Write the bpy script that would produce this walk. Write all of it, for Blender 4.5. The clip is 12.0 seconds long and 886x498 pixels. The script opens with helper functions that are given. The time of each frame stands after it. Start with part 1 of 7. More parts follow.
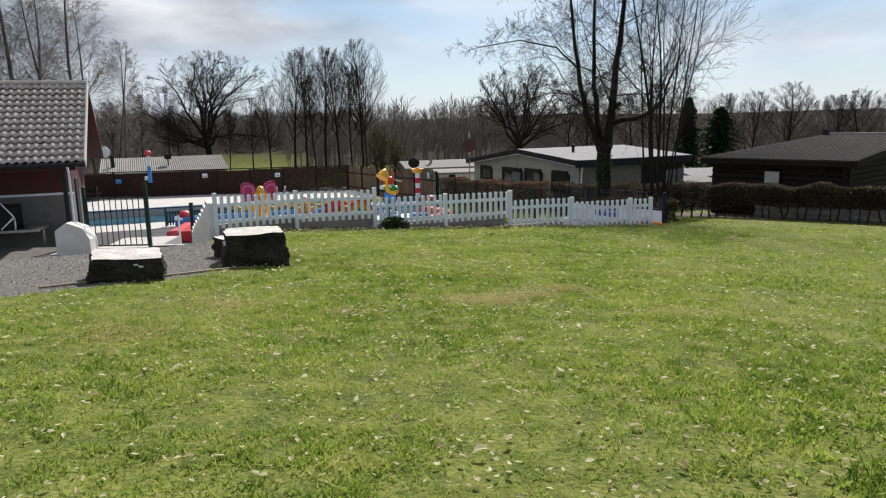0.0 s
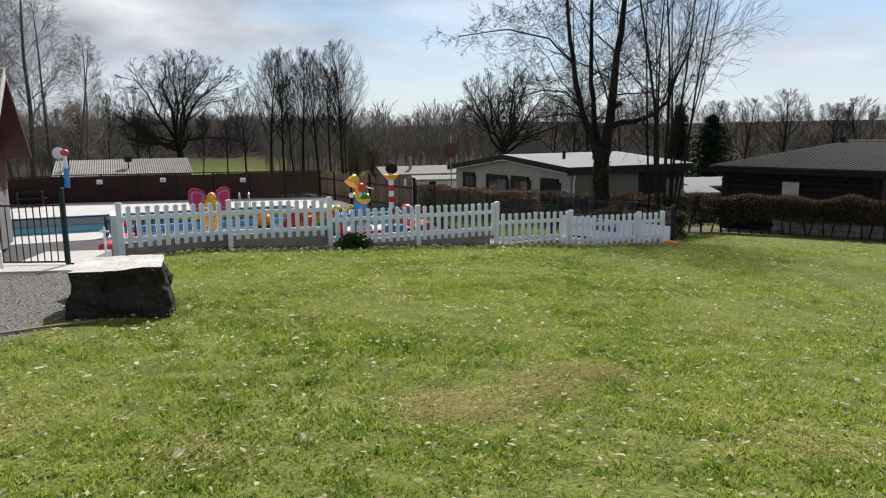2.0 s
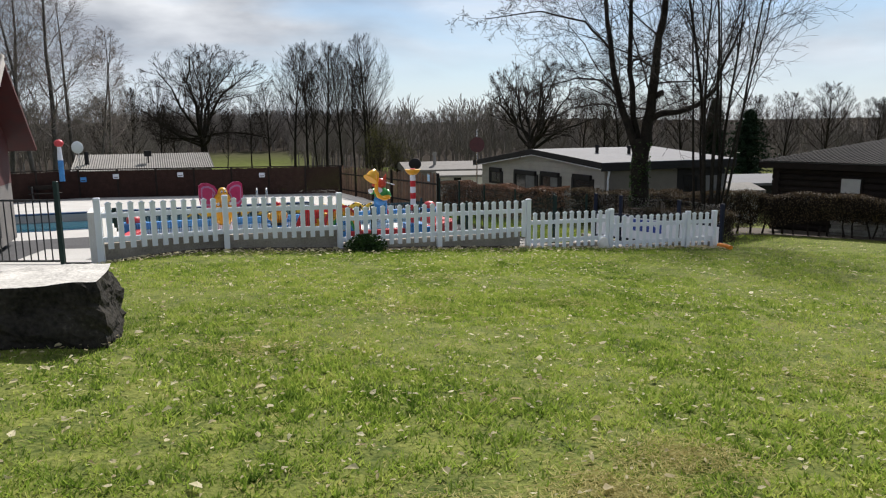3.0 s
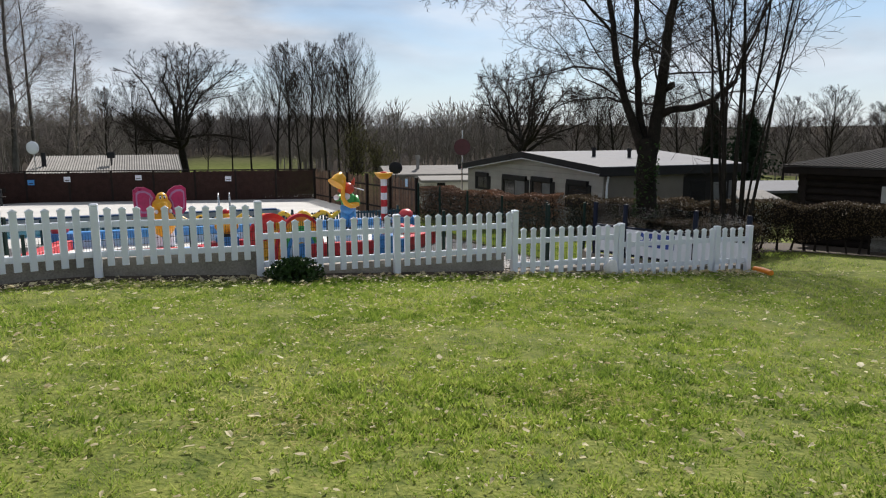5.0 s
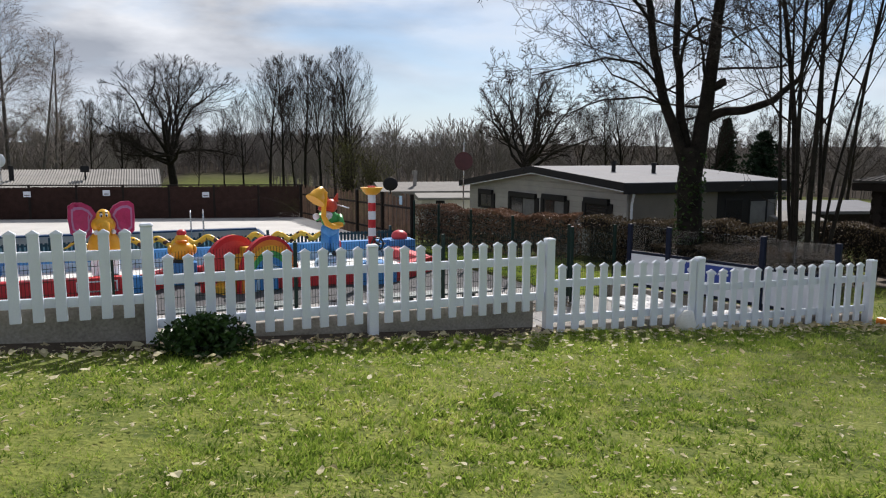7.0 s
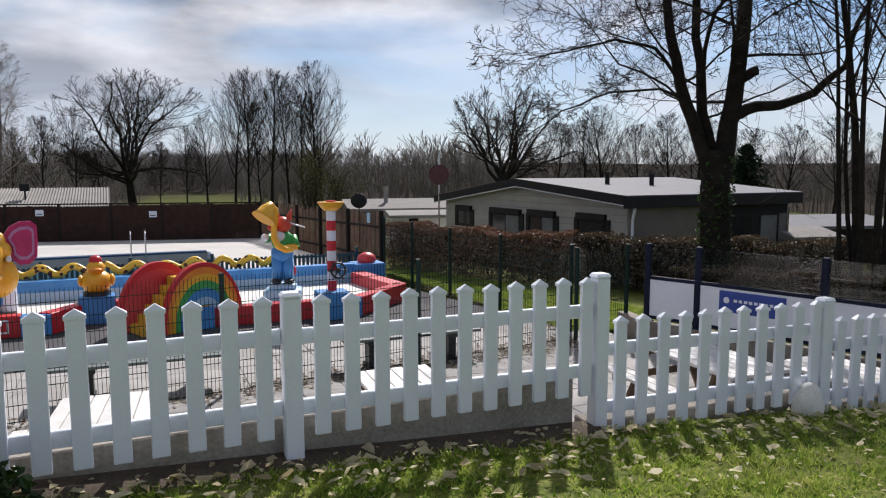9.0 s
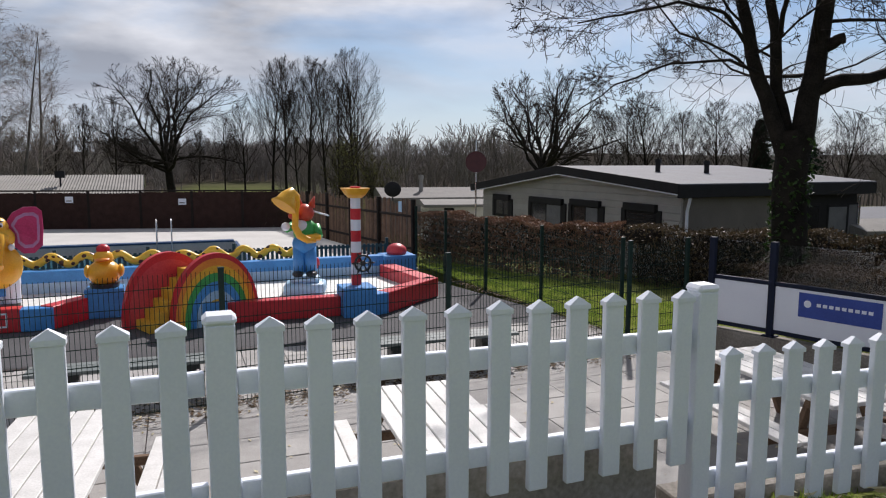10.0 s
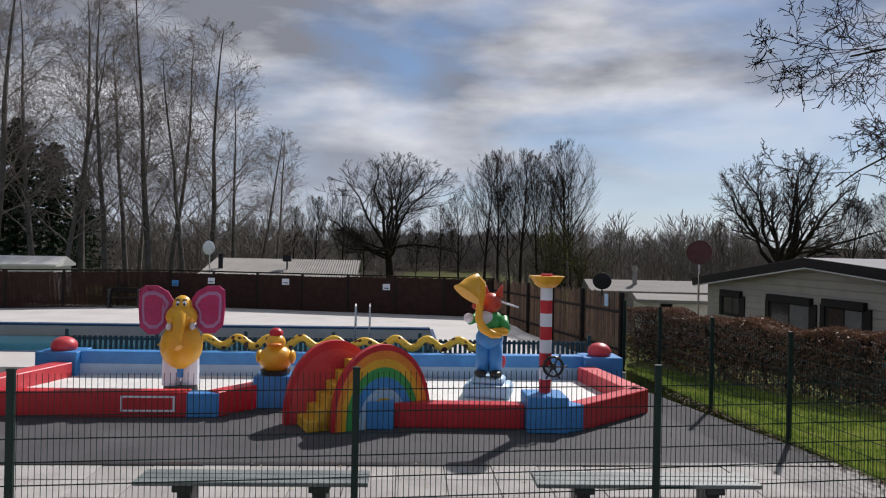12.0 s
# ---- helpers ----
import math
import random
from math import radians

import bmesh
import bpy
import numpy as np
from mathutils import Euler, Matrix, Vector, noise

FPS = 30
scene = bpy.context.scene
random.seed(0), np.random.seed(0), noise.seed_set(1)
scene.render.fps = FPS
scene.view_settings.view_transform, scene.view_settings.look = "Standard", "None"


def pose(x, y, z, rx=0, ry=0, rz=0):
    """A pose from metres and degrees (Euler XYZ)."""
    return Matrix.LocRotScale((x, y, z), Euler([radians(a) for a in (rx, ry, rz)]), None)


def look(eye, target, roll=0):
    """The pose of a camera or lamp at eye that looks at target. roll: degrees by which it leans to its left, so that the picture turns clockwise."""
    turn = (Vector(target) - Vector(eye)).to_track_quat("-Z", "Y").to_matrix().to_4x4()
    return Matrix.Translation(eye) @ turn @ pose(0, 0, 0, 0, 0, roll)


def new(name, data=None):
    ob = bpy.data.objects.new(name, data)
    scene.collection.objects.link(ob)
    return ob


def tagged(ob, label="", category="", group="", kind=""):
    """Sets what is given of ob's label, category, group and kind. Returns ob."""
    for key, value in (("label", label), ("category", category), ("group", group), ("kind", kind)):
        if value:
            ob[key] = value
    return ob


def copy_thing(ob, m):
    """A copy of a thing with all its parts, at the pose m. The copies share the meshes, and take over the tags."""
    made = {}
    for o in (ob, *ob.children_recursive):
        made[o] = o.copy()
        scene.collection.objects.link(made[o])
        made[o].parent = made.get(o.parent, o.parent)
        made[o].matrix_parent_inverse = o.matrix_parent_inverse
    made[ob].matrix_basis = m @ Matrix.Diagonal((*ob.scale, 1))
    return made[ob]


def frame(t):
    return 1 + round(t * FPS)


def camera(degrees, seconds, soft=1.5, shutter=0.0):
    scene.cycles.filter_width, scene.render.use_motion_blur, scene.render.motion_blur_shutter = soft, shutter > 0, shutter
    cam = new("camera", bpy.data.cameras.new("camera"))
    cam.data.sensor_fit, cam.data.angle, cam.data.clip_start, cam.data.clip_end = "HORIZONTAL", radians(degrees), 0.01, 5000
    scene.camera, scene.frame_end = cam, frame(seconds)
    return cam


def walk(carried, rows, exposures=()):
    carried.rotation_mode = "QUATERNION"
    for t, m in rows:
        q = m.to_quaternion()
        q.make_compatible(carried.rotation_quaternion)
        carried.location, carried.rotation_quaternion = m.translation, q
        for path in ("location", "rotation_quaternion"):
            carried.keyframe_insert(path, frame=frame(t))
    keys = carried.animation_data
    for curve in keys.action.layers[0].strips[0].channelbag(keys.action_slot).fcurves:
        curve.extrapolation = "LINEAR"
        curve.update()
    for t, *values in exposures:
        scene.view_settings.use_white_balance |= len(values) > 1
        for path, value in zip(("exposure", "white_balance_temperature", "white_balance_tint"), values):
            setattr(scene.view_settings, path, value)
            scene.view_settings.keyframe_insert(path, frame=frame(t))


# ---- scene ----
cam = camera(64.7, 12.0, soft=1.15)
PATH = [
    (0, (0.42, -1.555, 2.793), (0.399, 0.413, 2.438), -1.3),
    (0.5, (0.467, -0.755, 2.714), (0.509, 1.211, 2.35), -0.8),
    (1, (0.522, 0.141, 2.659), (0.598, 2.107, 2.298), -0.6),
    (1.5, (0.628, 0.928, 2.619), (0.692, 2.897, 2.271), -0.5),
    (2, (0.631, 1.745, 2.565), (0.659, 3.716, 2.228), -0.6),
    (2.5, (0.648, 2.53, 2.482), (0.637, 4.501, 2.145), -0.6),
    (3, (0.674, 3.413, 2.394), (0.63, 5.382, 2.049), -0.5),
    (3.2, (0.709, 3.728, 2.367), (0.65, 5.696, 2.017), -0.6),
    (4.8, (1.055, 6.254, 2.148), (1.007, 8.226, 1.814), -0.5),
    (5, (1.063, 6.634, 2.144), (1.045, 8.607, 1.814), -0.1),
    (5.5, (1.049, 7.588, 2.029), (1.07, 9.564, 1.723), 0.6),
    (6, (1.089, 8.449, 1.938), (1.102, 10.426, 1.641), 0.5),
    (6.5, (1.04, 9.268, 1.916), (1.024, 11.247, 1.625), 0.3),
    (8.3, (0.982, 12.052, 1.664), (1.014, 14.036, 1.42), -0.3),
    (8.5, (0.947, 12.331, 1.666), (0.998, 14.316, 1.422), -0.2),
    (9, (0.970, 13.010, 1.598), (1.032, 14.997, 1.374), -0.1),
    (9.5, (1.042, 13.718, 1.527), (1.072, 15.704, 1.296), 0.2),
    (10, (1.063, 14.35, 1.47), (1.017, 16.334, 1.219), 0.1),
    (10.5, (1.087, 14.934, 1.417), (0.956, 16.914, 1.166), -0.1),
    (11, (1.124, 15.575, 1.364), (0.934, 17.556, 1.162), 0.6),
    (11.5, (1.09, 16.078, 1.349), (0.741, 18.045, 1.257), 1.4),
    (12, (1.109, 16.428, 1.336), (0.465, 18.322, 1.339), 1.1),
]
walk(cam, [(t, look(eye, target, roll)) for t, eye, target, roll in PATH],
     [(0.0, 0.25, 6500, 11), (3.0, 0.24, 6500, 11), (6.5, 0.22, 6450, 12), (9.5, 0.08, 6350, 15), (10.5, -0.05, 6350, 15), (11.2, -0.08, 6350, 15), (12.0, -0.14, 6350, 15)])

# ---------------------------------------------------------------- world and sun
SUN_ELEV, SUN_AZ = radians(43), radians(12)      # azimuth clockwise from +y
world = bpy.data.worlds.new("sky")
scene.world = world
world.use_nodes = True
wt = world.node_tree
wt.nodes.clear()
w_out = wt.nodes.new("ShaderNodeOutputWorld")
w_bg = wt.nodes.new("ShaderNodeBackground")
w_sky = wt.nodes.new("ShaderNodeTexSky")
w_sky.sky_type, w_sky.sun_disc = "NISHITA", False
w_sky.sun_elevation, w_sky.sun_rotation = SUN_ELEV, SUN_AZ
w_sky.air_density, w_sky.dust_density, w_sky.ozone_density = 1.0, 0.1, 3.0
w_co = wt.nodes.new("ShaderNodeTexCoord")
w_map = wt.nodes.new("ShaderNodeMapping")
w_map.inputs["Scale"].default_value = (1.0, 1.0, 3.2)
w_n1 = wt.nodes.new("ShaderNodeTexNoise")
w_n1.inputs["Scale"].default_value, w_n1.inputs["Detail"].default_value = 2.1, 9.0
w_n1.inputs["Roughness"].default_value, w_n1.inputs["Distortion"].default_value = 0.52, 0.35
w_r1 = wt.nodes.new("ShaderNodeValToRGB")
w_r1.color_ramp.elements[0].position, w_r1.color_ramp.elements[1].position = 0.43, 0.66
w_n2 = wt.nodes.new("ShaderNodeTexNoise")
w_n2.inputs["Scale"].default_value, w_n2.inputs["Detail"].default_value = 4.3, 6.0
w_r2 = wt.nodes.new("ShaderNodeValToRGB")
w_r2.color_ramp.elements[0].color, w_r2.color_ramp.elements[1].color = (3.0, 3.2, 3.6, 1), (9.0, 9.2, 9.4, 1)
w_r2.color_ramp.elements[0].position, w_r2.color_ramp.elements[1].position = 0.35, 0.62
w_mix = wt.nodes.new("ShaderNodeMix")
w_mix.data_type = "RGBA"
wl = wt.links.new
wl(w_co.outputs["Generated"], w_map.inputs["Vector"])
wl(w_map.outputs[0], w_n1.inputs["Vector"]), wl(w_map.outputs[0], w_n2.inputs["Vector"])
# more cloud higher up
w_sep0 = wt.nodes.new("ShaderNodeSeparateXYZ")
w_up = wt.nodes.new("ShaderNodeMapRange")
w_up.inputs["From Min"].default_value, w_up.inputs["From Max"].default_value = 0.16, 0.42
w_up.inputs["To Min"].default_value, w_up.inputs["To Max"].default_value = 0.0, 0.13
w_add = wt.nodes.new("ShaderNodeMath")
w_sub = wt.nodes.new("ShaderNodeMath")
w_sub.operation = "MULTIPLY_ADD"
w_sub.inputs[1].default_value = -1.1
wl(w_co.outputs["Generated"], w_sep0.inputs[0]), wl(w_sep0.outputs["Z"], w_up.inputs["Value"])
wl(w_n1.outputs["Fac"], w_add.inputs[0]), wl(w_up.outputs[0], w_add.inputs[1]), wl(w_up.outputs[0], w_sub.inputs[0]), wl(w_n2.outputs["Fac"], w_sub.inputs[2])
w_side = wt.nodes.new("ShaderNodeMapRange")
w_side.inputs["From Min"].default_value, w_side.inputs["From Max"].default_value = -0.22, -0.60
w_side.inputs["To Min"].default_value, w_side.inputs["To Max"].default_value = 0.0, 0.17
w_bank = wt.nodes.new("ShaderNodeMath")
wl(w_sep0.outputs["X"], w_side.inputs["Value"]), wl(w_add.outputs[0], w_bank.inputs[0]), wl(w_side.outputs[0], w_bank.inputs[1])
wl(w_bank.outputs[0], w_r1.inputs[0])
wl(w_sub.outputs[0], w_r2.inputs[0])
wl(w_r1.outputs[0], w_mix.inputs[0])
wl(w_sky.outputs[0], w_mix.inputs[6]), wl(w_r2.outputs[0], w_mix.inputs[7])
# pale haze low over the horizon
w_sep = wt.nodes.new("ShaderNodeSeparateXYZ")
w_hz = wt.nodes.new("ShaderNodeMapRange")
w_hz.inputs["From Min"].default_value, w_hz.inputs["From Max"].default_value = -0.02, 0.20
w_hz.inputs["To Min"].default_value, w_hz.inputs["To Max"].default_value = 0.85, 0.0
w_haze = wt.nodes.new("ShaderNodeMix")
w_haze.data_type = "RGBA"
w_haze.inputs[7].default_value = (6.3, 7.2, 8.4, 1)
wl(w_co.outputs["Generated"], w_sep.inputs[0]), wl(w_sep.outputs["Z"], w_hz.inputs["Value"]), wl(w_hz.outputs[0], w_haze.inputs[0])
wl(w_mix.outputs[2], w_haze.inputs[6])
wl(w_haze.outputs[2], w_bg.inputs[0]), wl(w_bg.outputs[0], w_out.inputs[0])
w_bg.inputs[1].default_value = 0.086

sun = new("sun", bpy.data.lights.new("sun", "SUN"))
sun.data.energy, sun.data.angle, sun.data.color = 5.0, radians(1.2), (1.0, 0.95, 0.88)
sun_from = Vector((math.sin(SUN_AZ) * math.cos(SUN_ELEV), math.cos(SUN_AZ) * math.cos(SUN_ELEV), math.sin(SUN_ELEV)))
sun.matrix_world = look(sun_from * 50, (0, 0, 0))

# ---------------------------------------------------------------- materials


def surface(name, c1, c2, scale=6.0, rough=0.7, bump=0.15, fine=60.0, metal=0.0, c3=None, rand=0.0, island=False, spec=0.5, dist=0.01):
    """Two colours mixed by a coarse and a fine noise, with a fine relief; c3: a third colour in worn patches."""
    m = bpy.data.materials.new(name)
    m.use_nodes = True
    t = m.node_tree
    b = t.nodes["Principled BSDF"]
    lk = t.links.new
    co = t.nodes.new("ShaderNodeTexCoord")
    geo = t.nodes.new("ShaderNodeNewGeometry")
    n1, n2 = t.nodes.new("ShaderNodeTexNoise"), t.nodes.new("ShaderNodeTexNoise")
    n1.inputs["Scale"].default_value, n1.inputs["Detail"].default_value = scale, 5
    n2.inputs["Scale"].default_value, n2.inputs["Detail"].default_value = fine, 3
    lk(geo.outputs["Position"], n1.inputs["Vector"]), lk(geo.outputs["Position"], n2.inputs["Vector"])
    add = t.nodes.new("ShaderNodeMath")
    add.operation = "MULTIPLY_ADD"
    add.inputs[1].default_value = 0.5
    half = t.nodes.new("ShaderNodeMath")
    half.operation = "MULTIPLY"
    half.inputs[1].default_value = 0.5
    lk(n2.outputs["Fac"], half.inputs[0]), lk(n1.outputs["Fac"], add.inputs[0]), lk(half.outputs[0], add.inputs[2])
    rp = t.nodes.new("ShaderNodeValToRGB")
    e = rp.color_ramp.elements
    e[0].position, e[1].position = 0.36, 0.62
    e[0].color, e[1].color = (*c1, 1), (*c2, 1)
    if c3:
        x = e.new(0.72)
        x.color = (*c3, 1)
    lk(add.outputs[0], rp.inputs[0])
    col = rp.outputs[0]
    if rand:
        src = geo.outputs["Random Per Island"] if island else t.nodes.new("ShaderNodeObjectInfo").outputs["Random"]
        mr = t.nodes.new("ShaderNodeMapRange")
        mr.inputs["To Min"].default_value, mr.inputs["To Max"].default_value = 1 - rand, 1 + rand
        lk(src, mr.inputs["Value"])
        hs = t.nodes.new("ShaderNodeHueSaturation")
        lk(mr.outputs[0], hs.inputs["Value"]), lk(col, hs.inputs["Color"])
        col = hs.outputs[0]
    lk(col, b.inputs["Base Color"])
    b.inputs["Metallic"].default_value = metal
    b.inputs["Specular IOR Level"].default_value = spec
    rr = t.nodes.new("ShaderNodeMapRange")
    rr.inputs["To Min"].default_value, rr.inputs["To Max"].default_value = max(0.03, rough - 0.1), min(1, rough + 0.12)
    lk(n1.outputs["Fac"], rr.inputs["Value"]), lk(rr.outputs[0], b.inputs["Roughness"])
    if bump:
        bp = t.nodes.new("ShaderNodeBump")
        bp.inputs["Strength"].default_value, bp.inputs["Distance"].default_value = bump, dist
        lk(add.outputs[0], bp.inputs["Height"]), lk(bp.outputs[0], b.inputs["Normal"])
    return m


def leafy(name, c1, c2, through_light=0.35, rough=0.55, scale=0.9, spread=0.55):
    """Thin leaves or blades: colour by piece, some light passing through."""
    m = bpy.data.materials.new(name)
    m.use_nodes = True
    t = m.node_tree
    lk = t.links.new
    b, out = t.nodes["Principled BSDF"], t.nodes["Material Output"]
    geo = t.nodes.new("ShaderNodeNewGeometry")
    n1 = t.nodes.new("ShaderNodeTexNoise")
    n1.inputs["Scale"].default_value, n1.inputs["Detail"].default_value = scale, 5
    lk(geo.outputs["Position"], n1.inputs["Vector"])
    mx = t.nodes.new("ShaderNodeMath")
    mx.operation = "MULTIPLY_ADD"
    mx.inputs[1].default_value = spread
    sub = t.nodes.new("ShaderNodeMapRange")
    sub.inputs["From Min"].default_value, sub.inputs["From Max"].default_value, sub.inputs["To Max"].default_value = 0.3, 0.7, 0.5
    lk(n1.outputs["Fac"], sub.inputs["Value"])
    lk(geo.outputs["Random Per Island"], mx.inputs[0]), lk(sub.outputs[0], mx.inputs[2])
    rp = t.nodes.new("ShaderNodeValToRGB")
    rp.color_ramp.elements[0].color, rp.color_ramp.elements[1].color = (*c1, 1), (*c2, 1)
    lk(mx.outputs[0], rp.inputs[0])
    lk(rp.outputs[0], b.inputs["Base Color"])
    b.inputs["Roughness"].default_value = rough
    b.inputs["Specular IOR Level"].default_value = 0.2
    tr = t.nodes.new("ShaderNodeBsdfTranslucent")
    lk(rp.outputs[0], tr.inputs[0])
    ms = t.nodes.new("ShaderNodeMixShader")
    ms.inputs[0].default_value = through_light
    lk(b.outputs[0], ms.inputs[1]), lk(tr.outputs[0], ms.inputs[2]), lk(ms.outputs[0], out.inputs[0])
    return m


WHITE = surface("white_plastic_paint", (0.71, 0.75, 0.835), (0.77, 0.81, 0.88), 2.5, 0.40, 0.05, 90)
WHITE_WOOD = surface("white_painted_wood", (0.58, 0.575, 0.555), (0.74, 0.735, 0.72), 7, 0.55, 0.2, 70, rand=0.06)
CONCRETE = surface("weathered_concrete", (0.17, 0.15, 0.125), (0.31, 0.285, 0.25), 2.5, 0.9, 0.4, 45, c3=(0.38, 0.36, 0.33))
WALL_WHITE = surface("white_render", (0.62, 0.61, 0.58), (0.78, 0.77, 0.74), 2.0, 0.85, 0.3, 60)
SLAB = surface("paving_slab", (0.28, 0.27, 0.26), (0.40, 0.39, 0.378), 3.0, 0.85, 0.3, 80, rand=0.09)
DECK = surface("pale_concrete_deck", (0.44, 0.43, 0.415), (0.56, 0.55, 0.53), 0.8, 0.85, 0.25, 30)
ASPHALT = surface("grey_rubber_asphalt", (0.042, 0.042, 0.048), (0.085, 0.085, 0.092), 1.2, 0.9, 0.5, 160)
GREEN_STEEL = surface("dark_green_powder_coat", (0.004, 0.018, 0.014), (0.008, 0.030, 0.024), 12, 0.5, 0.03, 90, spec=0.3)
BLACK_STEEL = surface("black_powder_coat", (0.010, 0.012, 0.014), (0.022, 0.026, 0.028), 12, 0.4, 0.03, 90)
NAVY = surface("navy_painted_steel", (0.006, 0.010, 0.024), (0.010, 0.016, 0.040), 12, 0.55, 0.03, 90, spec=0.2)
RED = surface("red_gloss_paint", (0.45, 0.012, 0.022), (0.62, 0.022, 0.035), 3, 0.38, 0.15, 40, c3=(0.60, 0.10, 0.10))
PINK_RED = surface("faded_red_paint", (0.50, 0.03, 0.045), (0.66, 0.07, 0.08), 3, 0.45, 0.15, 40)
BLUE = surface("pool_blue_paint", (0.035, 0.20, 0.52), (0.06, 0.29, 0.66), 3, 0.42, 0.15, 40)
LIGHT_BLUE = surface("light_blue_paint", (0.30, 0.48, 0.66), (0.42, 0.60, 0.76), 2, 0.5, 0.15, 40)
YELLOW = surface("yellow_gloss_paint", (0.72, 0.36, 0.02), (0.86, 0.47, 0.03), 4, 0.32, 0.05, 40)
ORANGE = surface("orange_gloss_paint", (0.72, 0.20, 0.02), (0.82, 0.28, 0.03), 4, 0.35, 0.05, 40)
STEP_YELLOW = surface("worn_yellow_paint", (0.55, 0.30, 0.02), (0.74, 0.44, 0.04), 6, 0.5, 0.2, 50, c3=(0.45, 0.27, 0.06))
RAIN_GREEN = surface("green_gloss_paint", (0.03, 0.28, 0.06), (0.05, 0.38, 0.09), 4, 0.4, 0.05, 40)
MAGENTA = surface("magenta_gloss_paint", (0.34, 0.012, 0.085), (0.52, 0.025, 0.14), 4, 0.30, 0.05, 40)
MAUVE = surface("mauve_gloss_paint", (0.36, 0.16, 0.32), (0.46, 0.24, 0.42), 4, 0.4, 0.05, 40)
FOX_RED = surface("rust_red_paint", (0.42, 0.04, 0.02), (0.56, 0.07, 0.03), 5, 0.4, 0.05, 40)
BLACK_PAINT = surface("black_paint", (0.012, 0.012, 0.013), (0.03, 0.03, 0.03), 5, 0.45, 0.05, 40)
POOL_FLOOR = surface("white_pool_basin", (0.60, 0.60, 0.58), (0.78, 0.78, 0.75), 1.2, 0.6, 0.15, 20, c3=(0.52, 0.50, 0.46))
BROWN_SCREEN = surface("brown_reed_screen", (0.024, 0.013, 0.011), (0.052, 0.028, 0.023), 4, 0.85, 0.6, 70, rand=0.12, spec=0.15)
PALE_WOOD = surface("weathered_brown_pale", (0.10, 0.060, 0.040), (0.20, 0.125, 0.085), 5, 0.85, 0.4, 60, rand=0.35)
DARK_LOG = surface("dark_stained_log", (0.011, 0.009, 0.008), (0.028, 0.021, 0.018), 4, 0.8, 0.3, 50, rand=0.15, spec=0.2)
GREY_CLAD = surface("grey_board_cladding", (0.33, 0.325, 0.305), (0.42, 0.41, 0.385), 2, 0.7, 0.15, 50, rand=0.06)
DARK_TRIM = surface("anthracite_trim", (0.009, 0.009, 0.011), (0.019, 0.019, 0.022), 6, 0.6, 0.05, 60, spec=0.25)
ROOF_GREY = surface("light_grey_roof_felt", (0.105, 0.11, 0.125), (0.16, 0.166, 0.185), 1.5, 0.75, 0.2, 30, spec=0.25)
ROOF_DARK = surface("dark_grey_sheet_roof", (0.035, 0.034, 0.034), (0.065, 0.062, 0.06), 1.2, 0.9, 0.2, 30, spec=0.15)
CORRUGATED = surface("pale_corrugated_sheet", (0.21, 0.205, 0.195), (0.31, 0.30, 0.285), 1.0, 0.9, 0.2, 30, spec=0.15)
TILE = surface("grey_clay_tile", (0.42, 0.37, 0.335), (0.60, 0.55, 0.51), 2.5, 0.75, 0.3, 40, rand=0.12)
HOUSE_RED = surface("red_painted_board", (0.050, 0.008, 0.008), (0.085, 0.013, 0.012), 3, 0.65, 0.2, 60)
HOUSE_GREY = surface("grey_house_base", (0.12, 0.115, 0.11), (0.2, 0.19, 0.18), 2, 0.85, 0.3, 40)
BARK = surface("dark_grey_bark", (0.008, 0.007, 0.006), (0.027, 0.023, 0.019), 5, 0.95, 0.9, 45, dist=0.03, spec=0.15)
TWIG = surface("brown_twig", (0.014, 0.011, 0.010), (0.034, 0.027, 0.022), 3, 0.9, 0.0, 30, spec=0.15)
BIRCH_BARK = surface("grey_birch_bark", (0.045, 0.041, 0.038), (0.14, 0.13, 0.12), 2.5, 0.9, 0.4, 20)
BIRCH_TWIG = surface("pale_brown_twig", (0.15, 0.125, 0.115), (0.25, 0.215, 0.20), 2, 0.9, 0.0, 30)
FAR_TWIG = surface("far_grey_brown_twig", (0.115, 0.101, 0.093), (0.21, 0.188, 0.172), 0.05, 0.95, 0.0, 1, rand=0.2, island=True)
# one stone in two tones: backlit shade in the sides, sunlight in the top
STONE = surface("rough_shaded_boulder", (0.010, 0.009, 0.008), (0.045, 0.040, 0.034), 3.5, 0.95, 1.0, 30, c3=(0.10, 0.09, 0.08), dist=0.05, spec=0.2)
STONE_SUNLIT = surface("sunlit_stone_top", (0.40, 0.385, 0.36), (0.66, 0.64, 0.60), 4.5, 0.9, 0.8, 30, dist=0.03)
SOIL = surface("leafy_soil", (0.035, 0.026, 0.018), (0.09, 0.068, 0.045), 6, 0.95, 0.6, 60)
CHROME = surface("stainless_steel", (0.55, 0.56, 0.57), (0.68, 0.69, 0.70), 8, 0.22, 0.02, 90, metal=1.0)
GREY_PLASTIC = surface("grey_green_bench_board", (0.10, 0.125, 0.125), (0.19, 0.215, 0.21), 4, 0.5, 0.1, 60, rand=0.1)
RUBBER = surface("black_rubber", (0.012, 0.012, 0.012), (0.03, 0.03, 0.03), 8, 0.8, 0.2, 60)
SIGN_BACK = surface("dull_red_sign_back", (0.07, 0.022, 0.026), (0.11, 0.034, 0.038), 6, 0.6, 0.05, 40)
DRY_LEAF = leafy("dry_leaf", (0.36, 0.28, 0.14), (0.84, 0.78, 0.56), 0.45)
LITTER = leafy("brown_leaf_litter", (0.035, 0.026, 0.018), (0.19, 0.135, 0.085), 0.1, 0.8)
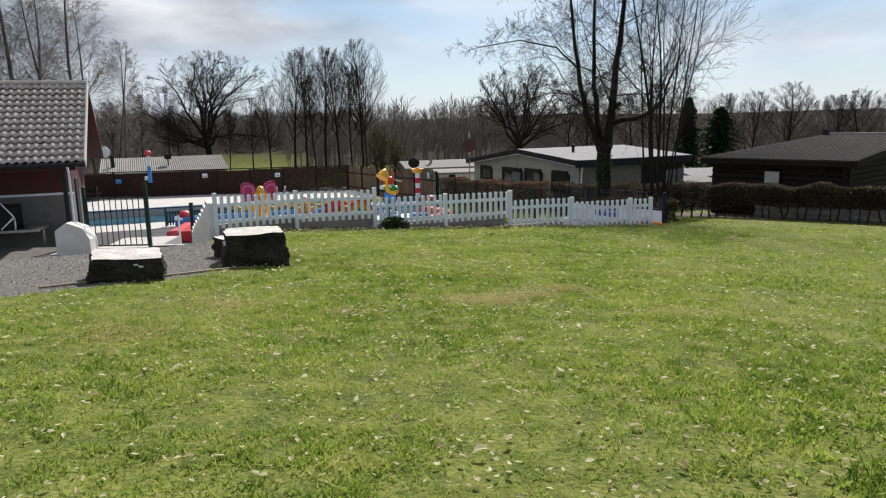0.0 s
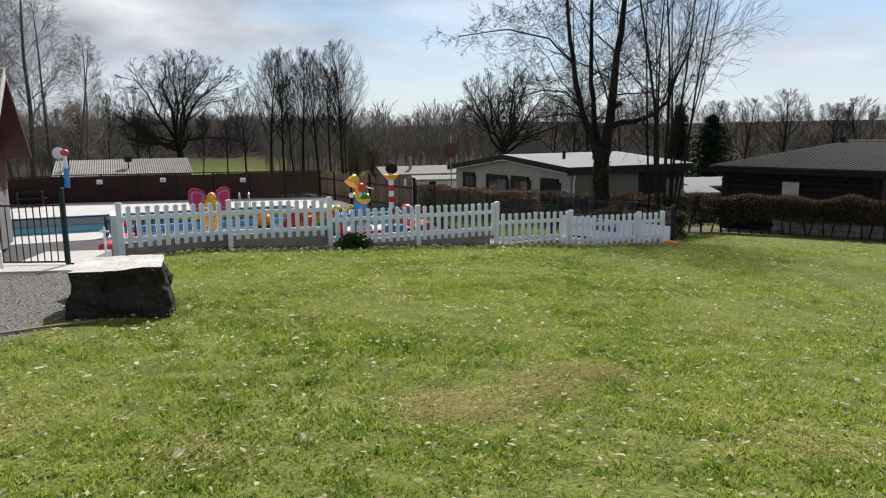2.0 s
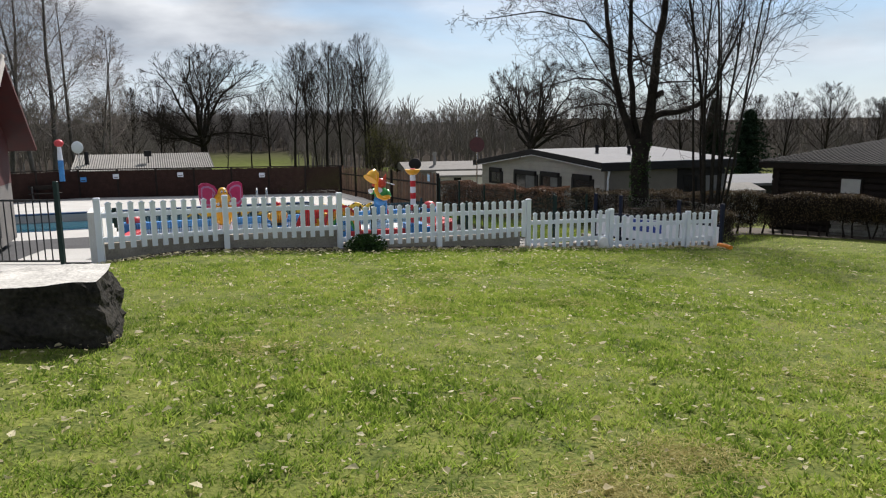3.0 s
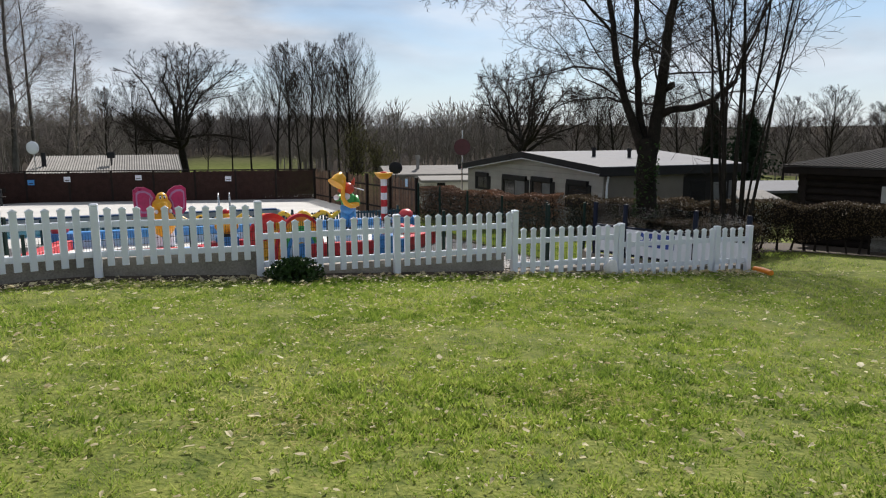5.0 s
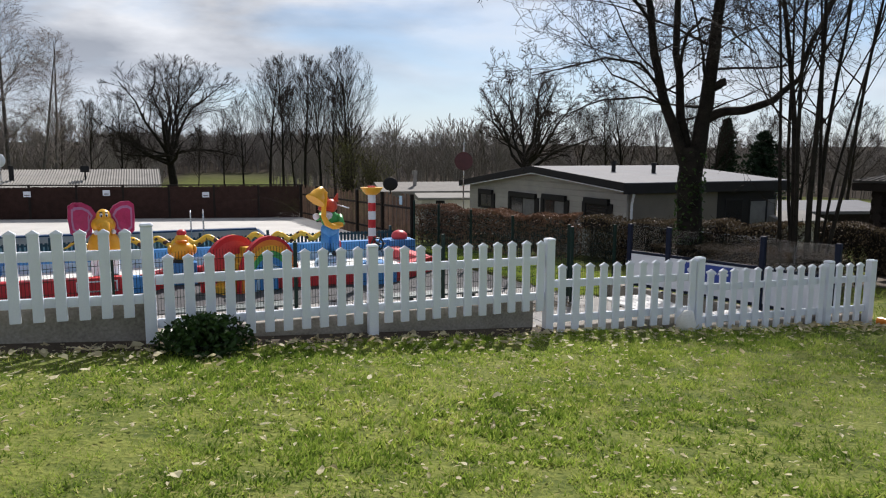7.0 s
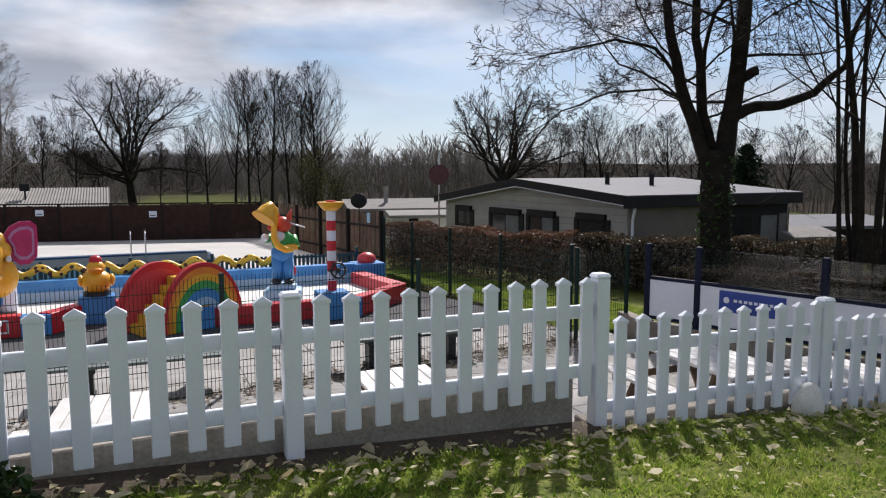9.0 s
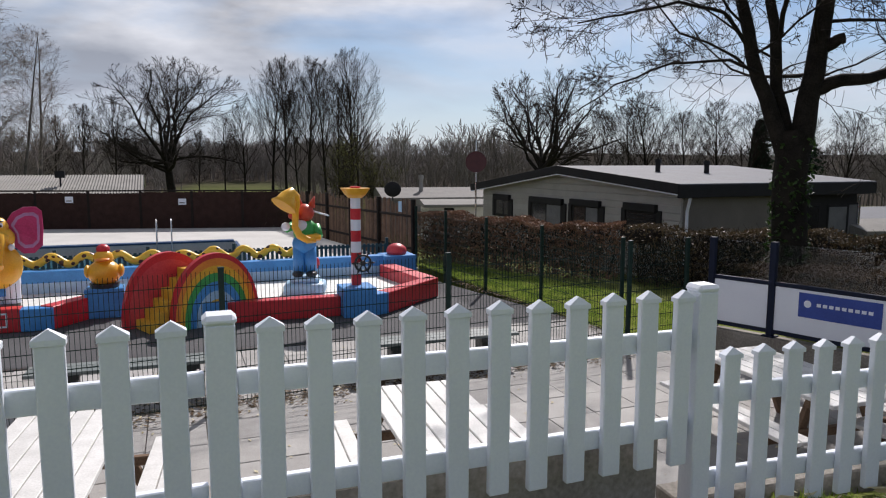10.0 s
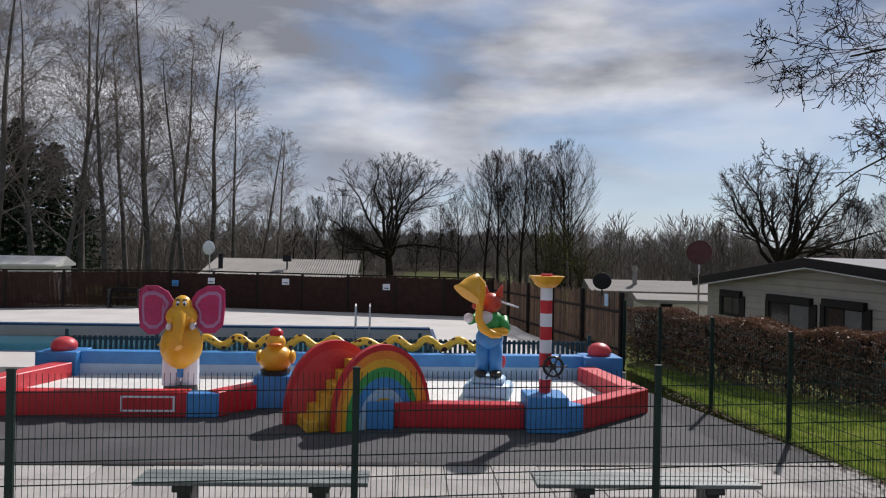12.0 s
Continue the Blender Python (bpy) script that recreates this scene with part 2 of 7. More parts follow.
STRAW = leafy("dead_grass", (0.30, 0.26, 0.08), (0.64, 0.58, 0.27), 0.4, 0.85)
BEECH_LEAF = leafy("copper_beech_leaf", (0.070, 0.036, 0.024), (0.32, 0.185, 0.120), 0.14)
HEDGE_LEAF = leafy("dull_hedge_leaf", (0.042, 0.031, 0.018), (0.165, 0.118, 0.070), 0.12)
IVY_LEAF = leafy("ivy_leaf", (0.012, 0.035, 0.008), (0.05, 0.095, 0.022), 0.2, 0.35)
NEEDLE = leafy("conifer_needle", (0.006, 0.018, 0.008), (0.018, 0.040, 0.018), 0.1)
BUD = leafy("spring_bud_leaf", (0.10, 0.11, 0.03), (0.22, 0.22, 0.07), 0.3)


def patchy_green(t):
    """Colour of turf: moss, green, olive and dry tones in patches of one metre and of a hand's breadth."""
    lk = t.links.new
    geo = t.nodes.new("ShaderNodeNewGeometry")
    total = None
    for scale, detail, weight in ((0.55, 3, 0.50), (3.2, 4, 0.62), (14.0, 2, 0.56)):
        nz = t.nodes.new("ShaderNodeTexNoise")
        nz.inputs["Scale"].default_value, nz.inputs["Detail"].default_value = scale, detail
        lk(geo.outputs["Position"], nz.inputs["Vector"])
        ma = t.nodes.new("ShaderNodeMath")
        ma.operation = "MULTIPLY_ADD"
        ma.inputs[1].default_value, ma.inputs[2].default_value = weight, 0.0
        lk(nz.outputs["Fac"], ma.inputs[0])
        if total:
            lk(total, ma.inputs[2])
        total = ma.outputs[0]
    jitter = t.nodes.new("ShaderNodeMath")
    jitter.operation = "MULTIPLY_ADD"
    jitter.inputs[1].default_value = 0.30
    lk(geo.outputs["Random Per Island"], jitter.inputs[0]), lk(total, jitter.inputs[2])
    span = t.nodes.new("ShaderNodeMapRange")
    span.inputs["From Min"].default_value, span.inputs["From Max"].default_value = 0.66, 1.30
    lk(jitter.outputs[0], span.inputs["Value"])
    rp = t.nodes.new("ShaderNodeValToRGB")
    e = rp.color_ramp.elements
    e[0].position, e[1].position = 0.0, 1.0
    e[0].color, e[1].color = (0.036, 0.080, 0.009, 1), (0.54, 0.51, 0.21, 1)
    for pos, col in ((0.28, (0.135, 0.220, 0.027)), (0.50, (0.275, 0.380, 0.058)), (0.68, (0.395, 0.475, 0.098)), (0.86, (0.45, 0.475, 0.135))):
        e.new(pos).color = (*col, 1)
    lk(span.outputs[0], rp.inputs[0])
    return rp.outputs[0]


def grass_material():
    m = leafy("grass_blade", (0.1, 0.1, 0.1), (0.1, 0.1, 0.1), 0.48, 0.8)
    t = m.node_tree
    col = patchy_green(t)
    for n in t.nodes:
        if n.bl_idname == "ShaderNodeBsdfTranslucent":
            t.links.new(col, n.inputs[0])
    t.links.new(col, t.nodes["Principled BSDF"].inputs["Base Color"])
    return m


GRASS_BLADE = grass_material()


def lawn_material():
    m = surface("lawn_turf", (0.060, 0.085, 0.018), (0.19, 0.21, 0.052), 4.0, 0.95, 1.0, 30, c3=(0.29, 0.23, 0.11), dist=0.04, spec=0.1)
    t = m.node_tree
    b = t.nodes["Principled BSDF"]
    old = b.inputs["Base Color"].links[0].from_socket
    at = t.nodes.new("ShaderNodeAttribute")
    at.attribute_name = "gravel"
    nz = t.nodes.new("ShaderNodeTexNoise")
    nz.inputs["Scale"].default_value, nz.inputs["Detail"].default_value = 5.0, 5
    geo = t.nodes.new("ShaderNodeNewGeometry")
    ad = t.nodes.new("ShaderNodeMath")
    ad.operation = "MULTIPLY_ADD"
    ad.inputs[1].default_value = 0.7
    rp = t.nodes.new("ShaderNodeValToRGB")
    rp.color_ramp.elements[0].position, rp.color_ramp.elements[1].position = 0.80, 0.92
    gv = t.nodes.new("ShaderNodeTexVoronoi")
    gv.inputs["Scale"].default_value = 42
    gr = t.nodes.new("ShaderNodeValToRGB")
    gr.color_ramp.elements[0].color, gr.color_ramp.elements[1].color = (0.30, 0.29, 0.27, 1), (0.08, 0.075, 0.07, 1)
    gr.color_ramp.elements[1].position = 0.7
    mx = t.nodes.new("ShaderNodeMix")
    mx.data_type = "RGBA"
    lk = t.links.new
    lk(geo.outputs["Position"], nz.inputs["Vector"]), lk(geo.outputs["Position"], gv.inputs["Vector"])
    lk(nz.outputs["Fac"], ad.inputs[0]), lk(at.outputs["Fac"], ad.inputs[2]), lk(ad.outputs[0], rp.inputs[0])
    lk(gv.outputs["Distance"], gr.inputs[0])
    lk(rp.outputs[0], mx.inputs[0]), lk(old, mx.inputs[6]), lk(gr.outputs[0], mx.inputs[7]), lk(mx.outputs[2], b.inputs["Base Color"])
    return m


LAWN = lawn_material()


def glass_material(name, tint, rough=0.02):
    m = bpy.data.materials.new(name)
    m.use_nodes = True
    b = m.node_tree.nodes["Principled BSDF"]
    b.inputs["Base Color"].default_value = (*tint, 1)
    b.inputs["Transmission Weight"].default_value, b.inputs["Roughness"].default_value, b.inputs["IOR"].default_value = 1.0, rough, 1.45
    return m


GLASS = glass_material("smoked_glass", (0.44, 0.43, 0.43))


def water_material():
    m = surface("pool_water", (0.012, 0.085, 0.13), (0.02, 0.12, 0.175), 0.6, 0.08, 0.0)
    t = m.node_tree
    b = t.nodes["Principled BSDF"]
    nz = t.nodes.new("ShaderNodeTexNoise")
    nz.inputs["Scale"].default_value = 3.5
    bp = t.nodes.new("ShaderNodeBump")
    bp.inputs["Strength"].default_value, bp.inputs["Distance"].default_value = 0.25, 0.05
    t.links.new(nz.outputs["Fac"], bp.inputs["Height"]), t.links.new(bp.outputs[0], b.inputs["Normal"])
    return m


WATER = water_material()
DARK_PANE = surface("dark_window_pane", (0.012, 0.014, 0.016), (0.03, 0.033, 0.036), 1.0, 0.08, 0.0)

# ---------------------------------------------------------------- building helpers


def mesh_of(name, verts, faces, mats, index=None, smooth=False):
    me = bpy.data.meshes.new(name)
    me.from_pydata([tuple(v) for v in verts], [], faces)
    for m in (mats if isinstance(mats, (list, tuple)) else [mats]):
        me.materials.append(m)
    if index is not None:
        me.polygons.foreach_set("material_index", index)
    if smooth:
        me.polygons.foreach_set("use_smooth", [True] * len(me.polygons))
    me.update()
    return me


def np_mesh(name, verts, faces, mat):
    """A mesh from arrays: verts (n, 3), faces (m, k)."""
    me = bpy.data.meshes.new(name)
    n, (m, k) = len(verts), faces.shape
    me.vertices.add(n)
    me.vertices.foreach_set("co", np.asarray(verts, np.float32).ravel())
    me.loops.add(m * k)
    me.loops.foreach_set("vertex_index", np.asarray(faces, np.int32).ravel())
    me.polygons.add(m)
    me.polygons.foreach_set("loop_start", np.arange(0, m * k, k, dtype=np.int32))
    me.update(calc_edges=True)
    me.materials.append(mat)
    return me


def thing(name, m, label, category, group="", kind=""):
    e = new(name)
    e.empty_display_size = 0.2
    e.matrix_world = m
    return tagged(e, label, category, group, kind)


def child(name, me, parent, m=None, label=""):
    ob = new(name, me)
    ob.parent = parent
    if m is not None:
        ob.matrix_basis = m
    return tagged(ob, label)


def part(name, bm, mat, parent, label="", m=None, smooth=False):
    me = bpy.data.meshes.new(name)
    bmesh.ops.recalc_face_normals(bm, faces=bm.faces)
    bm.to_mesh(me)
    bm.free()
    for x in (mat if isinstance(mat, (list, tuple)) else [mat]):
        me.materials.append(x)
    if smooth:
        me.polygons.foreach_set("use_smooth", [True] * len(me.polygons))
    return child(name, me, parent, m, label)


def slab(bm, x0, y0, z0, x1, y1, z1, bevel=0.0, mi=0, m=None):
    """A box between two corners, its edges bevelled, added to bm."""
    r = bmesh.ops.create_cube(bm, size=1, matrix=Matrix.Translation(((x0 + x1) / 2, (y0 + y1) / 2, (z0 + z1) / 2)) @ Matrix.Diagonal((x1 - x0, y1 - y0, z1 - z0, 1)))
    vs = r["verts"]
    if bevel:
        es = list({e for v in vs for e in v.link_edges})
        out = bmesh.ops.bevel(bm, geom=es, offset=bevel, segments=1, affect="EDGES")
        vs = list({v for f in out["faces"] for v in f.verts} | {v for v in vs if v.is_valid})
    fs = {f for v in vs for f in v.link_faces}
    for f in fs:
        f.material_index = mi
    if m is not None:
        bmesh.ops.transform(bm, matrix=m, verts=vs)
    return vs


def boxed(x0, y0, z0, x1, y1, z1, bevel=0.0):
    bm = bmesh.new()
    slab(bm, x0, y0, z0, x1, y1, z1, bevel)
    return bm


def rod(bm, p, q, r0, r1=None, k=8, mi=0):
    """A tapered round bar from p to q."""
    p, q = Vector(p), Vector(q)
    d = q - p
    m = Matrix.Translation((p + q) / 2) @ d.to_track_quat("Z", "Y").to_matrix().to_4x4()
    r = bmesh.ops.create_cone(bm, cap_ends=True, segments=k, radius1=r0, radius2=r0 if r1 is None else r1, depth=d.length, matrix=m)
    for f in {f for v in r["verts"] for f in v.link_faces}:
        f.material_index = mi


def ball(bm, c, rx, ry=None, rz=None, u=16, v=10, mi=0, turn=None):
    m = Matrix.Translation(c) @ (turn or Matrix()) @ Matrix.Diagonal((rx, ry or rx, rz or rx, 1))
    r = bmesh.ops.create_uvsphere(bm, u_segments=u, v_segments=v, radius=1, matrix=m)
    for f in {f for x in r["verts"] for f in x.link_faces}:
        f.material_index = mi
        f.smooth = True


def prism(bm, pts, z0, z1, mi=0, mtop=None):
    """An upright solid over the outline pts (counter-clockwise)."""
    lo, hi = [bm.verts.new((x, y, z0)) for x, y in pts], [bm.verts.new((x, y, z1)) for x, y in pts]
    n = len(pts)
    for i in range(n):
        bm.faces.new((lo[i], lo[(i + 1) % n], hi[(i + 1) % n], hi[i])).material_index = mi
    bm.faces.new(hi).material_index = mi if mtop is None else mtop
    bm.faces.new(lo[::-1]).material_index = mi


def tube(V, F, pts, rads, k):
    """Appends a tapered tube through pts to the lists V, F."""
    base = len(V)
    n = len(pts)
    for i in range(n):
        d = (pts[min(i + 1, n - 1)] - pts[max(i - 1, 0)])
        a = d.cross(Vector((0.31, 0.17, 0.93)))
        if a.length < 1e-6:
            a = d.cross(Vector((1, 0, 0)))
        a.normalize()
        b = d.cross(a).normalized()
        for j in range(k):
            w = 2 * math.pi * j / k
            V.append(pts[i] + (a * math.cos(w) + b * math.sin(w)) * rads[i])
    for i in range(n - 1):
        for j in range(k):
            F.append((base + i * k + j, base + i * k + (j + 1) % k, base + (i + 1) * k + (j + 1) % k, base + (i + 1) * k + j))


# the pool yard's own axes: U runs along its walls, V away from the lawn
YU, YV, YO = Vector((0.927, 0.375, 0)), Vector((-0.375, 0.927, 0)), Vector((-1.72, 24.91, 0))
YARD = 22.0


def at_yard(u, v, z=0.0):
    return YO + YU * u + YV * v + Vector((0, 0, z))


def yard_pose(u, v, z, turn=0):
    p = at_yard(u, v, z)
    return pose(p.x, p.y, p.z, 0, 0, YARD + turn)


def lawn_z(x, y):
    return 1.3577 - 0.0376 * x - 0.0750 * y


def ground_material():
    m = surface("grassland_and_wood_floor", (0.085, 0.105, 0.035), (0.14, 0.155, 0.06), 0.03, 0.95, 0.0, 0.6, spec=0.0)
    t = m.node_tree
    b = t.nodes["Principled BSDF"]
    old = b.inputs["Base Color"].links[0].from_socket
    at = t.nodes.new("ShaderNodeAttribute")
    at.attribute_name = "woods"
    mx = t.nodes.new("ShaderNodeMix")
    mx.data_type = "RGBA"
    nz = t.nodes.new("ShaderNodeTexNoise")
    nz.inputs["Scale"].default_value, nz.inputs["Detail"].default_value = 0.12, 8
    geo = t.nodes.new("ShaderNodeNewGeometry")
    rp = t.nodes.new("ShaderNodeValToRGB")
    rp.color_ramp.elements[0].color, rp.color_ramp.elements[1].color = (0.026, 0.023, 0.020, 1), (0.07, 0.061, 0.053, 1)
    lk = t.links.new
    lk(geo.outputs["Position"], nz.inputs["Vector"]), lk(nz.outputs["Fac"], rp.inputs[0])
    lk(at.outputs["Fac"], mx.inputs[0]), lk(old, mx.inputs[6]), lk(rp.outputs[0], mx.inputs[7]), lk(mx.outputs[2], b.inputs["Base Color"])
    return m


GROUND_MAT = ground_material()

# ---------------------------------------------------------------- ground, lawn, yard floor
POST = {"a": (-4.75, 13.75), "b": (-3.24, 15.02), "c": (-1.435, 15.70), "d": (0.315, 16.47), "e": (2.055, 17.18), "f": (3.82, 17.79), "g": (5.60, 18.41), "h": (6.24, 18.63)}
FRONT = [POST[k] for k in "abcdefgh"]
SCREEN = [(4.90, 24.90), (5.52, 24.25), (6.78, 22.78), (7.60, 21.79)]
TERRACE_Z = -1.4
GATE_Z = -0.87


def inside(x, y, poly):
    odd = False
    for (x0, y0), (x1, y1) in zip(poly, poly[1:] + poly[:1]):
        if (y0 > y) != (y1 > y) and x < (x1 - x0) * (y - y0) / (y1 - y0) + x0:
            odd = not odd
    return odd


YARD_POLY = FRONT + SCREEN[::-1] + [(5.3, 25.2), (7.2, 25.0), (9.2, 26.2), (9.2, 46), (-0.2, 46), (-5, 46), (-34, 46), (-34, 21.5), (-11.2, 20.6), (-7.6, 20.3)]
GRAVEL_POLY = [(-30, -4), (-9, 0.4), (-4.31, 5.54), (-3.39, 6.52), (-2.75, 7.3), (-3.1, 9.5), (-4.9, 13.6), (-7.6, 20.3), (-11.2, 20.8), (-34, 21.5)]


def near_z(x, y):
    """The lawn's slope; towards the gate the gravel falls to the yard's level."""
    z = lawn_z(x, y)
    s = max(0.0, min(1.0, (y - 7.5) / 11.5)) * max(0.0, min(1.0, (-3.4 - x) / 3.6))
    s = s * s * (3 - 2 * s)
    z = z * (1 - s) + (GATE_Z - 0.02) * s
    if y > 24:
        z = z * max(0, 1 - (y - 24) / 6) + max(z, -1.45) * min(1, (y - 24) / 6)
    k = max(0.0, min(1.0, (y - 19.2) / 2.2)) * max(0.0, min(1.0, (9.6 - x) / 1.6)) * (1 if x > 4 else 0)
    z = z * (1 - k) + min(z, -1.06) * k
    return z + 0.025 * noise.noise((x * 0.6, y * 0.6, 0)) * (1 - s)


def edge_gap(x, y, poly):
    best = 1e9
    for (x0, y0), (x1, y1) in zip(poly, poly[1:] + poly[:1]):
        dx, dy = x1 - x0, y1 - y0
        t = max(0, min(1, ((x - x0) * dx + (y - y0) * dy) / (dx * dx + dy * dy)))
        best = min(best, math.hypot(x - x0 - t * dx, y - y0 - t * dy))
    return best


def nearest(x, y, poly):
    best = (1e9, x, y)
    for (x0, y0), (x1, y1) in zip(poly, poly[1:] + poly[:1]):
        dx, dy = x1 - x0, y1 - y0
        t = max(0, min(1, ((x - x0) * dx + (y - y0) * dy) / (dx * dx + dy * dy)))
        best = min(best, (math.hypot(x - x0 - t * dx, y - y0 - t * dy), x0 + t * dx, y0 + t * dy))
    return best


def build_lawn():
    step, x0, y0, nx, ny = 0.3, -26.0, -9.0, 170, 130
    V, F, keep, mask, outer = [], [], {}, [], []
    for j in range(ny + 1):
        for i in range(nx + 1):
            x, y = x0 + i * step, y0 + j * step
            out = not inside(x, y, YARD_POLY)
            if not out:
                gap, ex, ey = nearest(x, y, YARD_POLY)
                if gap < 0.45:
                    x, y = ex, ey
            keep[i, j] = len(V)
            outer.append(out)
            V.append((x, y, near_z(x, y)))
            g = inside(x, y, GRAVEL_POLY)
            e = edge_gap(x, y, GRAVEL_POLY)
            mask.append(max(0, min(1, 0.5 + (e if g else -e) * 0.9)))
    for j in range(ny):
        for i in range(nx):
            q = [keep[i, j], keep[i + 1, j], keep[i + 1, j + 1], keep[i, j + 1]]
            if any(outer[k] for k in q):
                F.append(q)
    me = mesh_of("lawn", V, F, LAWN, smooth=True)
    at = me.attributes.new("gravel", "FLOAT", "POINT")
    at.data.foreach_set("value", mask)
    tagged(new("lawn", me), "sloping green lawn with bare patches and a gravel edge", "lawn", kind="structure")


build_lawn()


def far_z(x, y):
    d = math.hypot(x, y - 10)
    z = -1.9 - 0.9 * min(1, max(0, (d - 28) / 30))
    z -= 4.6 * min(1, max(0, (d - 75) / 90)) ** 1.3
    if y > 0:
        z += 17.0 * min(1, max(0, (d - 190) / 260)) * (0.8 + 0.25 * noise.noise((x * 0.006, 5, 0)))
    if y < 12 or x > 26 or x < -26:
        side = max(0.0, min(1.0, max(12 - y, x - 26, -26 - x) / 14))
        near = lawn_z(max(-60, min(60, x)), max(-30, y)) - 0.3
        z = z * (1 - side) + (near * max(0, 1 - d / 120) + z * min(1, d / 120)) * side
    return z + 0.5 * noise.noise((x * 0.012, y * 0.012, 3)) * min(1, d / 80)


def build_ground():
    rings = [0, 6, 12, 18, 24, 30, 36, 44, 54, 66, 80, 100, 125, 155, 190, 240, 300, 400, 600, 1000, 2500]
    k = 72
    V, F = [(0, 10, -2.3)], []
    for r in rings[1:]:
        for j in range(k):
            w = 2 * math.pi * j / k
            x, y = r * math.sin(w), 10 + r * math.cos(w)
            z = far_z(x, y)
            if r <= 24:
                z = min(z, -2.2)
            V.append((x, y, z))
    for j in range(k):
        F.append((0, 1 + (j + 1) % k, 1 + j))
    for i in range(len(rings) - 2):
        for j in range(k):
            a, b = 1 + i * k + j, 1 + i * k + (j + 1) % k
            F.append((a, b, b + k, a + k))
    me = mesh_of("ground", V, F, GROUND_MAT, smooth=True)
    at = me.attributes.new("woods", "FLOAT", "POINT")
    at.data.foreach_set("value", [max(0.0, min(1.0, (math.hypot(x, y - 10) - (205 if -0.42 < math.atan2(x, y - 10) < -0.19 else 112)) / 25)) for x, y, z in V])
    tagged(new("ground", me), "open grassland falling away to a wooded valley", "ground", kind="structure")


build_ground()


def floor_piece(name, pts, z0, z1, mat, label):
    bm = bmesh.new()
    prism(bm, pts, z0, z1)
    bmesh.ops.recalc_face_normals(bm, faces=bm.faces)
    me = bpy.data.meshes.new(name)
    bm.to_mesh(me)
    bm.free()
    me.materials.append(mat)
    return tagged(new(name, me), label, "floor", kind="structure")


def uv_poly(*uv):
    return [tuple(at_yard(u, v).xy) for u, v in uv]


floor_piece("floor_terrace_bed", [(-4.6, 14.0), (-3.2, 15.2), (-1.4, 15.9), (2.1, 17.35), (6.2, 18.8), (7.9, 21.4), (4.8, 25.0), (4.0, 26.3)] + uv_poly((5.2, 0.02), (-9.5, 0.02)) + [(-7.9, 20.2)], -1.75, TERRACE_Z - 0.035, SOIL, "dark joint bed beneath pale paving slabs")
floor_piece("floor_asphalt", uv_poly((-13, 0), (5.3, 0), (3.9, 6.9), (-13, 6.9)), -1.75, TERRACE_Z - 0.004, ASPHALT, "dark grey rubberised asphalt round the paddling pool")
floor_piece("edging_strip", uv_poly((-13, -0.08), (5.25, -0.08), (5.25, 0.03), (-13, 0.03)), -1.7, TERRACE_Z + 0.014, BLACK_PAINT, "dark edging strip between asphalt and paving")
# the pale deck round the swimming pool: four pieces round the water
PU0, PU1, PV0, PV1 = -24.0, 0.4, 9.2, 14.9
deck_z = TERRACE_Z - 0.002
floor_piece("floor_deck", uv_poly((-34, 6.9), (4.6, 6.9), (4.2, PV0), (-34, PV0)), -2.4, deck_z, DECK, "pale concrete deck beside the swimming pool")
floor_piece("floor_deck_end", uv_poly((PU1, PV0), (4.4, PV0), (3.6, PV1), (PU1, PV1)), -2.4, deck_z, DECK, "pale concrete deck beside the swimming pool")
floor_piece("floor_deck_back", uv_poly((-34, PV1), (3.6, PV1), (3.6, 22.5), (-34, 24)), -2.4, deck_z, DECK, "wide pale concrete deck behind the swimming pool")
floor_piece("floor_deck_entry", [tuple(at_yard(-13, 6.9).xy), tuple(at_yard(-13, 0).xy), tuple(at_yard(-9.5, 0).xy), (-7.8, 20.4), (-11.5, 20.6), (-22, 21), (-30, 24), tuple(at_yard(-30, 6.9).xy)][::-1], -2.4, TERRACE_Z - 0.003, DECK, "pale concrete floor behind the gate")
pool_water = tagged(new("pool_water", mesh_of("pool_water", [at_yard(u, v, -1.72) for u, v in ((PU0, PV0), (PU1, PV0), (PU1, PV1), (PU0, PV1))], [(0, 1, 2, 3)], WATER)), "still blue-green water of the swimming pool", "water", kind="structure")


def pool_lining():
    bm = bmesh.new()
    for a, b, c, d in ((PU0, PV0 - 0.1, PU1, PV0), (PU0, PV1, PU1, PV1 + 0.1), (PU1, PV0 - 0.1, PU1 + 0.1, PV1 + 0.1)):
        slab(bm, a, b, -2.3, c, d, TERRACE_Z + 0.02)
    for a, b, c, d in ((PU0, PV1 - 0.02, PU1, PV1 + 0.35),):
        slab(bm, a, b, TERRACE_Z + 0.002, c, d, TERRACE_Z + 0.06, 0.01)
    e = thing("swimming_pool", yard_pose(0, 0, 0), "rectangular swimming pool with dark blue lined walls", "pool", kind="structure")
    part("lining", bm, surface("dark_blue_liner", (0.012, 0.045, 0.12), (0.02, 0.07, 0.17), 2, 0.4, 0.05, 30), e)


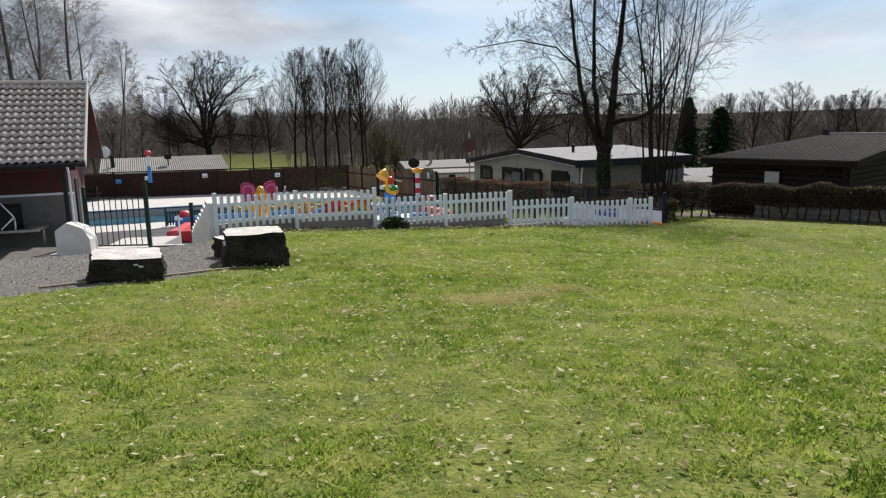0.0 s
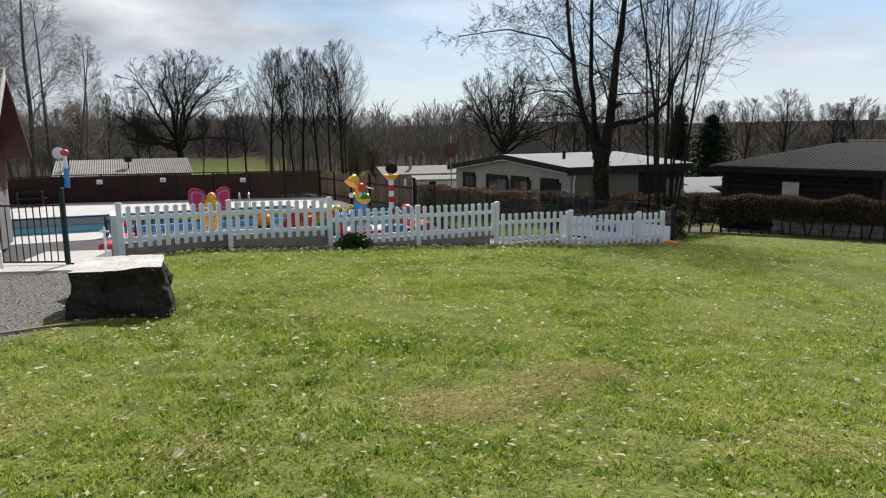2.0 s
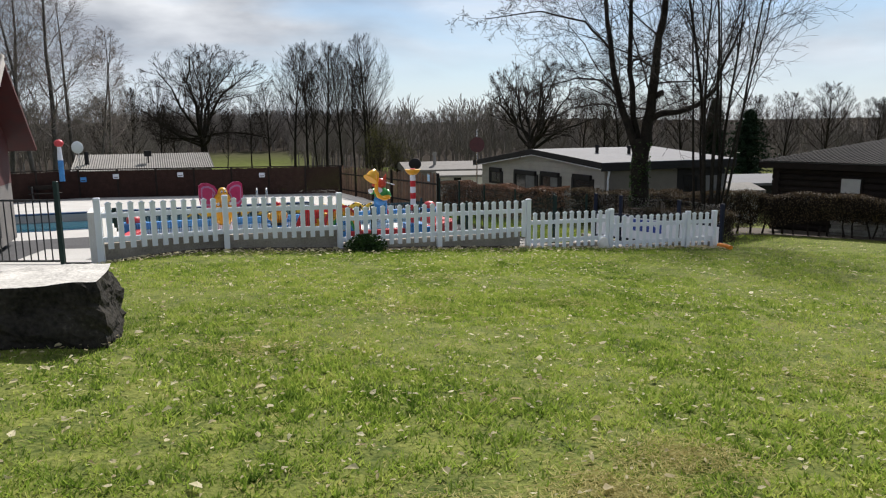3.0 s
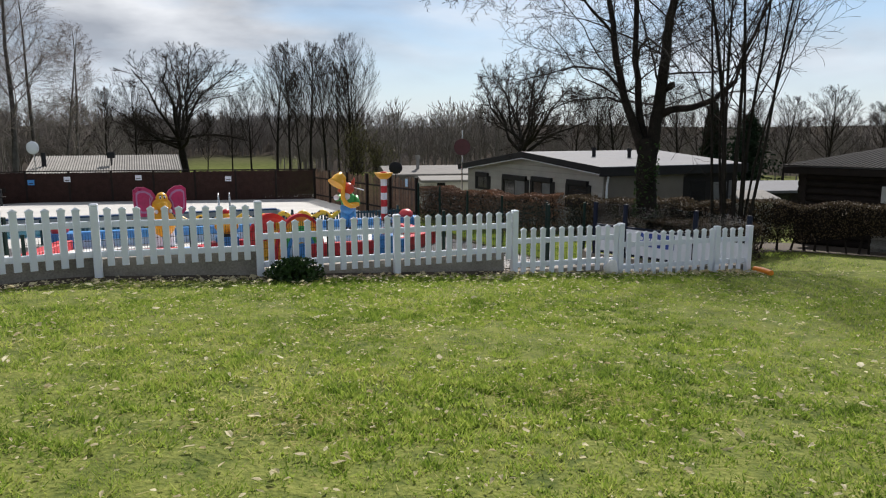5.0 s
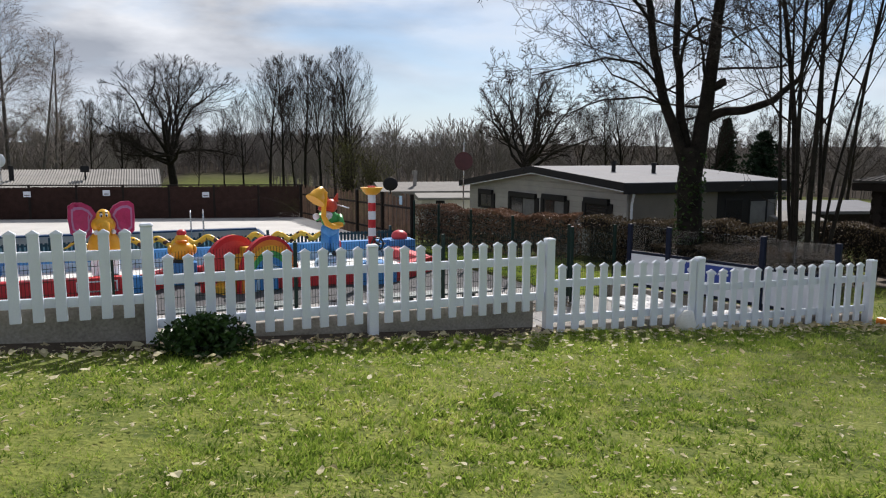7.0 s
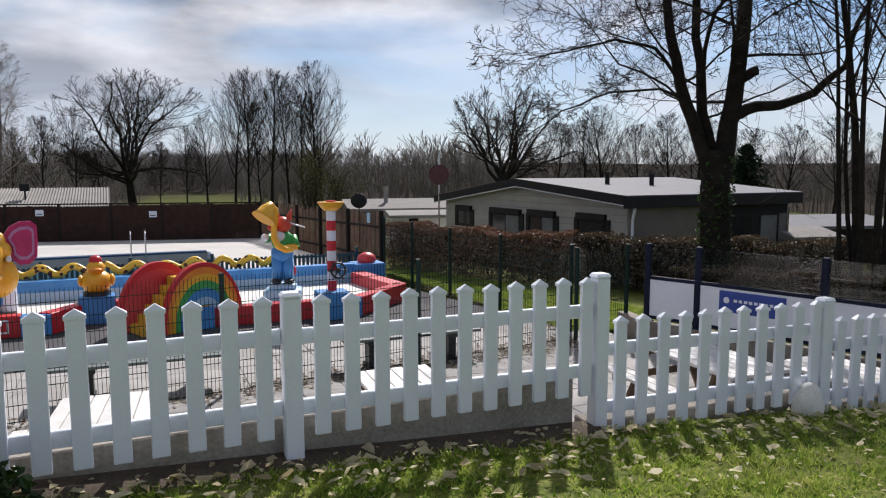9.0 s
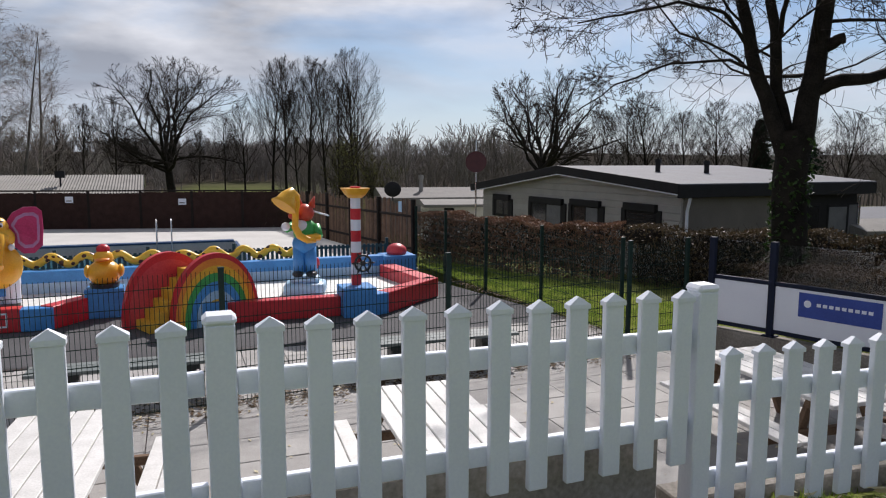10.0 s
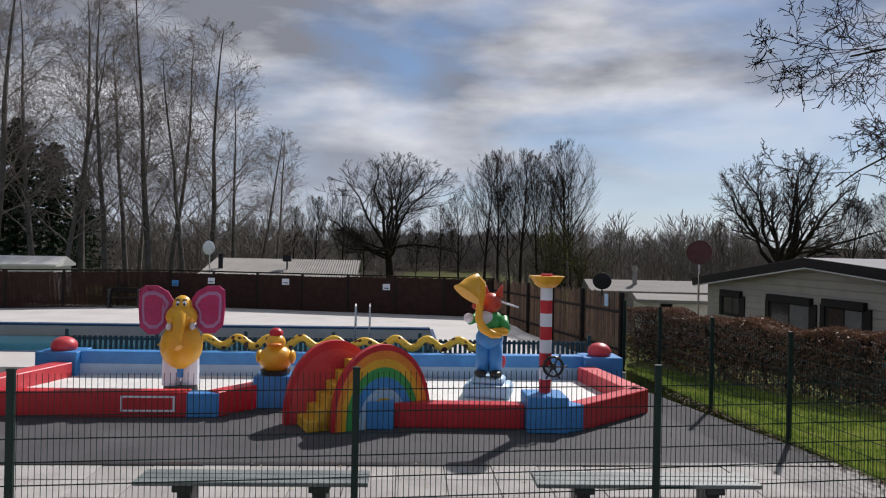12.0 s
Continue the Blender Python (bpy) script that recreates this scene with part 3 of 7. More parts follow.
pool_lining()
floor_piece("grass_strip", [tuple(at_yard(5.3, 0).xy), (4.0, 26.6), (5.3, 25.5), (7.5, 25.0), (9.0, 27.5), (7.2, 30.3), (5.4, 31.8), (0.9, 36.6), (-0.1, 34.2)], -2.2, TERRACE_Z + 0.02, LAWN, "narrow strip of mown grass beside a hedge")
floor_piece("ramp_landing", [(-11.6, 19.0), (-7.3, 19.3), (-7.5, 20.5), (-11.4, 20.5)], -1.8, GATE_Z + 0.03, DECK, "pale concrete threshold under a steel gate")
floor_piece("entry_ramp", [(-10.9, 20.4), (-9.1, 20.4), (-9.3, 23.2), (-11.2, 23.0)], -1.8, GATE_Z - 0.12, DECK, "pale concrete ramp inside the gate")


def retaining_wall():
    """Concrete plinth under the picket fence, stepping down with it, and falling to the yard behind."""
    tops = {"ab": 0.67, "bc": 0.61, "cd": 0.34, "de": 0.33, "ef": 0.02, "fg": -0.12, "gh": -0.14}
    e = thing("wall_plinth", pose(0, 0, 0), "low weathered concrete plinth wall under white picket fence", "wall", kind="structure")
    for key, top in tops.items():
        p, q = Vector((*POST[key[0]], 0)), Vector((*POST[key[1]], 0))
        d = (q - p).normalized()
        n = Vector((-d.y, d.x, 0))
        L = (q - p).length
        if key == "de":
            L -= 0.14
        bm = boxed(-0.03, 0.055, -1.6, L, 0.22, top, 0.008)
        part("plinth_section", bm, CONCRETE, e, m=Matrix.Translation(p) @ Matrix.Rotation(math.atan2(d.y, d.x), 4, "Z"))
    # stepped white wall down to the gate
    p, q = Vector((-4.72, 13.82, 0)), Vector((-7.55, 20.25, 0))
    L, w = (q - p).length, math.atan2(q.y - p.y, q.x - p.x)
    n = 9
    bm = bmesh.new()
    for i in range(n):
        slab(bm, i * L / n, 0, -1.7, (i + 1) * L / n - 0.002, 0.2, 1.16 - i * 0.185)
    f = thing("wall_stepped", Matrix.Translation(p) @ Matrix.Rotation(w, 4, "Z"), "white rendered retaining wall stepping down to the gate", "wall", kind="structure")
    part("wall_body", bm, WALL_WHITE, f)
    bm = bmesh.new()
    prof = [(0, -0.5), (0.98, -0.5), (0.98, 0.45), (0.80, 0.80), (0.35, 0.98), (0.0, 0.74)]
    a = [bm.verts.new((x, 0, z)) for x, z in prof]
    b = [bm.verts.new((x, 0.55, z)) for x, z in prof]
    for i in range(len(prof)):
        bm.faces.new((a[i], a[(i + 1) % 6], b[(i + 1) % 6], b[i]))
    bm.faces.new(a), bm.faces.new(b[::-1])
    g = thing("wall_gate_side", pose(-11.35, 18.95, GATE_Z, 0, 0, 6), "white rendered side wall with sloping top beside gate", "wall", kind="structure")
    part("wall_body", bm, WALL_WHITE, g)


retaining_wall()

# ---------------------------------------------------------------- picket fence


def picket_mesh(h, w=0.080, t=0.032):
    """One pale with a slightly wider pointed cap, foot at z = 0."""
    bm = bmesh.new()
    slab(bm, -w / 2, -t, 0, w / 2, 0, h - 0.045, 0.004)
    c = w / 2 + 0.005
    y0, y1 = -t - 0.005, 0.005
    z0, z1, z2 = h - 0.047, h - 0.030, h
    lo = [bm.verts.new(p) for p in ((-c, y0, z0), (c, y0, z0), (c, y1, z0), (-c, y1, z0))]
    mid = [bm.verts.new(p) for p in ((-c, y0, z1), (c, y0, z1), (c, y1, z1), (-c, y1, z1))]
    tip = [bm.verts.new((0, y0 + 0.012, z2)), bm.verts.new((0, y1 - 0.012, z2))]
    for i in range(4):
        bm.faces.new((lo[i], lo[(i + 1) % 4], mid[(i + 1) % 4], mid[i]))
    bm.faces.new((mid[0], mid[1], tip[0])), bm.faces.new((mid[2], mid[3], tip[1]))
    bm.faces.new((mid[1], mid[2], tip[1], tip[0])), bm.faces.new((mid[3], mid[0], tip[0], tip[1]))
    bm.faces.new(lo[::-1])
    bmesh.ops.recalc_face_normals(bm, faces=bm.faces)
    me = bpy.data.meshes.new("picket")
    bm.to_mesh(me)
    bm.free()
    me.materials.append(WHITE)
    return me


def fence_post(parent, xy, z0, z1, turn, w=0.092):
    bm = bmesh.new()
    slab(bm, -w / 2, -w / 2, 0, w / 2, w / 2, z1 - z0 - 0.03, 0.006)
    slab(bm, -w / 2 - 0.006, -w / 2 - 0.006, z1 - z0 - 0.035, w / 2 + 0.006, w / 2 + 0.006, z1 - z0, 0.014)
    part("post", bm, WHITE, parent, m=Matrix.Translation((*xy, z0)) @ Matrix.Rotation(turn, 4, "Z"))


def picket_run(parent, p, q, n, top0, top1, length, mesh, drop0=0.0):
    """Rails and n pales between two posts."""
    p, q = Vector((*p, 0)), Vector((*q, 0))
    d = (q - p).normalized()
    L, w = (q - p).length, math.atan2(d.y, d.x)
    slope = (top1 - top0) / L
    rot = Matrix.Rotation(w, 4, "Z")
    shear = Matrix(((1, 0, 0, 0), (0, 1, 0, 0), (slope, 0, 1, 0), (0, 0, 0, 1)))
    for off in (0.185, 0.555):
        bm = boxed(0.05, 0.004, -0.04, L - 0.05, 0.036, 0.04, 0.004)
        bmesh.ops.transform(bm, matrix=shear, verts=bm.verts)
        part("rail", bm, WHITE, parent, m=Matrix.Translation((p.x, p.y, top0 - off - 0.03)) @ rot)
    for i in range(n):
        s = 0.15 + i * 0.162
        c = p + d * s
        j = random.uniform(-0.004, 0.004)
        child("picket", mesh, parent, Matrix.Translation((c.x, c.y, top0 + slope * s - length + j)) @ Matrix.Rotation(w + random.uniform(-0.015, 0.015), 4, "Z") @ Matrix.Rotation(random.uniform(-0.006, 0.006), 4, "Y"))


def build_picket_fence():
    turn = radians(21)
    lab = "white plastic picket fence with pointed pales on a concrete plinth"
    hi = thing("picket_fence", pose(0, 0, 0), lab + ", upper run", "fence", "white picket fence", "structure")
    mid = thing("picket_fence", pose(0, 0, 0), lab + ", middle run", "fence", "white picket fence", "structure")
    low = thing("picket_fence", pose(0, 0, 0), lab + ", lowest run", "fence", "white picket fence", "structure")
    pk = pm = pl = picket_mesh(0.73)
    z = {"a": (0.32, 1.385), "b": (0.22, 1.296), "c": (0.12, 1.264), "d": (-0.04, 0.997), "e": (-0.06, 0.976), "f": (-0.20, 0.70), "g": (-0.30, 0.57), "h": (-0.34, 0.552)}
    for k, e in zip("abcdefgh", (hi, hi, hi, mid, mid, low, low, low)):
        fence_post(e, POST[k], z[k][0], z[k][1], turn)
    picket_run(hi, POST["a"], POST["b"], 11, 1.325, 1.262, 0.73, pk)
    picket_run(hi, POST["b"], POST["c"], 11, 1.258, 1.222, 0.73, pk)
    picket_run(mid, POST["c"], POST["d"], 11, 1.005, 0.985, 0.73, pm)
    picket_run(mid, POST["d"], POST["e"], 11, 0.980, 0.960, 0.73, pm)
    picket_run(low, POST["e"], POST["f"], 11, 0.710, 0.690, 0.73, pl)
    picket_run(low, POST["f"], POST["g"], 11, 0.560, 0.540, 0.73, pl)
    picket_run(low, POST["g"], POST["h"], 3, 0.540, 0.530, 0.73, pl)


build_picket_fence()



def post_footing():
    bm = bmesh.new()
    bmesh.ops.create_icosphere(bm, subdivisions=3, radius=1)
    for v in bm.verts:
        k = 1 + 0.18 * noise.noise(v.co * 1.6)
        v.co = Vector((v.co.x * 0.12 * k, v.co.y * 0.09 * k, 0.06 + max(-0.12, v.co.z * 0.17 * k)))
    e = thing("post_footing", pose(3.66, 17.66, near_z(3.66, 17.66), 0, 0, 20), "rough white mortar lump at a fence post's foot", "footing")
    part("lump", bm, WALL_WHITE, e, smooth=True)


post_footing()

# ---------------------------------------------------------------- green mesh fences


def mesh_panel(parent, p, q, z0, h, step=0.05):
    """Welded wire panel: upright wires and double cross wires."""
    p, q = Vector((*p, z0)), Vector((*q, z0))
    d = (q - p).normalized()
    L = (q - p).length
    n = Vector((-d.y, d.x, 0))
    V, F = [], []

    def wire(a, b, r):
        e = (b - a).normalized()
        u = e.cross(n).normalized() * r
        w = n * r
        k = len(V)
        for c in (a, b):
            V.extend((c + u, c + w, c - u * 0.9 - w * 0.6))
        F.extend(((k, k + 1, k + 4, k + 3), (k + 1, k + 2, k + 5, k + 4), (k + 2, k, k + 3, k + 5)))

    for i in range(1, int(L / step)):
        wire(p + d * (i * step), p + d * (i * step) + Vector((0, 0, h)), 0.0035)
    z = 0.02
    while z < h:
        for s in (-0.006, 0.006):
            wire(p + n * s + Vector((0, 0, z)), q + n * s + Vector((0, 0, z)), 0.0038)
        z += 0.2
    child("mesh_panel", mesh_of("mesh_panel", V, F, GREEN_STEEL), parent)


def mesh_fence(pts, z0, h, label):
    e = thing("mesh_fence", pose(0, 0, 0), label, "fence", "green mesh fencing", "structure")
    for x, y in pts:
        bm = boxed(-0.032, -0.024, -0.3, 0.032, 0.024, h + 0.06, 0.005)
        slab(bm, -0.036, -0.028, h + 0.055, 0.036, 0.028, h + 0.075, 0.004)
        part("post", bm, GREEN_STEEL, e, m=pose(x, y, z0, 0, 0, 25))
    for a, b in zip(pts, pts[1:]):
        mesh_panel(e, a, b, z0 + 0.03, h)
    return e


mesh_fence([(-6.95, 19.55), (-4.28, 20.90), (-1.67, 22.22), (0.92, 23.58), (3.70, 25.10), (4.74, 25.60)], TERRACE_Z, 1.58, "dark green welded mesh fence across the pool yard")
mesh_fence([(3.74, 25.75), (2.66, 27.82), (1.66, 29.76), (0.72, 31.75), (-0.12, 33.45)], TERRACE_Z, 1.56, "dark green welded mesh fence beside the grass strip")

# ---------------------------------------------------------------- white and glass windscreen


def windscreen():
    e = thing("windscreen", pose(0, 0, 0), "white panel and smoked glass windscreen with navy posts", "windscreen", kind="structure")
    for x, y in SCREEN:
        bm = boxed(-0.045, -0.045, 0, 0.045, 0.045, 1.36, 0.006)
        slab(bm, -0.09, -0.09, 0, 0.09, 0.09, 0.015, 0.003)
        part("post", bm, NAVY, e, m=pose(x, y, -1.02, 0, 0, -50))
    for i, ((x0, y0), (x1, y1)) in enumerate(zip(SCREEN, SCREEN[1:])):
        L, w = math.hypot(x1 - x0, y1 - y0), math.atan2(y1 - y0, x1 - x0)
        m = Matrix.Translation((x0, y0, -1.02)) @ Matrix.Rotation(w, 4, "Z")
        part("panel", boxed(0.05, -0.015, 0.10, L - 0.05, 0.015, 0.74, 0.003), WHITE, e, m=m)
        bm = bmesh.new()
        for z in (0.05, 0.74):
            slab(bm, 0.045, -0.028, z, L - 0.045, 0.028, z + 0.06, 0.004)
        part("rail", bm, NAVY, e, m=m)
        g = part("pane", boxed(0.06, -0.005, 0.80, L - 0.06, 0.005, 1.33), GLASS, e, m=m)
        g.visible_shadow = False
        if i == 1:
            bm = boxed(0.38, -0.021, 0.36, 1.42, -0.017, 0.70)
            part("banner", bm, surface("blue_banner", (0.015, 0.045, 0.26), (0.03, 0.075, 0.36), 5, 0.5, 0.0), e, "blue banner with a row of illegible white marks", m)
            bm = bmesh.new()
            for k in range(9):
                slab(bm, 0.62 + k * 0.08, -0.025, 0.53, 0.675 + k * 0.08, -0.022, 0.575)
            ball(bm, (0.50, -0.022, 0.55), 0.05, 0.003, 0.05)
            part("lettering", bm, WHITE, e, m=m)
    # concrete kerb under it
    k = thing("kerb_wall", pose(0, 0, 0), "low grey concrete kerb wall below the windscreen", "wall", kind="structure")
    for (x0, y0), (x1, y1) in zip([(4.74, 25.7)] + SCREEN, SCREEN + [(6.3, 18.75)]):
        L, w = math.hypot(x1 - x0, y1 - y0), math.atan2(y1 - y0, x1 - x0)
        part("kerb_section", boxed(-0.05, -0.11, -0.7, L + 0.02, 0.11, 0.38, 0.01), CONCRETE, k, m=Matrix.Translation((x0, y0, TERRACE_Z)) @ Matrix.Rotation(w, 4, "Z"))


windscreen()

# ---------------------------------------------------------------- fences round the yard


def reed_fence():
    pts = [(-6.15, 44.35), (-20.6, 42.3), (-25.2, 37.9), (-36, 33.5)]
    e = thing("reed_screen_fence", pose(0, 0, -1.6), "tall dark brown reed screen fence behind the deck", "fence", kind="structure")
    for (x0, y0), (x1, y1) in zip(pts, pts[1:]):
        L, w = math.hypot(x1 - x0, y1 - y0), math.atan2(y1 - y0, x1 - x0)
        n = max(1, round(L / 2.1))
        m0 = Matrix.Translation((x0, y0, 0)) @ Matrix.Rotation(w, 4, "Z")
        s = L / n
        for i in range(n):
            h = 1.72 + random.uniform(-0.04, 0.03)
            bm = bmesh.new()
            k = 42
            for j in range(k):
                a = 0.05 + (s - 0.1) * j / k
                slab(bm, a, -0.012 + random.uniform(-0.006, 0.006), 0.03, a + (s - 0.1) / k * 0.94, 0.012, h + random.uniform(-0.02, 0.02))
            part("screen_panel", bm, BROWN_SCREEN, e, m=m0 @ Matrix.Translation((i * s, 0, 0)))
            part("post", boxed(-0.05, -0.05, -0.3, 0.05, 0.05, 1.80 + random.uniform(-0.05, 0.05), 0.008), DARK_LOG, e, m=m0 @ Matrix.Translation((i * s, -0.02, 0)))
        part("top_rail", boxed(0, -0.04, 1.76, L, 0.0, 1.82, 0.005), DARK_LOG, e, m=m0)
    for i, (f, z, c) in enumerate(((0.31, 1.35, WHITE), (0.62, 1.45, WHITE), (0.86, 1.40, WHITE), (0.98, 1.25, BLUE))):
        x, y = -6.15 - 14.45 * f, 44.35 - 2.05 * f
        s = thing("notice_plate", pose(x, y - 0.09, -1.6 + z - 0.15, 0, 0, 8), "small pale notice plate on brown fence", "sign", "fence notices")
        part("plate", boxed(-0.16, -0.01, 0, 0.16, 0.01, 0.26, 0.004), c, s)
        part("print", boxed(-0.11, -0.016, 0.06, 0.11, -0.011, 0.10), BLACK_PAINT, s)
    # benches of boards before the fence
    for x, y in ((-21.5, 40.5),):
        b = thing("park_bench", pose(x, y, TERRACE_Z, 0, 0, 28), "dark park bench standing by the brown fence", "bench")
        part("seat", boxed(-0.8, -0.2, 0.40, 0.8, 0.2, 0.45, 0.01), DARK_LOG, b)
        part("backrest", boxed(-0.8, 0.18, 0.62, 0.8, 0.22, 0.85, 0.01), DARK_LOG, b)
        for sx in (-0.6, 0.6):
            part("leg", boxed(sx - 0.04, -0.18, 0, sx + 0.04, 0.22, 0.80, 0.01), BLACK_STEEL, b)


reed_fence()


def pale_fence():
    """Cleft pales on rails, from the hedge's end to the corner of the reed fence."""
    p, q = Vector((-0.14, 33.55, TERRACE_Z)), Vector((-6.15, 44.35, -1.6))
    e = thing("pale_fence", pose(0, 0, 0), "weathered brown cleft pale fence with gaps", "fence", kind="structure")
    d = q - p
    L, w = d.length, math.atan2(d.y, d.x)
    n = 112
    meshes = []
    for k in range(4):
        bm = boxed(-0.036, -0.012, 0, 0.036, 0.012, 1.66 + 0.05 * k, 0.004)
        for v in bm.verts:
            if v.co.z > 1:
                v.co.x *= 0.55 + 0.12 * k
        me = bpy.data.meshes.new("pale")
        bm.to_mesh(me)
        bm.free()
        me.materials.append(PALE_WOOD)
        meshes.append(me)
    for i in range(n):
        c = p + d * (i / n)
        child("pale", random.choice(meshes), e, Matrix.Translation(c) @ Matrix.Rotation(w + random.uniform(-0.12, 0.12), 4, "Z") @ Matrix.Rotation(random.uniform(-0.02, 0.02), 4, "Y"))
    for z in (0.4, 1.3):
        part("rail", boxed(0, 0.014, z, L, 0.06, z + 0.07, 0.005), DARK_LOG, e, m=Matrix.Translation(p) @ Matrix.Rotation(w, 4, "Z") @ Matrix.Rotation(-math.asin(d.z / L), 4, "Y"))
    for i in range(6):
        c = p + d * (i / 5)
        part("post", boxed(-0.05, 0.02, -0.3, 0.05, 0.12, 1.82, 0.01), DARK_LOG, e, m=Matrix.Translation(c) @ Matrix.Rotation(w, 4, "Z"))
    s = thing("notice_plate", pose(-0.62, 34.2, 0.02, 0, 0, -60), "small blue notice plate on pale fence", "sign", "fence notices")
    part("plate", boxed(-0.1, -0.01, 0, 0.1, 0.01, 0.30, 0.004), LIGHT_BLUE, s)


pale_fence()


def slat_fence():
    """Low dark slats between paddling pool and swimming pool."""
    e = thing("slat_fence", yard_pose(0, 7.3, TERRACE_Z), "low dark teal slat fence between the two pools", "fence", kind="structure")
    mat = surface("dark_teal_slat", (0.012, 0.045, 0.060), (0.022, 0.070, 0.090), 6, 0.5, 0.05, 60)
    a, b = -8.1, 3.85
    bm = boxed(-0.036, -0.012, 0.05, 0.036, 0.012, 0.66, 0.004)
    me = bpy.data.meshes.new("slat")
    bm.to_mesh(me)
    bm.free()
    me.materials.append(mat)
    n = 104
    for i in range(n):
        child("slat", me, e, Matrix.Translation((a + (b - a) * (i + 0.5) / n, 0, 0)))
    for z in (0.15, 0.56):
        part("rail", boxed(a, 0.014, z, b, 0.05, z + 0.06, 0.004), mat, e)
    for i in range(7):
        x = a + (b - a) * i / 6
        part("post", boxed(x - 0.04, 0.0, 0, x + 0.04, 0.08, 0.80, 0.006), mat, e)


slat_fence()

# ---------------------------------------------------------------- paddling pool


def wall_seg(parent, pts, z0, z1, mat, name="rim"):
    bm = bmesh.new()
    prism(bm, pts, z0, z1)
    bmesh.ops.bevel(bm, geom=list(bm.edges), offset=0.012, segments=1, affect="EDGES")
    return part(name, bm, mat, parent)


def rim(parent, a, b, inward, w, h, mat):
    """A straight wall between two outline points, w thick on the inner side."""
    a, b = Vector((*a, 0)), Vector((*b, 0))
    d = (b - a).normalized()
    n = Vector((-d.y, d.x, 0)) * (w * inward)
    pts = [a.xy, b.xy, (b + n).xy, (a + n).xy]
    if inward < 0:
        pts.reverse()
    return wall_seg(parent, [tuple(p) for p in pts], 0, h, mat)


def paddling_pool():
    e = thing("paddling_pool", yard_pose(0, 0, TERRACE_Z), "red and blue painted paddling pool, drained, with white floor", "pool")
    outline = [(-8.1, 2.40), (-3.47, 2.42), (-2.72, 3.42), (-0.9, 3.0), (-0.9, 1.85), (2.2, 1.70), (3.72, 2.95), (3.3, 5.3), (-7.7, 5.6)]
    bm = bmesh.new()
    prism(bm, [(u * 0.985, v + (0.12 if v < 4 else -0.1)) for u, v in outline], 0.0, 0.12)
    part("basin_floor", bm, POOL_FLOOR, e)
    w, h = 0.28, 0.40
    rim(e, (-8.1, 2.40), (-3.95, 2.40), 1, w, h, RED)
    rim(e, (-3.95, 2.38), (-3.45, 2.40), 1, w + 0.02, h - 0.02, BLUE)
    rim(e, (-3.46, 2.42), (-2.80, 3.30), 1, w, h, RED)
    rim(e, (-2.6, 3.25), (-0.9, 3.0), 1, w, h, RED)
    rim(e, (-1.14, 1.70), (-0.66, 1.70), 1, w + 0.12, h + 0.02, BLUE)
    rim(e, (-0.655, 1.84), (1.35, 1.76), 1, w, h - 0.03, RED)
    wall_seg(e, [(1.36, 1.52), (1.98, 1.50), (1.98, 2.15), (1.36, 2.15)], 0, 0.54, BLUE, "block")
    wall_seg(e, [(1.99, 1.58), (2.26, 1.68), (2.10, 2.0), (1.99, 2.0)], 0, 0.40, BLUE, "block")
    rim(e, (2.26, 1.70), (3.72, 2.95), 1, w, h, RED)
    rim(e, (3.72, 2.96), (3.42, 5.25), 1, w + 0.1, h, PINK_RED)
    rim(e, (3.25, 5.72), (-7.0, 5.72), 1, 0.30, 0.58, BLUE)
    rim(e, (3.2, 5.40), (-7.0, 5.40), -1, 0.32, 0.34, LIGHT_BLUE)
    for u in (3.60, -7.35):
        wall_seg(e, [(u - 0.4, 5.25), (u + 0.4, 5.25), (u + 0.4, 5.95), (u - 0.4, 5.95)], 0, 0.58, BLUE, "block")
        b = thing("red_dome", yard_pose(u, 5.6, TERRACE_Z + 0.58), "glossy red dome on a blue corner block", "ornament", "red domes")
        bm = bmesh.new()
        ball(bm, (0, 0, 0.08), 0.25, 0.25, 0.19, 20, 12)
        part("dome", bm, PINK_RED, b)
    rim(e, (-7.35, 5.25), (-8.1, 2.42), 1, w + 0.1, h, PINK_RED)
    wall_seg(e, [(-3.05, 3.05), (-2.40, 3.05), (-2.40, 3.55), (-3.05, 3.55)], 0, 0.54, BLUE, "block")
    f = thing("painted_frame", yard_pose(-4.55, 2.39, TERRACE_Z + 0.09), "white painted rectangle on the red pool wall", "marking")
    bm = bmesh.new()
    for a in ((-0.42, 0, 0.42, 0.03), (-0.42, 0.22, 0.42, 0.25), (-0.42, 0.03, -0.39, 0.22), (0.39, 0.03, 0.42, 0.22)):
        slab(bm, a[0], -0.008, a[1], a[2], -0.002, a[3])
    part("frame", bm, WHITE, f)


paddling_pool()


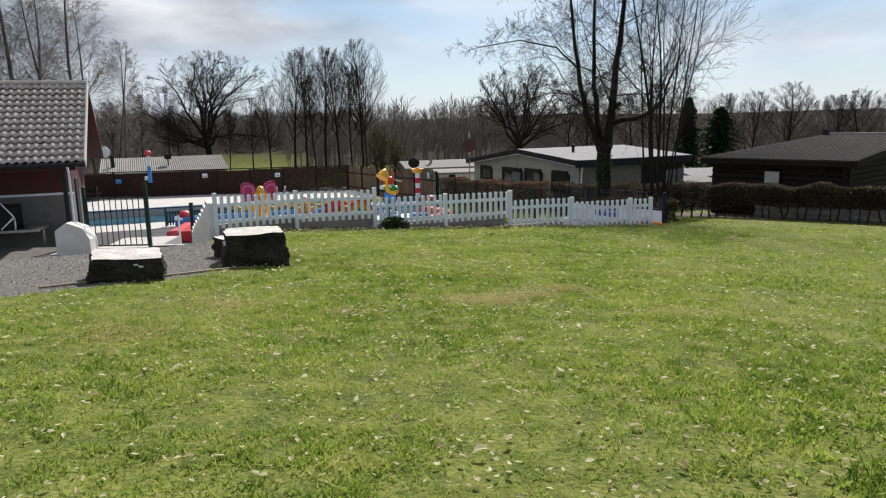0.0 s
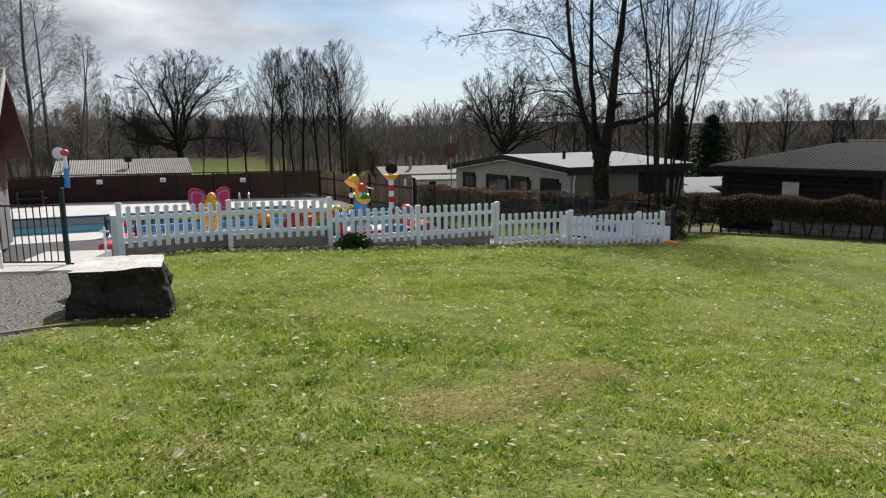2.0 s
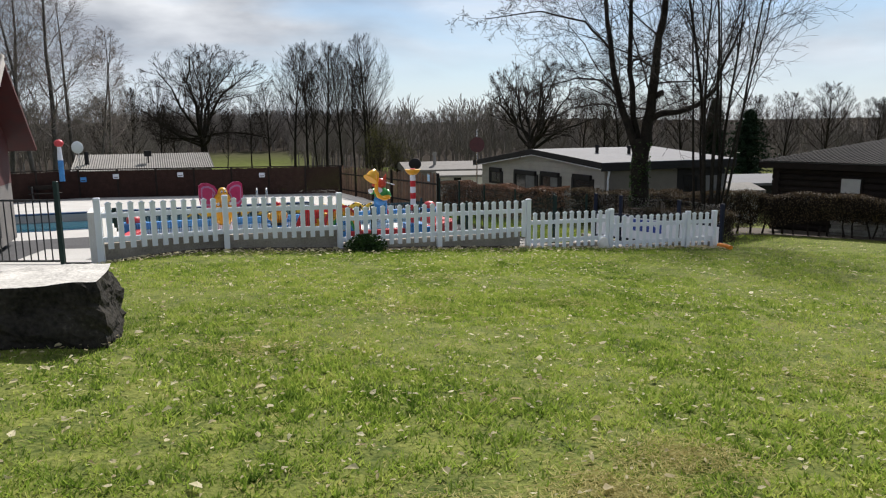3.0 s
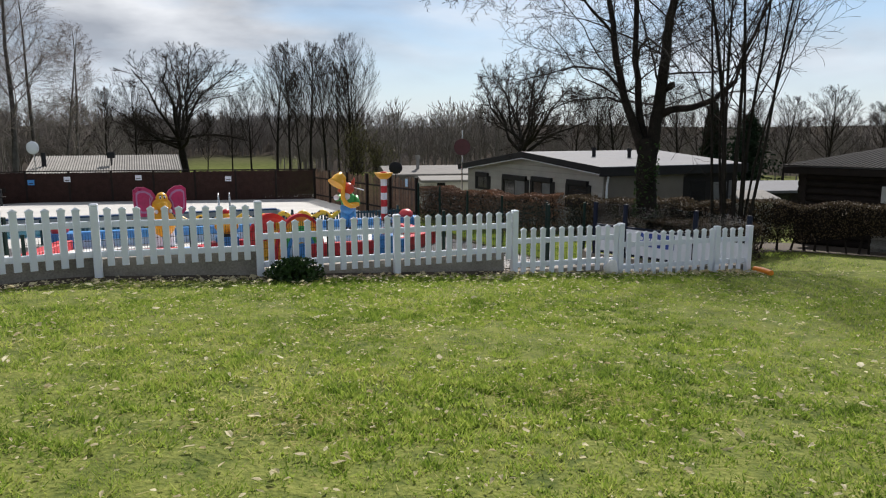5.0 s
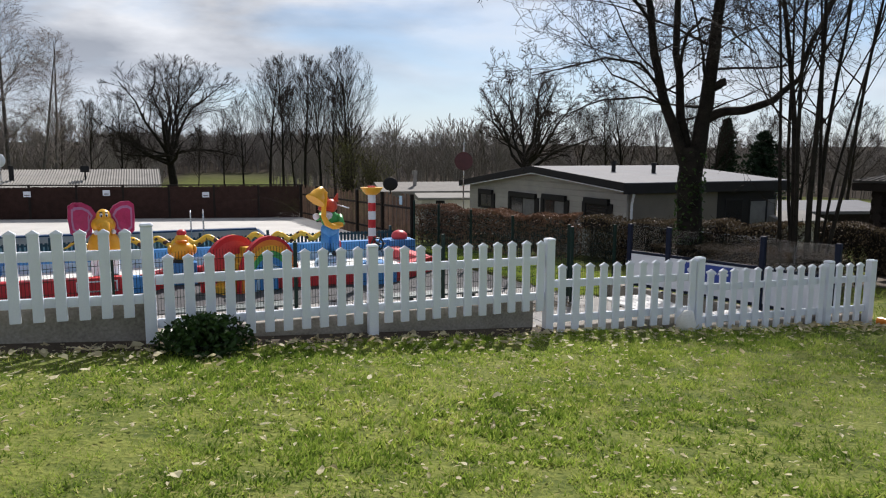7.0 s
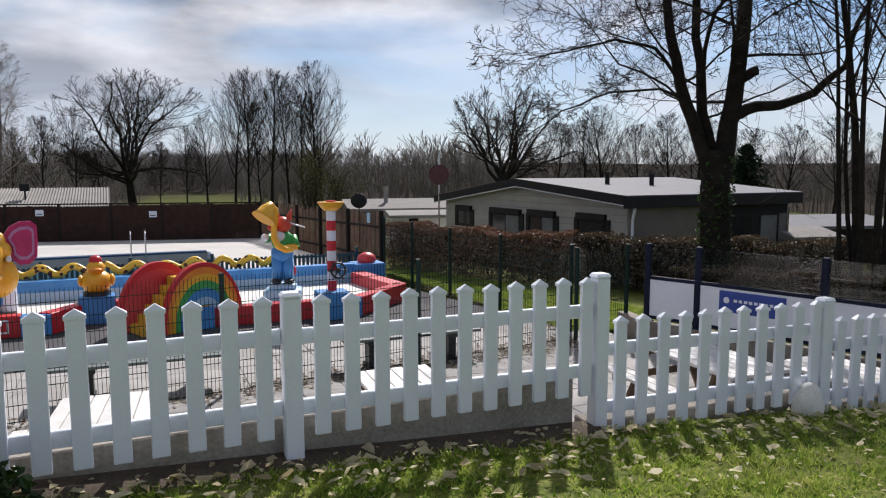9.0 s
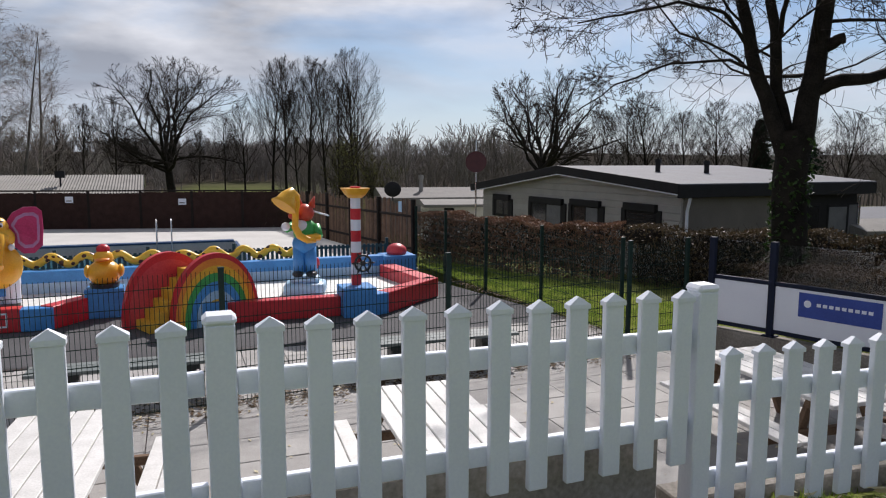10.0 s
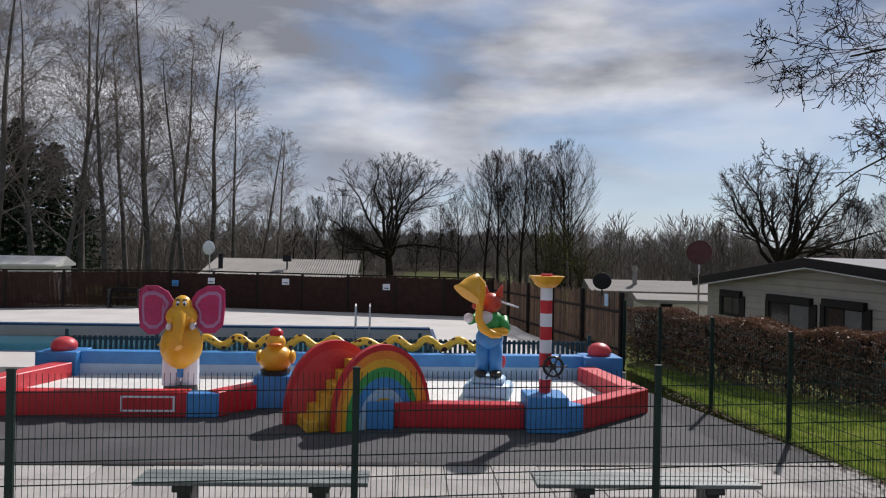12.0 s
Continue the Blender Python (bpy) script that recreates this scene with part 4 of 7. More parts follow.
def rainbow_slide():
    """Two painted arches with yellow steps between them and a chute behind."""
    e = thing("rainbow_slide", pose(-3.79, 25.79, TERRACE_Z, 0, 0, 45), "children's slide with red and rainbow arches and yellow steps", "slide")
    n = 28

    def arch(name, x0, width, y0, y1, h, mats, bands):
        bm = bmesh.new()
        radii = [1.0] + bands
        half = width / 2
        rows = []
        for r in radii:
            rows.append([[bm.verts.new((x0 + half - half * r * math.cos(math.pi * i / n), y, h * r * math.sin(math.pi * i / n) ** 0.85)) for i in range(n + 1)] for y in (y0, y1)])
        for k in range(len(radii) - 1):
            for i in range(n):
                for side in (0, 1):
                    bm.faces.new((rows[k][side][i], rows[k][side][i + 1], rows[k + 1][side][i + 1], rows[k + 1][side][i])).material_index = k
        for i in range(n):
            bm.faces.new((rows[0][0][i], rows[0][0][i + 1], rows[0][1][i + 1], rows[0][1][i])).material_index = 0
            bm.faces.new((rows[-1][0][i], rows[-1][0][i + 1], rows[-1][1][i + 1], rows[-1][1][i])).material_index = len(radii) - 2
        return part(name, bm, mats, e)

    arch("rainbow_arch", -0.02, 1.62, -0.10, 0.02, 1.27, [RED, ORANGE, YELLOW, RAIN_GREEN, BLUE, LIGHT_BLUE, STEP_YELLOW], [0.93, 0.83, 0.73, 0.61, 0.48, 0.36, 0.18])
    arch("red_arch", -0.56, 1.62, 0.60, 0.72, 1.27, [RED, PINK_RED], [0.9, 0.02])
    for k in range(6):
        part("step", boxed(-0.36 + k * 0.15, 0.022, 0.0, 0.62, 0.598, 0.165 * (k + 1), 0.012), STEP_YELLOW, e)
    bm = bmesh.new()
    v = [bm.verts.new(p) for p in ((0.62, 0.03, 0.99), (0.62, 0.59, 0.99), (1.75, 0.59, 0.24), (1.75, 0.03, 0.24), (0.62, 0.03, 0.89), (0.62, 0.59, 0.89), (1.75, 0.59, 0.14), (1.75, 0.03, 0.14))]
    for f in ((0, 3, 2, 1), (4, 5, 6, 7), (0, 1, 5, 4), (1, 2, 6, 5), (2, 3, 7, 6), (3, 0, 4, 7)):
        bm.faces.new([v[i] for i in f])
    part("chute", bm, LIGHT_BLUE, e)


rainbow_slide()


def one_mesh(name, bm, mats, m, label, category):
    me = bpy.data.meshes.new(name)
    bm.to_mesh(me)
    bm.free()
    for x in mats:
        me.materials.append(x)
    ob = new(name, me)
    ob.matrix_world = m
    return tagged(ob, label, category)


def elephant_statue():
    bm = bmesh.new()
    rod(bm, (0, 0, 0), (0, 0, 0.16), 0.30, 0.28, 20, 4)
    for sx in (-0.16, 0.16):
        rod(bm, (sx, 0, 0.16), (sx, 0, 0.62), 0.155, 0.15, 14, 2)
    rod(bm, (0, 0.02, 0.30), (0, 0.02, 0.62), 0.14, 0.14, 12, 3)
    ball(bm, (0, 0, 0.84), 0.36, 0.35, 0.42, 24, 16, 0)
    ball(bm, (0, -0.03, 1.36), 0.27, 0.26, 0.22, 22, 14, 0)
    ball(bm, (0.01, -0.05, 1.54), 0.17, 0.18, 0.20, 20, 14, 0)
    ball(bm, (0, -0.22, 1.38), 0.17, 0.13, 0.11, 16, 10, 0)
    V, F = [], []
    tube(V, F, [Vector(p) for p in ((0, -0.28, 1.40), (0.0, -0.37, 1.28), (-0.02, -0.39, 1.14), (-0.04, -0.40, 1.00), (-0.03, -0.43, 0.90), (0.0, -0.47, 0.86))], [0.12, 0.11, 0.095, 0.085, 0.078, 0.07], 12)
    vs = [bm.verts.new(v) for v in V]
    for f in F:
        bm.faces.new([vs[i] for i in f]).smooth = True
    bm.faces.new(vs[-12:])
    for sx in (-1, 1):
        ball(bm, (sx * 0.19, -0.22, 1.20), 0.055, 0.055, 0.06, 10, 8, 2)
        ball(bm, (sx * 0.055, -0.20, 1.60), 0.036, 0.03, 0.05, 10, 8, 2)
        ball(bm, (sx * 0.055, -0.228, 1.59), 0.018, 0.012, 0.026, 8, 6, 4)
        rod(bm, (sx * 0.025, -0.20, 1.665), (sx * 0.10, -0.18, 1.67), 0.012, 0.010, 6, 4)
        # sagging ear: wide at the top, drawn in at the waist, with one mauve band
        out = [(0.13, 1.62), (0.24, 1.40), (0.25, 1.18), (0.38, 1.05), (0.56, 1.05), (0.70, 1.18), (0.73, 1.50), (0.72, 1.82), (0.62, 1.90), (0.42, 1.90), (0.24, 1.80)]
        cx, cz = 0.47, 1.48
        for s, mi, y in ((1.0, 1, 0.0), (0.76, 5, -0.035), (0.62, 1, -0.045)):
            ring = [(sx * (cx + (x - cx) * s), cz + (z - cz) * s) for x, z in out]
            f = [bm.verts.new((x, y - 0.06 + abs(x) * 0.16 + 0.03 * math.sin(z * 5), z)) for x, z in ring]
            g = [bm.verts.new((x, y + 0.03 + abs(x) * 0.16 + 0.03 * math.sin(z * 5), z)) for x, z in ring]
            for i in range(len(f)):
                j = (i + 1) % len(f)
                bm.faces.new((f[i], f[j], g[j], g[i])).material_index = mi
            bm.faces.new(f).material_index = mi
            bm.faces.new(g[::-1]).material_index = mi
    bmesh.ops.recalc_face_normals(bm, faces=bm.faces)
    one_mesh("elephant_statue", bm, [YELLOW, MAGENTA, WHITE, BLUE, BLACK_PAINT, MAUVE], yard_pose(-4.46, 3.74, TERRACE_Z + 0.11, 12), "yellow elephant statue with big magenta ears in the pool", "statue")


def fox_statue():
    bm = bmesh.new()
    slab(bm, -0.42, -0.36, 0, 0.42, 0.36, 0.24, 0.05, 5)
    slab(bm, -0.30, -0.26, 0.24, 0.30, 0.26, 0.36, 0.05, 5)
    for sx in (-1, 1):
        rod(bm, (sx * 0.12, 0, 0.44), (sx * 0.11, 0, 0.98), 0.125, 0.13, 14, 1)
        ball(bm, (sx * 0.14, -0.07, 0.42), 0.12, 0.19, 0.07, 14, 8, 6)
    ball(bm, (0, 0, 1.05), 0.25, 0.20, 0.22, 18, 12, 1)
    ball(bm, (0.02, 0, 1.30), 0.25, 0.20, 0.26, 18, 12, 2)
    ball(bm, (-0.05, -0.12, 1.42), 0.14, 0.11, 0.13, 14, 10, 4)
    ball(bm, (0.02, -0.02, 1.68), 0.19, 0.20, 0.19, 18, 12, 0)
    ball(bm, (-0.16, -0.14, 1.63), 0.15, 0.10, 0.085, 14, 10, 0)
    for sx in (-1, 1):
        rod(bm, (sx * 0.11 + 0.04, 0.02, 1.80), (sx * 0.16 + 0.06, 0.03, 2.02), 0.085, 0.012, 10, 0)
    # arms and horn
    rod(bm, (0.24, -0.02, 1.42), (0.32, -0.16, 1.20), 0.09, 0.08, 12, 2)
    rod(bm, (0.32, -0.16, 1.20), (0.05, -0.32, 1.18), 0.08, 0.07, 12, 3)
    rod(bm, (-0.22, -0.02, 1.42), (-0.34, -0.22, 1.36), 0.09, 0.07, 12, 2)
    ball(bm, (-0.35, -0.24, 1.42), 0.09, 0.09, 0.09, 12, 8, 4)
    V, F = [], []
    tube(V, F, [Vector(p) for p in ((0.24, -0.28, 1.14), (0.10, -0.35, 1.15), (-0.06, -0.37, 1.24), (-0.15, -0.36, 1.42), (-0.14, -0.34, 1.66), (-0.12, -0.32, 1.88), (-0.14, -0.33, 2.02), (-0.20, -0.36, 2.08), (-0.26, -0.40, 2.02), (-0.31, -0.44, 1.93), (-0.36, -0.48, 1.85))],
         [0.055, 0.07, 0.078, 0.07, 0.065, 0.075, 0.11, 0.15, 0.18, 0.21, 0.27], 18)
    vs = [bm.verts.new(v) for v in V]
    for f in F:
        q = bm.faces.new([vs[i] for i in f])
        q.smooth, q.material_index = True, 3
    bm.faces.new(vs[:18]).material_index = 3
    bm.faces.new(vs[-18:]).material_index = 3
    rod(bm, (0.16, 0.02, 1.72), (0.52, -0.02, 1.62), 0.02, 0.015, 8, 4)
    ball(bm, (0.24, 0.10, 0.62), 0.06, 0.06, 0.12, 10, 8, 7)
    for f in bm.faces:
        f.smooth = len(f.verts) == 4 or f.smooth
    bmesh.ops.recalc_face_normals(bm, faces=bm.faces)
    one_mesh("fox_statue", bm, [FOX_RED, BLUE, RAIN_GREEN, YELLOW, WHITE, LIGHT_BLUE, BLACK_PAINT, PINK_RED], yard_pose(1.03, 3.70, TERRACE_Z + 0.11, -14), "painted fox statue blowing a yellow horn on a pale plinth", "statue")


def duck_statue():
    bm = bmesh.new()
    rod(bm, (0, 0, 0), (0, 0, 0.08), 0.24, 0.26, 18, 1)
    ball(bm, (0, 0, 0.27), 0.29, 0.27, 0.24, 20, 14, 0)
    ball(bm, (0, -0.02, 0.55), 0.17, 0.16, 0.15, 16, 12, 0)
    ball(bm, (0.0, -0.17, 0.53), 0.13, 0.10, 0.035, 14, 8, 3)
    ball(bm, (0, 0.0, 0.70), 0.12, 0.12, 0.10, 14, 10, 2)
    for sx in (-1, 1):
        ball(bm, (sx * 0.28, 0.02, 0.30), 0.06, 0.15, 0.12, 10, 8, 0)
    bmesh.ops.recalc_face_normals(bm, faces=bm.faces)
    one_mesh("duck_statue", bm, [YELLOW, BLACK_PAINT, RED, ORANGE], yard_pose(-2.72, 3.30, TERRACE_Z + 0.54), "yellow duck statue with a red cap on a blue block", "statue")


def snake_statue():
    mat = surface("spotted_yellow_paint", (0.70, 0.42, 0.03), (0.82, 0.55, 0.05), 3, 0.35, 0.05, 30)
    t = mat.node_tree
    vo = t.nodes.new("ShaderNodeTexVoronoi")
    vo.inputs["Scale"].default_value = 6.5
    geo = t.nodes.new("ShaderNodeNewGeometry")
    rp = t.nodes.new("ShaderNodeValToRGB")
    rp.color_ramp.interpolation = "CONSTANT"
    rp.color_ramp.elements[0].color, rp.color_ramp.elements[1].color = (0.07, 0.025, 0.01, 1), (0.78, 0.50, 0.04, 1)
    rp.color_ramp.elements[1].position = 0.36
    t.links.new(geo.outputs["Position"], vo.inputs["Vector"]), t.links.new(vo.outputs["Distance"], rp.inputs[0])
    t.links.new(rp.outputs[0], t.nodes["Principled BSDF"].inputs["Base Color"])
    V, F, pts, rads = [], [], [], []
    n = 150
    for i in range(n + 1):
        s = i / n
        u = -5.6 + 6.9 * s
        h = 0.17 + 0.09 * noise.noise((s * 9, 2, 1))
        pts.append(Vector((u, 0.03 * math.sin(s * 40), 0.10 + h * (0.5 - 0.5 * math.cos(2 * math.pi * 10.5 * s)))))
        rads.append(0.084 * min(1, 0.25 + s * 8, 0.5 + (1 - s) * 14))
    tube(V, F, pts, rads, 9)
    F.append(tuple(range(9))[::-1])
    F.append(tuple(range(len(V) - 9, len(V))))
    me = mesh_of("snake_statue", V, F, mat, smooth=True)
    ob = new("snake_statue", me)
    ob.matrix_world = yard_pose(0, 5.87, TERRACE_Z + 0.56)
    tagged(ob, "long yellow spotted snake statue winding along the pool wall", "statue")


elephant_statue(), fox_statue(), duck_statue(), snake_statue()


def lighthouse_pole():
    e = thing("lighthouse_pole", yard_pose(1.70, 1.95, TERRACE_Z + 0.54), "red and white striped spray pole with a yellow bowl", "pole")
    z, k = 0.0, 0
    while z < 1.66:
        bm = bmesh.new()
        rod(bm, (0, 0, z), (0, 0, z + 0.205), 0.095, 0.095, 20)
        part("band", bm, WHITE if k % 2 else RED, e)
        z, k = z + 0.206, k + 1
    bm = bmesh.new()
    rod(bm, (0, 0, 1.64), (0, 0, 1.70), 0.13, 0.20, 20)
    rod(bm, (0, 0, 1.70), (0, 0, 1.82), 0.20, 0.28, 20)
    part("bowl", bm, YELLOW, e)
    bm = bmesh.new()
    for i in range(18):
        a, b = 2 * math.pi * i / 18, 2 * math.pi * (i + 1) / 18
        rod(bm, (0.15 * math.cos(a) + 0.1, -0.13, 0.42 + 0.15 * math.sin(a)), (0.15 * math.cos(b) + 0.1, -0.13, 0.42 + 0.15 * math.sin(b)), 0.022, None, 8)
    for i in range(6):
        a = math.pi * i / 3
        rod(bm, (0.1, -0.13, 0.42), (0.1 + 0.22 * math.cos(a), -0.13, 0.42 + 0.22 * math.sin(a)), 0.014, None, 8)
    rod(bm, (0.1, -0.15, 0.42), (0.1, -0.05, 0.42), 0.05, None, 12)
    part("steering_wheel", bm, BLACK_STEEL, e, "black ship's steering wheel")


lighthouse_pole()

# ---------------------------------------------------------------- yard furniture


def plank_bench(m, length=2.25):
    e = thing("plank_bench", m, "grey-green plank bench on two dark pedestal legs", "bench", "benches behind the mesh fence")
    for i in range(3):
        y = -0.2 + i * 0.137
        part("board", boxed(-length / 2, y, 0.425, length / 2, y + 0.127, 0.465, 0.006), GREY_PLASTIC, e)
    for sx in (-1, 1):
        x = sx * length * 0.29
        bm = bmesh.new()
        slab(bm, x - 0.10, -0.19, 0.36, x + 0.10, 0.19, 0.424, 0.008)
        slab(bm, x - 0.065, -0.14, 0.05, x + 0.065, 0.14, 0.362, 0.01)
        slab(bm, x - 0.085, -0.17, 0, x + 0.085, 0.17, 0.052, 0.01)
        part("leg", bm, BLACK_STEEL, e)
    return e


b1 = plank_bench(pose(-2.84, 22.40, TERRACE_Z, 0, 0, 21))
copy_thing(b1, pose(0.80, 23.80, TERRACE_Z, 0, 0, 21))
copy_thing(b1, pose(-6.4, 21.1, TERRACE_Z, 0, 0, 21))


def picnic_table(m):
    e = thing("picnic_table", m, "white painted wooden picnic table with attached benches", "picnic table", "picnic tables on the terrace")
    for i in range(6):
        x = -0.44 + i * 0.148
        part("board", boxed(x, -0.92, 0.70, x + 0.138, 0.92, 0.74, 0.006), WHITE_WOOD, e)
    for sx in (-1, 1):
        for k in range(2):
            x = sx * (0.62 + 0.145 * k) + (-0.135 if sx < 0 else 0)
            part("bench_board", boxed(x, -0.92, 0.41, x + 0.135, 0.92, 0.45, 0.006), WHITE_WOOD, e)
    brown = surface("brown_stained_beam", (0.10, 0.06, 0.035), (0.19, 0.12, 0.075), 5, 0.8, 0.3, 60)
    for y in (-0.62, 0.62):
        part("cross_beam", boxed(-0.88, y - 0.03, 0.33, 0.88, y + 0.03, 0.41, 0.006), brown, e)
        part("top_bearer", boxed(-0.42, y - 0.03, 0.62, 0.42, y + 0.03, 0.70, 0.006), brown, e)
        for sx in (-1, 1):
            bm = boxed(-0.045, -0.03, 0, 0.045, 0.03, 0.74, 0.006)
            part("leg", bm, brown, e, m=Matrix.Translation((sx * 0.60, y + 0.06, 0)) @ Matrix.Rotation(-sx * radians(24), 4, "Y"))
    return e


t1 = picnic_table(pose(0.90, 20.0, TERRACE_Z, 0, 0, 19))
copy_thing(t1, pose(-1.95, 19.15, TERRACE_Z, 0, 0, 16))
copy_thing(t1, pose(4.45, 21.35, TERRACE_Z, 0, 0, 20))
copy_thing(t1, pose(5.9, 20.3, TERRACE_Z, 0, 0, 24))
u = thing("parasol_stand", pose(1.12, 20.62, TERRACE_Z, 0, 0, 0), "short white parasol tube beside a picnic table", "parasol stand")
bm = bmesh.new()
rod(bm, (0, 0, 0), (0, 0, 0.86), 0.03, 0.03, 14)
rod(bm, (0, 0, 0), (0, 0, 0.05), 0.2, 0.18, 18)
part("tube", bm, WHITE, u)


def pool_ladder():
    e = thing("pool_ladder", yard_pose(-1.9, 15.1, TERRACE_Z), "stainless steel pool ladder rails at the pool edge", "ladder")
    for s in (-0.24, 0.24):
        V, F = [], []
        pts = [Vector((s, 0.35, 0)), Vector((s, 0.35, 0.6)), Vector((s, 0.28, 0.78)), Vector((s, 0.10, 0.84)), Vector((s, -0.12, 0.78)), Vector((s, -0.22, 0.55)), Vector((s, -0.22, -0.3))]
        tube(V, F, pts, [0.024] * 7, 8)
        child("rail", mesh_of("rail", V, F, CHROME, smooth=True), e)


pool_ladder()

# ---------------------------------------------------------------- gate and things round it


def gate_group():
    e = thing("steel_gate", pose(-10.92, 20.02, GATE_Z), "dark green steel bar gate, closed, between posts", "gate", kind="structure")
    for x, h in ((0, 1.95), (1.93, 2.05), (3.31, 1.40)):
        part("post", boxed(x - 0.05, -0.05, -0.2, x + 0.05, 0.05, h, 0.008), GREEN_STEEL, e)
    for x0, x1, h in ((0.07, 1.86, 1.62),):
        for z in (0.08, h - 0.05):
            part("rail", boxed(x0, -0.02, z, x1, 0.02, z + 0.045, 0.004), BLACK_STEEL, e)
        n = 10
        for i in range(n + 1):
            x = x0 + (x1 - x0) * i / n
            bm = bmesh.new()
            rod(bm, (x, 0, 0.1), (x, 0, h), 0.016, None, 8)
            part("bar", bm, BLACK_STEEL, e)
    part("threshold_bar", boxed(2.0, -0.02, 0.03, 3.27, 0.02, 0.07, 0.004), BLACK_STEEL, e)
    p = thing("striped_marker_pole", pose(-8.78, 19.97, GATE_Z + 1.2), "blue and white marker pole with red ball top", "pole")
    bm = bmesh.new()
    rod(bm, (0, 0, 0.85), (0, 0, 1.35), 0.06, 0.06, 14)
    part("blue_tube", bm, BLUE, p)
    bm = bmesh.new()
    rod(bm, (0, 0, 1.35), (0, 0, 1.68), 0.06, 0.04, 14)
    part("white_tube", bm, WHITE, p)
    bm = bmesh.new()
    ball(bm, (0, 0, 1.75), 0.105, 0.105, 0.09)
    part("ball", bm, PINK_RED, p)
    q = thing("low_post", pose(-8.3, 20.7, TERRACE_Z), "slim white post with a cross arm by the gate", "post")
    bm = bmesh.new()
    rod(bm, (0, 0, 0), (0, 0, 1.45), 0.03, 0.03, 10)
    slab(bm, -0.12, -0.02, 1.30, 0.12, 0.02, 1.36)
    part("pole", bm, WHITE, q)
    d = thing("drain_grate", pose(-11.9, 18.1, near_z(-11.9, 18.1) + 0.02, 0, 0, 6), "pale slotted drain grate set in the gravel", "grate")
    bm = bmesh.new()
    slab(bm, -0.65, -0.18, -0.03, 0.65, 0.18, 0.01, 0.004)
    part("frame", bm, WALL_WHITE, d)
    for i in range(8):
        part("slot", boxed(-0.56 + i * 0.15, -0.10, 0.010, -0.48 + i * 0.15, 0.10, 0.014), BLACK_PAINT, d)


gate_group()


def boulder(m, sx, sy, sz, seed, label):
    bm = bmesh.new()
    bmesh.ops.create_cube(bm, size=1)
    bmesh.ops.subdivide_edges(bm, edges=bm.edges[:], cuts=14, use_grid_fill=True)
    for v in bm.verts:
        c = v.co
        c.x, c.y, c.z = c.x * (1 - 0.16 * max(0, c.z) - 0.1 * abs(c.y)), c.y * (1 - 0.2 * max(0, c.z)), c.z
        r = Vector((c.x * 2.1 + seed, c.y * 2.1, c.z * 2.1))
        k = 0.15 * noise.noise(r) + 0.085 * noise.noise(r * 2.7) + 0.04 * noise.noise(r * 7)
        if c.z > 0.47:
            k *= 0.5
        v.co = c * (1 + k)
        v.co = Vector((v.co.x * sx, v.co.y * sy, (v.co.z + 0.38) * sz))
    me = bpy.data.meshes.new("boulder")
    bm.to_mesh(me)
    bm.free()
    me.materials.append(STONE), me.materials.append(STONE_SUNLIT)
    # upward faces get the pale tone, sunlight put into their colour
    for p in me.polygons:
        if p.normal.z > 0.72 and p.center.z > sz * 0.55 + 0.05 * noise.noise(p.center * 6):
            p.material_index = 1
    ob = new("boulder", me)
    ob.matrix_world = m
    tagged(ob, label, "boulder", "boulders at the lawn's edge")


boulder(pose(-2.48, 8.62, near_z(-2.48, 8.62) - 0.02, 0, 0, 18), 0.90, 0.92, 0.57, 1.7, "large square boulder with a flat top coloured sunlit")
boulder(pose(-3.62, 6.95, near_z(-3.62, 6.95) - 0.04, 3, 4, 24), 0.86, 0.70, 0.40, 5.2, "low boulder on gravel, flat top coloured sunlit, sides shade-dark")
boulder(pose(-3.05, 9.40, near_z(-3.05, 9.40) - 0.03, 0, 0, 40), 0.52, 0.45, 0.40, 9.1, "small boulder coloured shade-dark behind a larger one")


def hose():
    V, F, pts = [], [], []
    for i in range(26):
        s = i / 25
        x, y = -4.2 + 1.75 * s, 6.05 + 1.85 * s + 0.05 * math.sin(s * 9)
        pts.append(Vector((x, y, near_z(x, y) + 0.02)))
    tube(V, F, pts, [0.014] * 26, 7)
    tagged(new("garden_hose", mesh_of("garden_hose", V, F, surface("dull_brown_hose", (0.16, 0.12, 0.08), (0.24, 0.19, 0.13), 6, 0.6, 0.05), smooth=True)), "thin brown garden hose along the gravel edge", "hose")
    V, F = [], []
    pts = [Vector((6.34, 18.55, -0.20)), Vector((6.40, 18.40, -0.19)), Vector((6.46, 18.18, -0.20))]
    tube(V, F, pts, [0.05] * 3, 12)
    F.append(tuple(range(12))[::-1]), F.append(tuple(range(24, 36)))
    tagged(new("drain_pipe", mesh_of("drain_pipe", V, F, ORANGE, smooth=False)), "short orange drain pipe end on the grass", "pipe")


hose()


